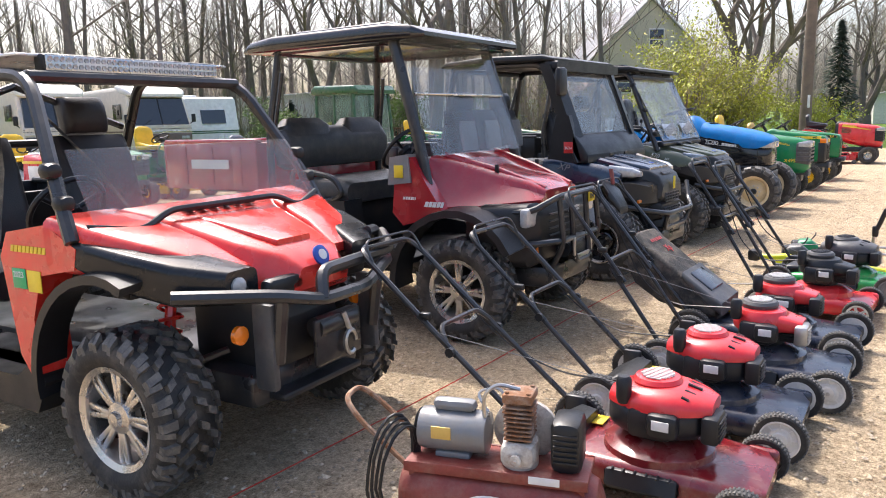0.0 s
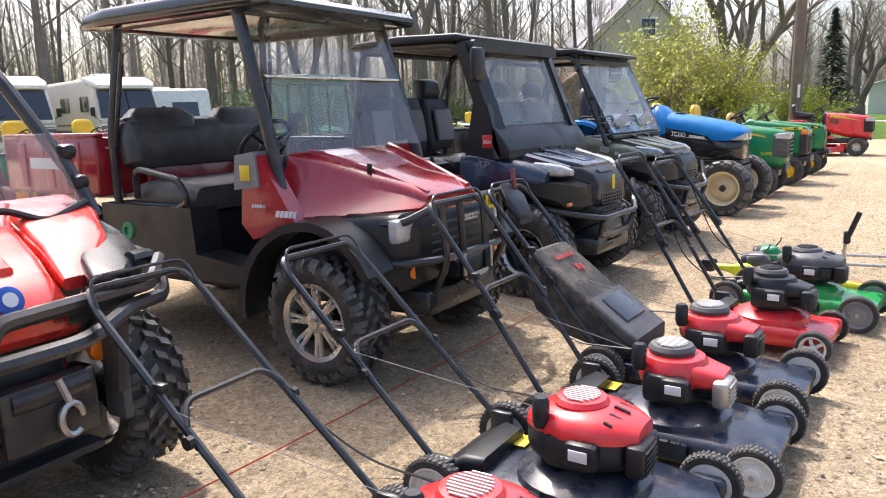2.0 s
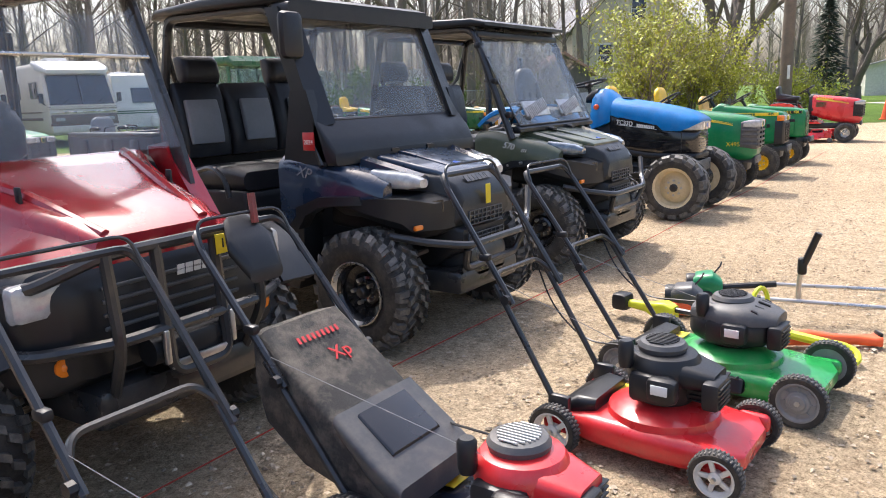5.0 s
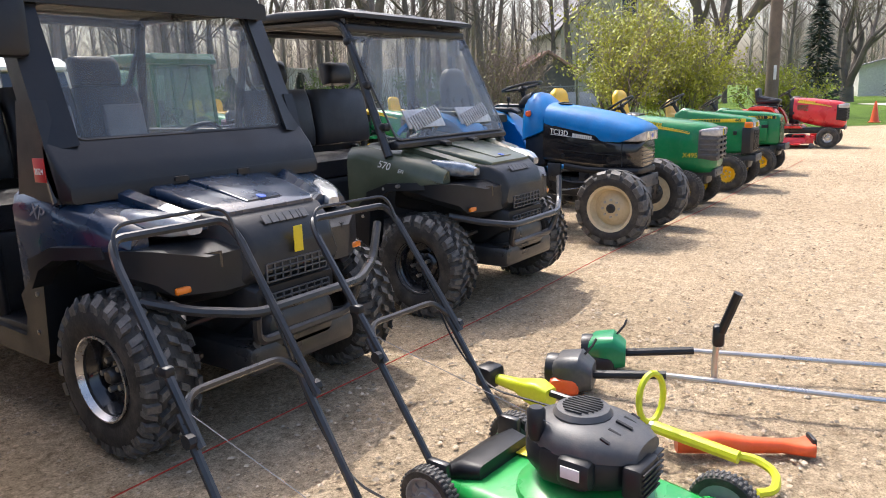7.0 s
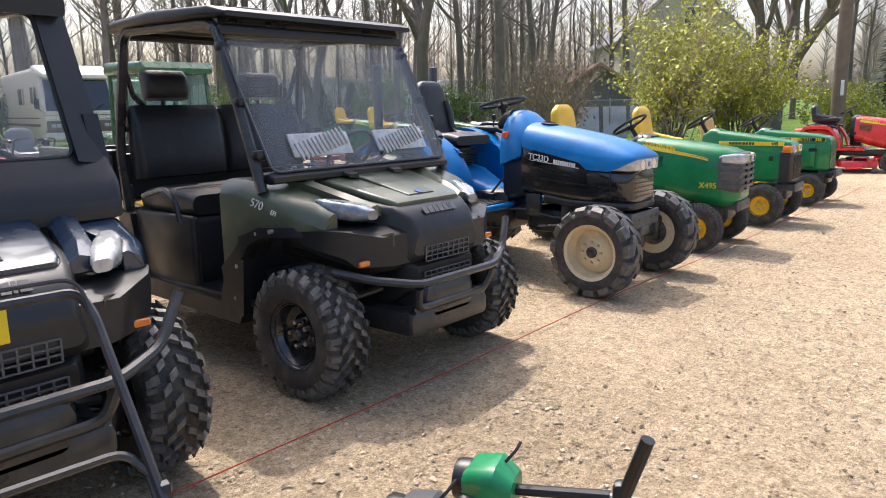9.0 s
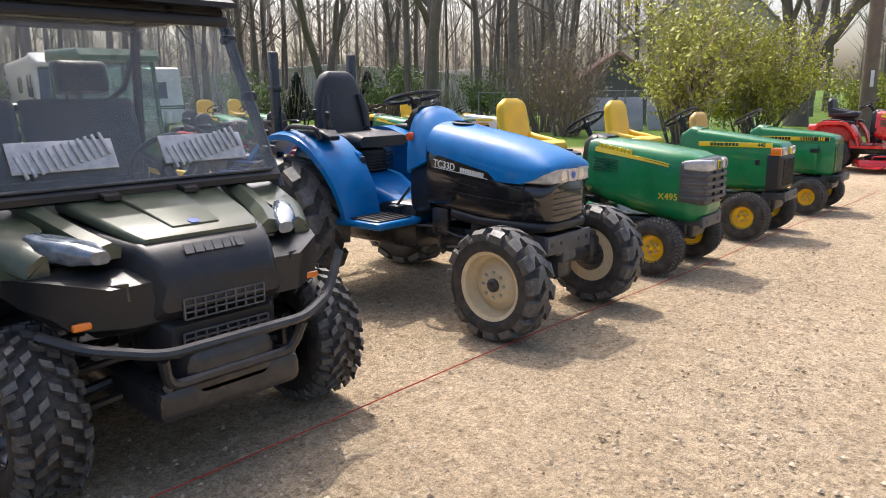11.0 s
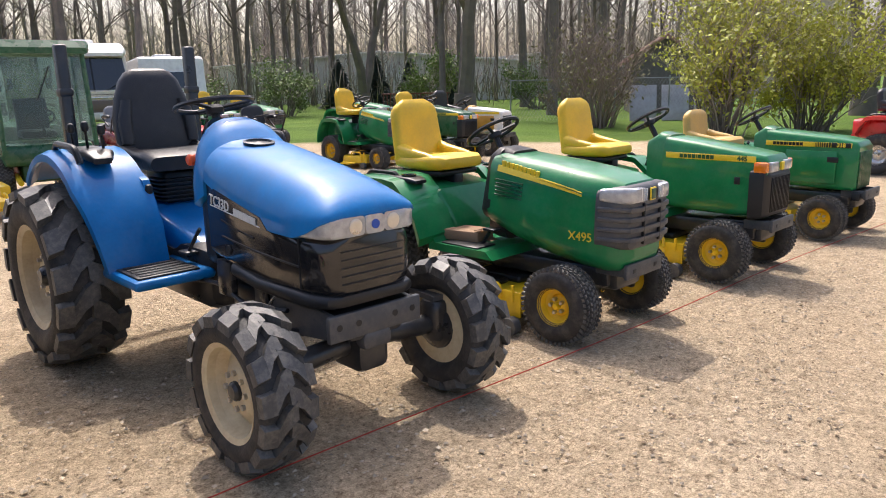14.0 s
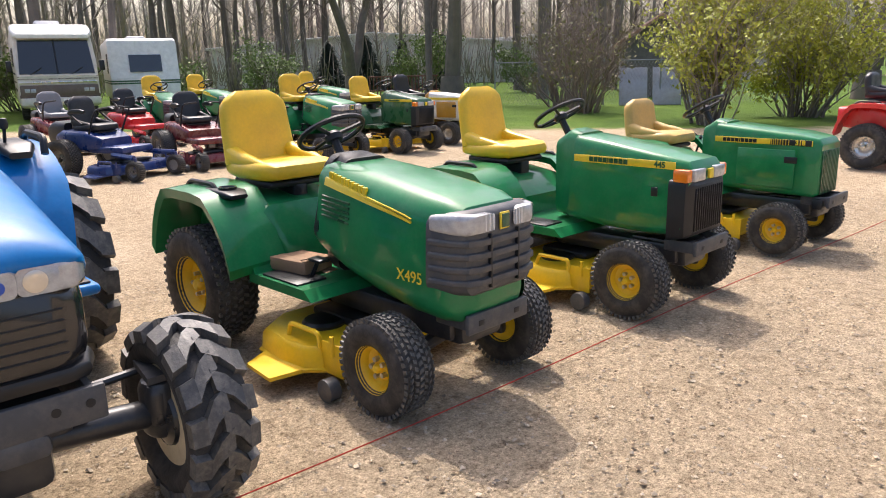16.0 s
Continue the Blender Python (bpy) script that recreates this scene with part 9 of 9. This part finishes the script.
def motorhome(M, label, stripe):
    """Class A motorhome; the front looks towards -y, origin under the front bumper's middle."""
    v = thing("motorhome", M, label, "motorhome", "campers behind the yard")
    bm = B()
    loft(bm, [ring(0.0, 2.3, 0.45, 1.45, 0.12, top=2.34), ring(0.12, 2.4, 0.42, 1.55, 0.15, top=2.4), ring(0.32, 2.42, 0.42, 2.1, 0.18), ring(0.62, 2.42, 0.42, 2.75, 0.2, top=2.34), ring(0.85, 2.42, 0.42, 2.98, 0.22, top=2.3), ring(1.6, 2.42, 0.42, 3.05, 0.2), ring(8.5, 2.42, 0.42, 3.05, 0.2)])
    part("body", bm, BEIGE, v)
    bm = B()
    loft(bm, [ring(0.3, 2.1, 2.62, 2.74, 0.05), ring(0.5, 2.36, 2.66, 2.9, 0.1), ring(1.2, 2.4, 2.7, 3.1, 0.15), ring(1.8, 2.3, 2.9, 3.12, 0.1)])
    part("cap", bm, WHITE, v)
    bm = B()
    a, b = Vector((0, 0.1, 1.52)), Vector((0, 0.56, 2.58))
    loft(bm, [[Vector((-1.1, 0.03, 1.5)), Vector((1.1, 0.03, 1.5)), Vector((1.02, 0.42, 2.56)), Vector((-1.02, 0.42, 2.56))], [Vector((-1.14, 0.3, 1.5)), Vector((1.14, 0.3, 1.5)), Vector((1.08, 0.7, 2.56)), Vector((-1.08, 0.7, 2.56))]])
    ws = part("windscreen", bm, DARK_GLASS, v)
    bm = B()
    tube(bm, [(0, 0.02, 1.5), (0, 0.41, 2.57)], 0.025, 6)
    part("centre_post", bm, BLACK, ws)
    for s in (-1, 1):
        bm = B()
        tube(bm, [(s * 0.6 - 0.2, 0.0, 1.48), (s * 0.6 + 0.15, 0.08, 1.7)], 0.014, 5)
        part("wiper", bm, BLACK, v)
        bm = B()
        rbox(bm, (s * 1.36, 0.16, 1.75), (0.16, 0.1, 0.34), 0.03)
        tube(bm, [(s * 1.2, 0.3, 1.5), (s * 1.36, 0.18, 1.62)], 0.02, 6)
        part("mirror", bm, BLACK, v)
        for k in (0, 1):
            bm = B()
            rbox(bm, (s * (0.78 + 0.17 * k), -0.05, 0.98), (0.15, 0.06, 0.12), 0.01)
            part("headlight", bm, LENS_CLEAR, v)
        bm = B()
        rbox(bm, (s * 1.21, 1.6, 2.05), (0.03, 0.9, 0.6), 0.03)
        part("side_window", bm, DARK_GLASS, v)
        bm = B()
        rbox(bm, (s * 1.21, 4.0, 2.05), (0.03, 1.2, 0.6), 0.03)
        part("side_window", bm, DARK_GLASS, v)
        wheel(v, s * 1.05, 1.5, 0.42, 0.25, 0.24, "rib", "dish", ALU, s)
        bm = B()
        rbox(bm, (s * 1.212, 4.6, 1.0), (0.02, 7.6, 0.1), 0.004)
        part("side_stripe", bm, stripe, v)
        bm = B()
        rbox(bm, (s * 1.213, 4.6, 1.25), (0.016, 7.6, 0.05), 0.004)
        part("side_stripe", bm, BROWN, v)
    bm = B()
    rbox(bm, (0, -0.02, 0.98), (2.3, 0.1, 0.34), 0.03)
    part("grille", bm, stripe, v)
    bm = B()
    rbox(bm, (0, -0.06, 0.62), (2.36, 0.16, 0.26), 0.05)
    part("bumper", bm, BEIGE, v)
    bm = B()
    rbox(bm, (0.2, -0.15, 0.62), (0.3, 0.01, 0.16), 0.003)
    part("number_plate", bm, DECAL_WHITE, v)
    bm = B()
    rbox(bm, (0, -0.01, 1.24), (2.34, 0.08, 0.05), 0.01)
    part("front_trim", bm, ALU, v)
    for z, h, m in ((1.34, 0.05, stripe), (1.42, 0.025, BROWN), (0.8, 0.1, stripe)):
        bm = B()
        rbox(bm, (0, 0.0 if z < 1.3 else 0.05, z), (2.36, 0.1, h), 0.01)
        part("front_band", bm, m, v)
    bm = B()
    loft(bm, [ring(2.4, 0.6, 3.02, 3.1, 0.05), ring(2.6, 0.8, 3.02, 3.3, 0.08), ring(3.2, 0.8, 3.02, 3.3, 0.08), ring(3.4, 0.7, 3.02, 3.2, 0.06)])
    part("roof_air_conditioner", bm, WHITE, v)
    for k in range(5):
        bm = B()
        rbox(bm, (-0.9 + 0.45 * k, 0.36, 2.72), (0.1, 0.04, 0.04), 0.01)
        part("marker_light", bm, AMBER, v)


motorhome(pose(18.3, 24.4, 0, 0, 0, -12), "white and beige motorhome with brown skirt", BROWN)
motorhome(pose(14.6, 25.4, 0, 0, 0, -10), "cream motorhome with dark windscreen beside another", GREY_DK)


def travel_trailer(M):
    v = thing("travel_trailer", M, "white travel trailer with dark window and green stripe", "camper", "campers behind the yard")
    bm = B()
    loft(bm, [ring(0.0, 2.3, 0.55, 1.3, 0.06), ring(0.05, 2.36, 0.5, 1.4, 0.08), ring(0.3, 2.36, 0.5, 2.6, 0.1), ring(0.45, 2.36, 0.5, 2.68, 0.1), ring(6.5, 2.36, 0.5, 2.68, 0.1)])
    part("body", bm, WHITE, v)
    bm = B()
    loft(bm, [[Vector((-0.5, 0.03, 1.5)), Vector((0.6, 0.03, 1.5)), Vector((0.6, 0.155, 2.1)), Vector((-0.5, 0.155, 2.1))], [Vector((-0.5, 0.15, 1.5)), Vector((0.6, 0.15, 1.5)), Vector((0.6, 0.26, 2.1)), Vector((-0.5, 0.26, 2.1))]])
    part("front_window", bm, DARK_GLASS, v)
    bm = B()
    rbox(bm, (-1.19, 1.0, 1.8), (0.03, 0.6, 0.7), 0.04)
    part("side_window", bm, DARK_GLASS, v)
    for z in (1.18, 1.1):
        bm = B()
        rbox(bm, (0, 3.25, z), (2.375, 6.53, 0.05), 0.005)
        part("stripe", bm, GREEN_DK, v)
    for k in (0.2, 0.5):
        bm = B()
        lathe(bm, [(0.04, 0.5), (0.13, 0.54), (0.14, 0.6), (0.14, 0.9), (0.1, 0.98), (0.04, 1.0)], (k, -0.25, 0), 16, "z")
        part("propane_tank", bm, WHITE, v)
    bm = B()
    tube(bm, [(-0.8, 0.2, 0.5), (0, -1.1, 0.45), (0.8, 0.2, 0.5)], 0.05, 6)
    tube(bm, [(0, -0.9, 0.5), (0, -0.9, 0.0)], 0.035, 6)
    part("tongue", bm, STEEL_BLACK, v)
    for s in (-1, 1):
        for y in (3.2, 4.0):
            wheel(v, s * 1.05, y, 0.34, 0.2, 0.19, "rib", "dish", WHITE, s)
    bm = B()
    rbox(bm, (0, 3.2, 2.75), (0.7, 0.9, 0.2), 0.06)
    part("roof_vent", bm, WHITE, v)


travel_trailer(pose(21.5, 25.4, 0, 0, 0, -16))


def cab_tractor(M):
    """Green front-mower tractor with a glazed cab and a yellow deck."""
    v = thing("cab_tractor", M, "green cab tractor with glass cab and yellow mower deck", "tractor")
    for s in (-1, 1):
        wheel(v, s * 0.6, 0.2, 0.38, 0.3, 0.2, "turf", "dish", YELLOW, s)
        wheel(v, s * 0.5, 1.7, 0.26, 0.2, 0.13, "turf", "dish", YELLOW, s)
    bm = B()
    rbox(bm, (0, 0.9, 0.5), (0.7, 2.0, 0.3), 0.04)
    loft(bm, [ring(1.0, 0.9, 0.55, 1.1, 0.08), ring(1.8, 0.85, 0.6, 1.15, 0.1), ring(2.1, 0.7, 0.65, 1.0, 0.1)])
    rbox(bm, (0, 0.3, 0.75), (1.15, 1.1, 0.3), 0.05)
    part("body", bm, GREEN_DK, v)
    for s in (-1, 1):
        for y, lean, r in ((-0.3, 0.1, 0.035), (0.9, 0.0, 0.035), (0.3, 0.0, 0.025)):
            bm = B()
            tube(bm, [(s * 0.58, y - lean, 0.85), (s * 0.55, y, 2.15)], r, 6)
            part("cab_post", bm, GREEN_DK, v)
    bm = B()
    loft(bm, [ring(-0.5, 1.16, 2.12, 2.2, 0.03), ring(-0.4, 1.26, 2.12, 2.3, 0.06), ring(0.9, 1.26, 2.12, 2.34, 0.06), ring(1.02, 1.2, 2.14, 2.26, 0.04)])
    part("cab_roof", bm, GREEN_DK, v)
    pane(v, [(-0.56, -0.39, 0.9), (0.56, -0.39, 0.9), (0.54, -0.3, 2.12), (-0.54, -0.3, 2.12)], GLASS_CAB, "front_glass")
    pane(v, [(-0.58, 0.9, 0.9), (-0.58, -0.36, 0.9), (-0.55, -0.28, 2.12), (-0.55, 0.9, 2.12)], GLASS_CAB, "side_glass")
    pane(v, [(0.58, -0.36, 0.9), (0.58, 0.9, 0.9), (0.55, 0.9, 2.12), (0.55, -0.28, 2.12)], GLASS_CAB, "side_glass")
    pane(v, [(0.56, 0.92, 0.9), (-0.56, 0.92, 0.9), (-0.54, 0.92, 2.12), (0.54, 0.92, 2.12)], GLASS_CAB, "rear_glass")
    for s in (-1, 1):
        bm = B()
        rbox(bm, (s * 0.48, -0.46, 2.18), (0.1, 0.04, 0.05), 0.01)
        part("work_light", bm, AMBER, v)
    bm = B()
    cushion(bm, (0, 0.5, 1.0), (0.46, 0.42, 0.1), 0.04)
    cushion(bm, (0, 0.25, 0), (0.44, 0.5, 0.1), 0.04, pose(0, 0.68, 1.02, 80, 0, 0))
    part("seat", bm, VINYL_BLACK, v)
    steering_wheel(v, 0, 0.1, 1.25, 0.18, 40)
    bm = B()
    tube(bm, [(-0.1, -0.41, 1.5), (0.1, -0.36, 1.95)], 0.01, 5)
    part("wiper", bm, BLACK, v)
    mower_deck(v, -1.3, -0.45, 0.85, 0.26, YELLOW)
    for s in (-1, 1):
        bm = B()
        tube(bm, [(s * 0.4, 0.1, 0.45), (s * 0.45, -0.5, 0.4)], 0.04, 6)
        part("lift_arm", bm, YELLOW, v)
        bm = B()
        rbox(bm, (s * 0.7, -0.6, 0.36), (0.12, 0.6, 0.14), 0.02)
        part("deck_arm", bm, YELLOW, v)


cab_tractor(pose(12.45, 8.5, 0, 0, 0, -4) @ Matrix.Diagonal((0.94, 0.94, 0.93, 1)))


def zero_turn(M, label, paint, seat_mat):
    v = thing("zero_turn_mower", M, label, "ride-on mower", "zero-turn mowers in the back row")
    for s in (-1, 1):
        wheel(v, s * 0.46, 1.3, 0.29, 0.24, 0.15, "turf", "dish", GREY_PL, s)
        wheel(v, s * 0.4, 0.0, 0.15, 0.13, 0.08, "rib", "dish", GREY_PL, s)
        bm = B()
        tube(bm, [(s * 0.4, 0, 0.15), (s * 0.4, -0.02, 0.34)], 0.025, 6)
        tube(bm, [(s * 0.4, 0, 0.34), (s * 0.3, 0.5, 0.36)], 0.035, 6)
        part("caster_arm", bm, paint, v)
        bm = B()
        tube(bm, fillet([(s * 0.3, 0.95, 0.55), (s * 0.32, 0.8, 0.85), (s * 0.32, 0.7, 1.0), (s * 0.1, 0.7, 1.02)], 0.06), 0.014, 7)
        part("steering_lever", bm, BLACK, v)
    bm = B()
    rbox(bm, (0, 0.75, 0.42), (0.6, 0.9, 0.1), 0.03)
    loft(bm, [ring(0.7, 0.56, 0.4, 0.58, 0.05), ring(0.95, 0.72, 0.4, 0.68, 0.06), ring(1.4, 0.74, 0.4, 0.7, 0.06), ring(1.55, 0.66, 0.44, 0.64, 0.05)])
    part("frame", bm, paint, v)
    bm = B()
    loft(bm, [ring(1.45, 0.5, 0.5, 0.8, 0.06), ring(1.7, 0.5, 0.5, 0.82, 0.08), ring(1.85, 0.4, 0.5, 0.75, 0.06)])
    part("engine", bm, BLACK, v)
    mower_deck(v, 0.2, 0.85, 0.62, 0.2, paint)
    bucket(v, 1.08, 0.68, seat_mat, 0.42, 0.5)
    for s in (-1, 1):
        bm = B()
        tube(bm, fillet([(s * 0.28, 1.05, 0.78), (s * 0.28, 1.3, 0.95)], 0.03), 0.016, 6)
        cushion(bm, (s * 0.28, 1.12, 0.96), (0.06, 0.28, 0.05), 0.02)
        part("armrest", bm, BLACK, v)


zero_turn(pose(15.15, 8.5, 0, 0, 0, 25), "blue zero-turn mower with navy seat", BLUE_DK, VINYL_BLACK)
zero_turn(pose(16.3, 8.6, 0, 0, 0, 0), "red and black zero-turn mower with dark seat", WINE, VINYL_BLACK)
zero_turn(pose(15.3, 12.4, 0, 0, 0, 5), "dark zero-turn mower with light grey seat", WINE, VINYL_LT)
zero_turn(pose(16.9, 12.6, 0, 0, 0, 10), "bright red zero-turn mower with dark seat", BRIGHT_RED, VINYL_BLACK)
zero_turn(pose(11.2, 9.8, 0, 0, 0, 0), "red zero-turn mower with light grey seat", BRIGHT_RED, VINYL_LT)
GB = "lawn tractors in the back row"
lawn = garden_tractor("lawn_tractor", pose(18.2, 8.2, 0, 0, 0, 4), "green lawn tractor with yellow seat in the back row", GREEN, YELLOW_VINYL, YELLOW, "round", 0.2, 0.29, 0.38, 0.4, 1.25, GB, YELLOW, "")
garden_tractor("garden_tractor", pose(19.7, 8.0, 0, 0, 0, 4), "dark green garden tractor with black grille and yellow seat", GREEN_DK, YELLOW_VINYL, YELLOW, "wedge", 0.22, 0.31, 0.4, 0.42, 1.35, GB, YELLOW, "")
cub = garden_tractor("garden_tractor", pose(21.2, 8.4, 0, 0, 0, 12), "mustard and white vintage garden tractor with black seat", CUB, VINYL_BLACK, WHITE_WHEEL, "square", 0.22, 0.31, 0.4, 0.42, 1.3, GB, None, "", WHITE)
for x, y, a in ((19.3, 14.6, 5), (17.6, 13.6, -4), (9.5, 10.4, 6), (8.0, 10.2, 0), (21.6, 13.0, 8)):
    copy_thing(lawn, pose(x, y, 0, 0, 0, a))
garden_tractor("lawn_tractor", pose(6.7, 10.2, 0, 0, 0, 0), "red and white lawn tractor with yellow seat", WHITE, YELLOW_VINYL, WHITE_WHEEL, "square", 0.2, 0.29, 0.38, 0.4, 1.25, GB, BRIGHT_RED, "", BRIGHT_RED)


def deck_rail(M):
    v = thing("deck_rail", M, "low red-stained timber deck railing", "railing")
    for z in (0.35, 1.0):
        bm = B()
        rbox(bm, (0, 0, z), (3.4, 0.08, 0.06), 0.01)
        part("rail", bm, REDWOOD, v)
    for k in range(20):
        bm = B()
        rbox(bm, (-1.6 + 0.168 * k, 0.03, 0.52), (0.05, 0.04, 1.04), 0.006)
        part("baluster", bm, REDWOOD, v)


deck_rail(pose(34, 26, 0, 0, 0, -35))


def wire_fence(M, n):
    v = thing("wire_fence", M, "grey chain-link fence with steel posts", "fence")
    bm = B()
    for k in range(60 * n // 4):
        x = k * 0.12
        tube(bm, [(x, 0, 0.05), (x + 0.9, 0, 1.5)], 0.004, 3)
        tube(bm, [(x + 0.9, 0, 0.05), (x, 0, 1.5)], 0.004, 3)
    part("mesh", bm, FENCE_WIRE, v)["kind"] = "stuff"
    for k in range(n + 1):
        bm = B()
        tube(bm, [(k * 1.9, 0, 0), (k * 1.9, 0, 1.6)], 0.03, 6)
        part("post", bm, FENCE_WIRE, v)
    bm = B()
    tube(bm, [(0, 0, 1.52), (1.9 * n, 0, 1.52)], 0.022, 6)
    part("rail", bm, FENCE_WIRE, v)


wire_fence(pose(30.5, 16.5, 0, 0, 0, -52), 6)
for k in range(3):
    bm = B()
    rbox(bm, (0, 0, 0.65), (0.95, 0.04, 1.3), 0.01)
    tagged(part("panel", bm, ROOF_TIN, M=pose(33.3 + 0.75 * k, 12.6 - 0.85 * k, 0, -14, 0, -50)), "sheet metal panel leaning at the fence", "panel", "panels leaning at the fence")

# ---------------------------------------------------------------- small things on the yard
bm = B()
rnd = random.Random(9)
px = -1.0
pts = []
while px < 20:
    pts.append((px, 0.02 * math.sin(px * 1.3) - 0.1 * max(0, 1 - px / 8), 0.02))
    px += 0.5
tube(bm, pts, 0.0032, 5)
tagged(part("marking_string", bm, STRING), "thin red string stretched along the gravel", "string")
STONE = mat("gravel stones", (0.44, 0.36, 0.26), 0.9, island=0.45, scale=20)


def scatter(name, n, seed, lo, hi, sizes, material, label, category, squash=0.6):
    """Many small angular stones lying on the ground, as one mesh."""
    rs = np.random.RandomState(seed)
    c = np.stack([rs.uniform(lo[0], hi[0], n), rs.uniform(lo[1], hi[1], n), np.full(n, 0.003)], 1)
    size = sizes[0] + (sizes[1] - sizes[0]) * rs.rand(n) ** 3
    ang = rs.uniform(0, 6.283, n)
    k = rs.uniform(0.55, 1.25, (n, 6)) * size[:, None]
    cs, sn = np.cos(ang), np.sin(ang)
    zero = np.zeros(n)
    verts = np.stack([
        c + np.stack([cs * k[:, 0], sn * k[:, 0], zero], 1), c + np.stack([-sn * k[:, 1], cs * k[:, 1], zero], 1),
        c + np.stack([-cs * k[:, 2], -sn * k[:, 2], zero], 1), c + np.stack([sn * k[:, 3], -cs * k[:, 3], zero], 1),
        c + np.stack([cs * k[:, 5] * 0.3, sn * k[:, 5] * 0.3, k[:, 4] * squash], 1)], 1).reshape(-1, 3)
    faces = (np.array([(0, 1, 4), (1, 2, 4), (2, 3, 4), (3, 0, 4)])[None] + np.arange(n)[:, None, None] * 5).reshape(-1, 3)
    me = bpy.data.meshes.new(name)
    me.from_pydata(verts.tolist(), [], faces.tolist())
    return tagged(part(name, me, material), label, category, kind="stuff")


scatter("loose_stones", 52000, 9, (0.5, -2.9), (20, 3.2), (0.004, 0.016), STONE, "loose pale stones on the gravel", "stones")
CLOD = mat("dark soil clods and dead leaves", (0.2, 0.14, 0.085), 0.95, island=0.4, scale=20)
bm = B()
for k in range(900):
    cx = rnd.uniform(3, 19)
    cy = rnd.choice((-1.9, -2.1, -1.2, -0.9, -2.5)) + rnd.gauss(0, 0.35)
    for j in range(rnd.choice((1, 1, 2, 5))):
        s = rnd.uniform(0.004, 0.015)
        x, y = cx + rnd.gauss(0, 0.05), cy + rnd.gauss(0, 0.05)
        lumps(bm, 1, (x, y, 0.004), (x, y, 0.008), (s, s), rnd, 0.5)
tagged(part("dead_leaves", bm, CLOD, sharp=20), "dark soil clods and dry leaf scraps", "litter", kind="stuff")
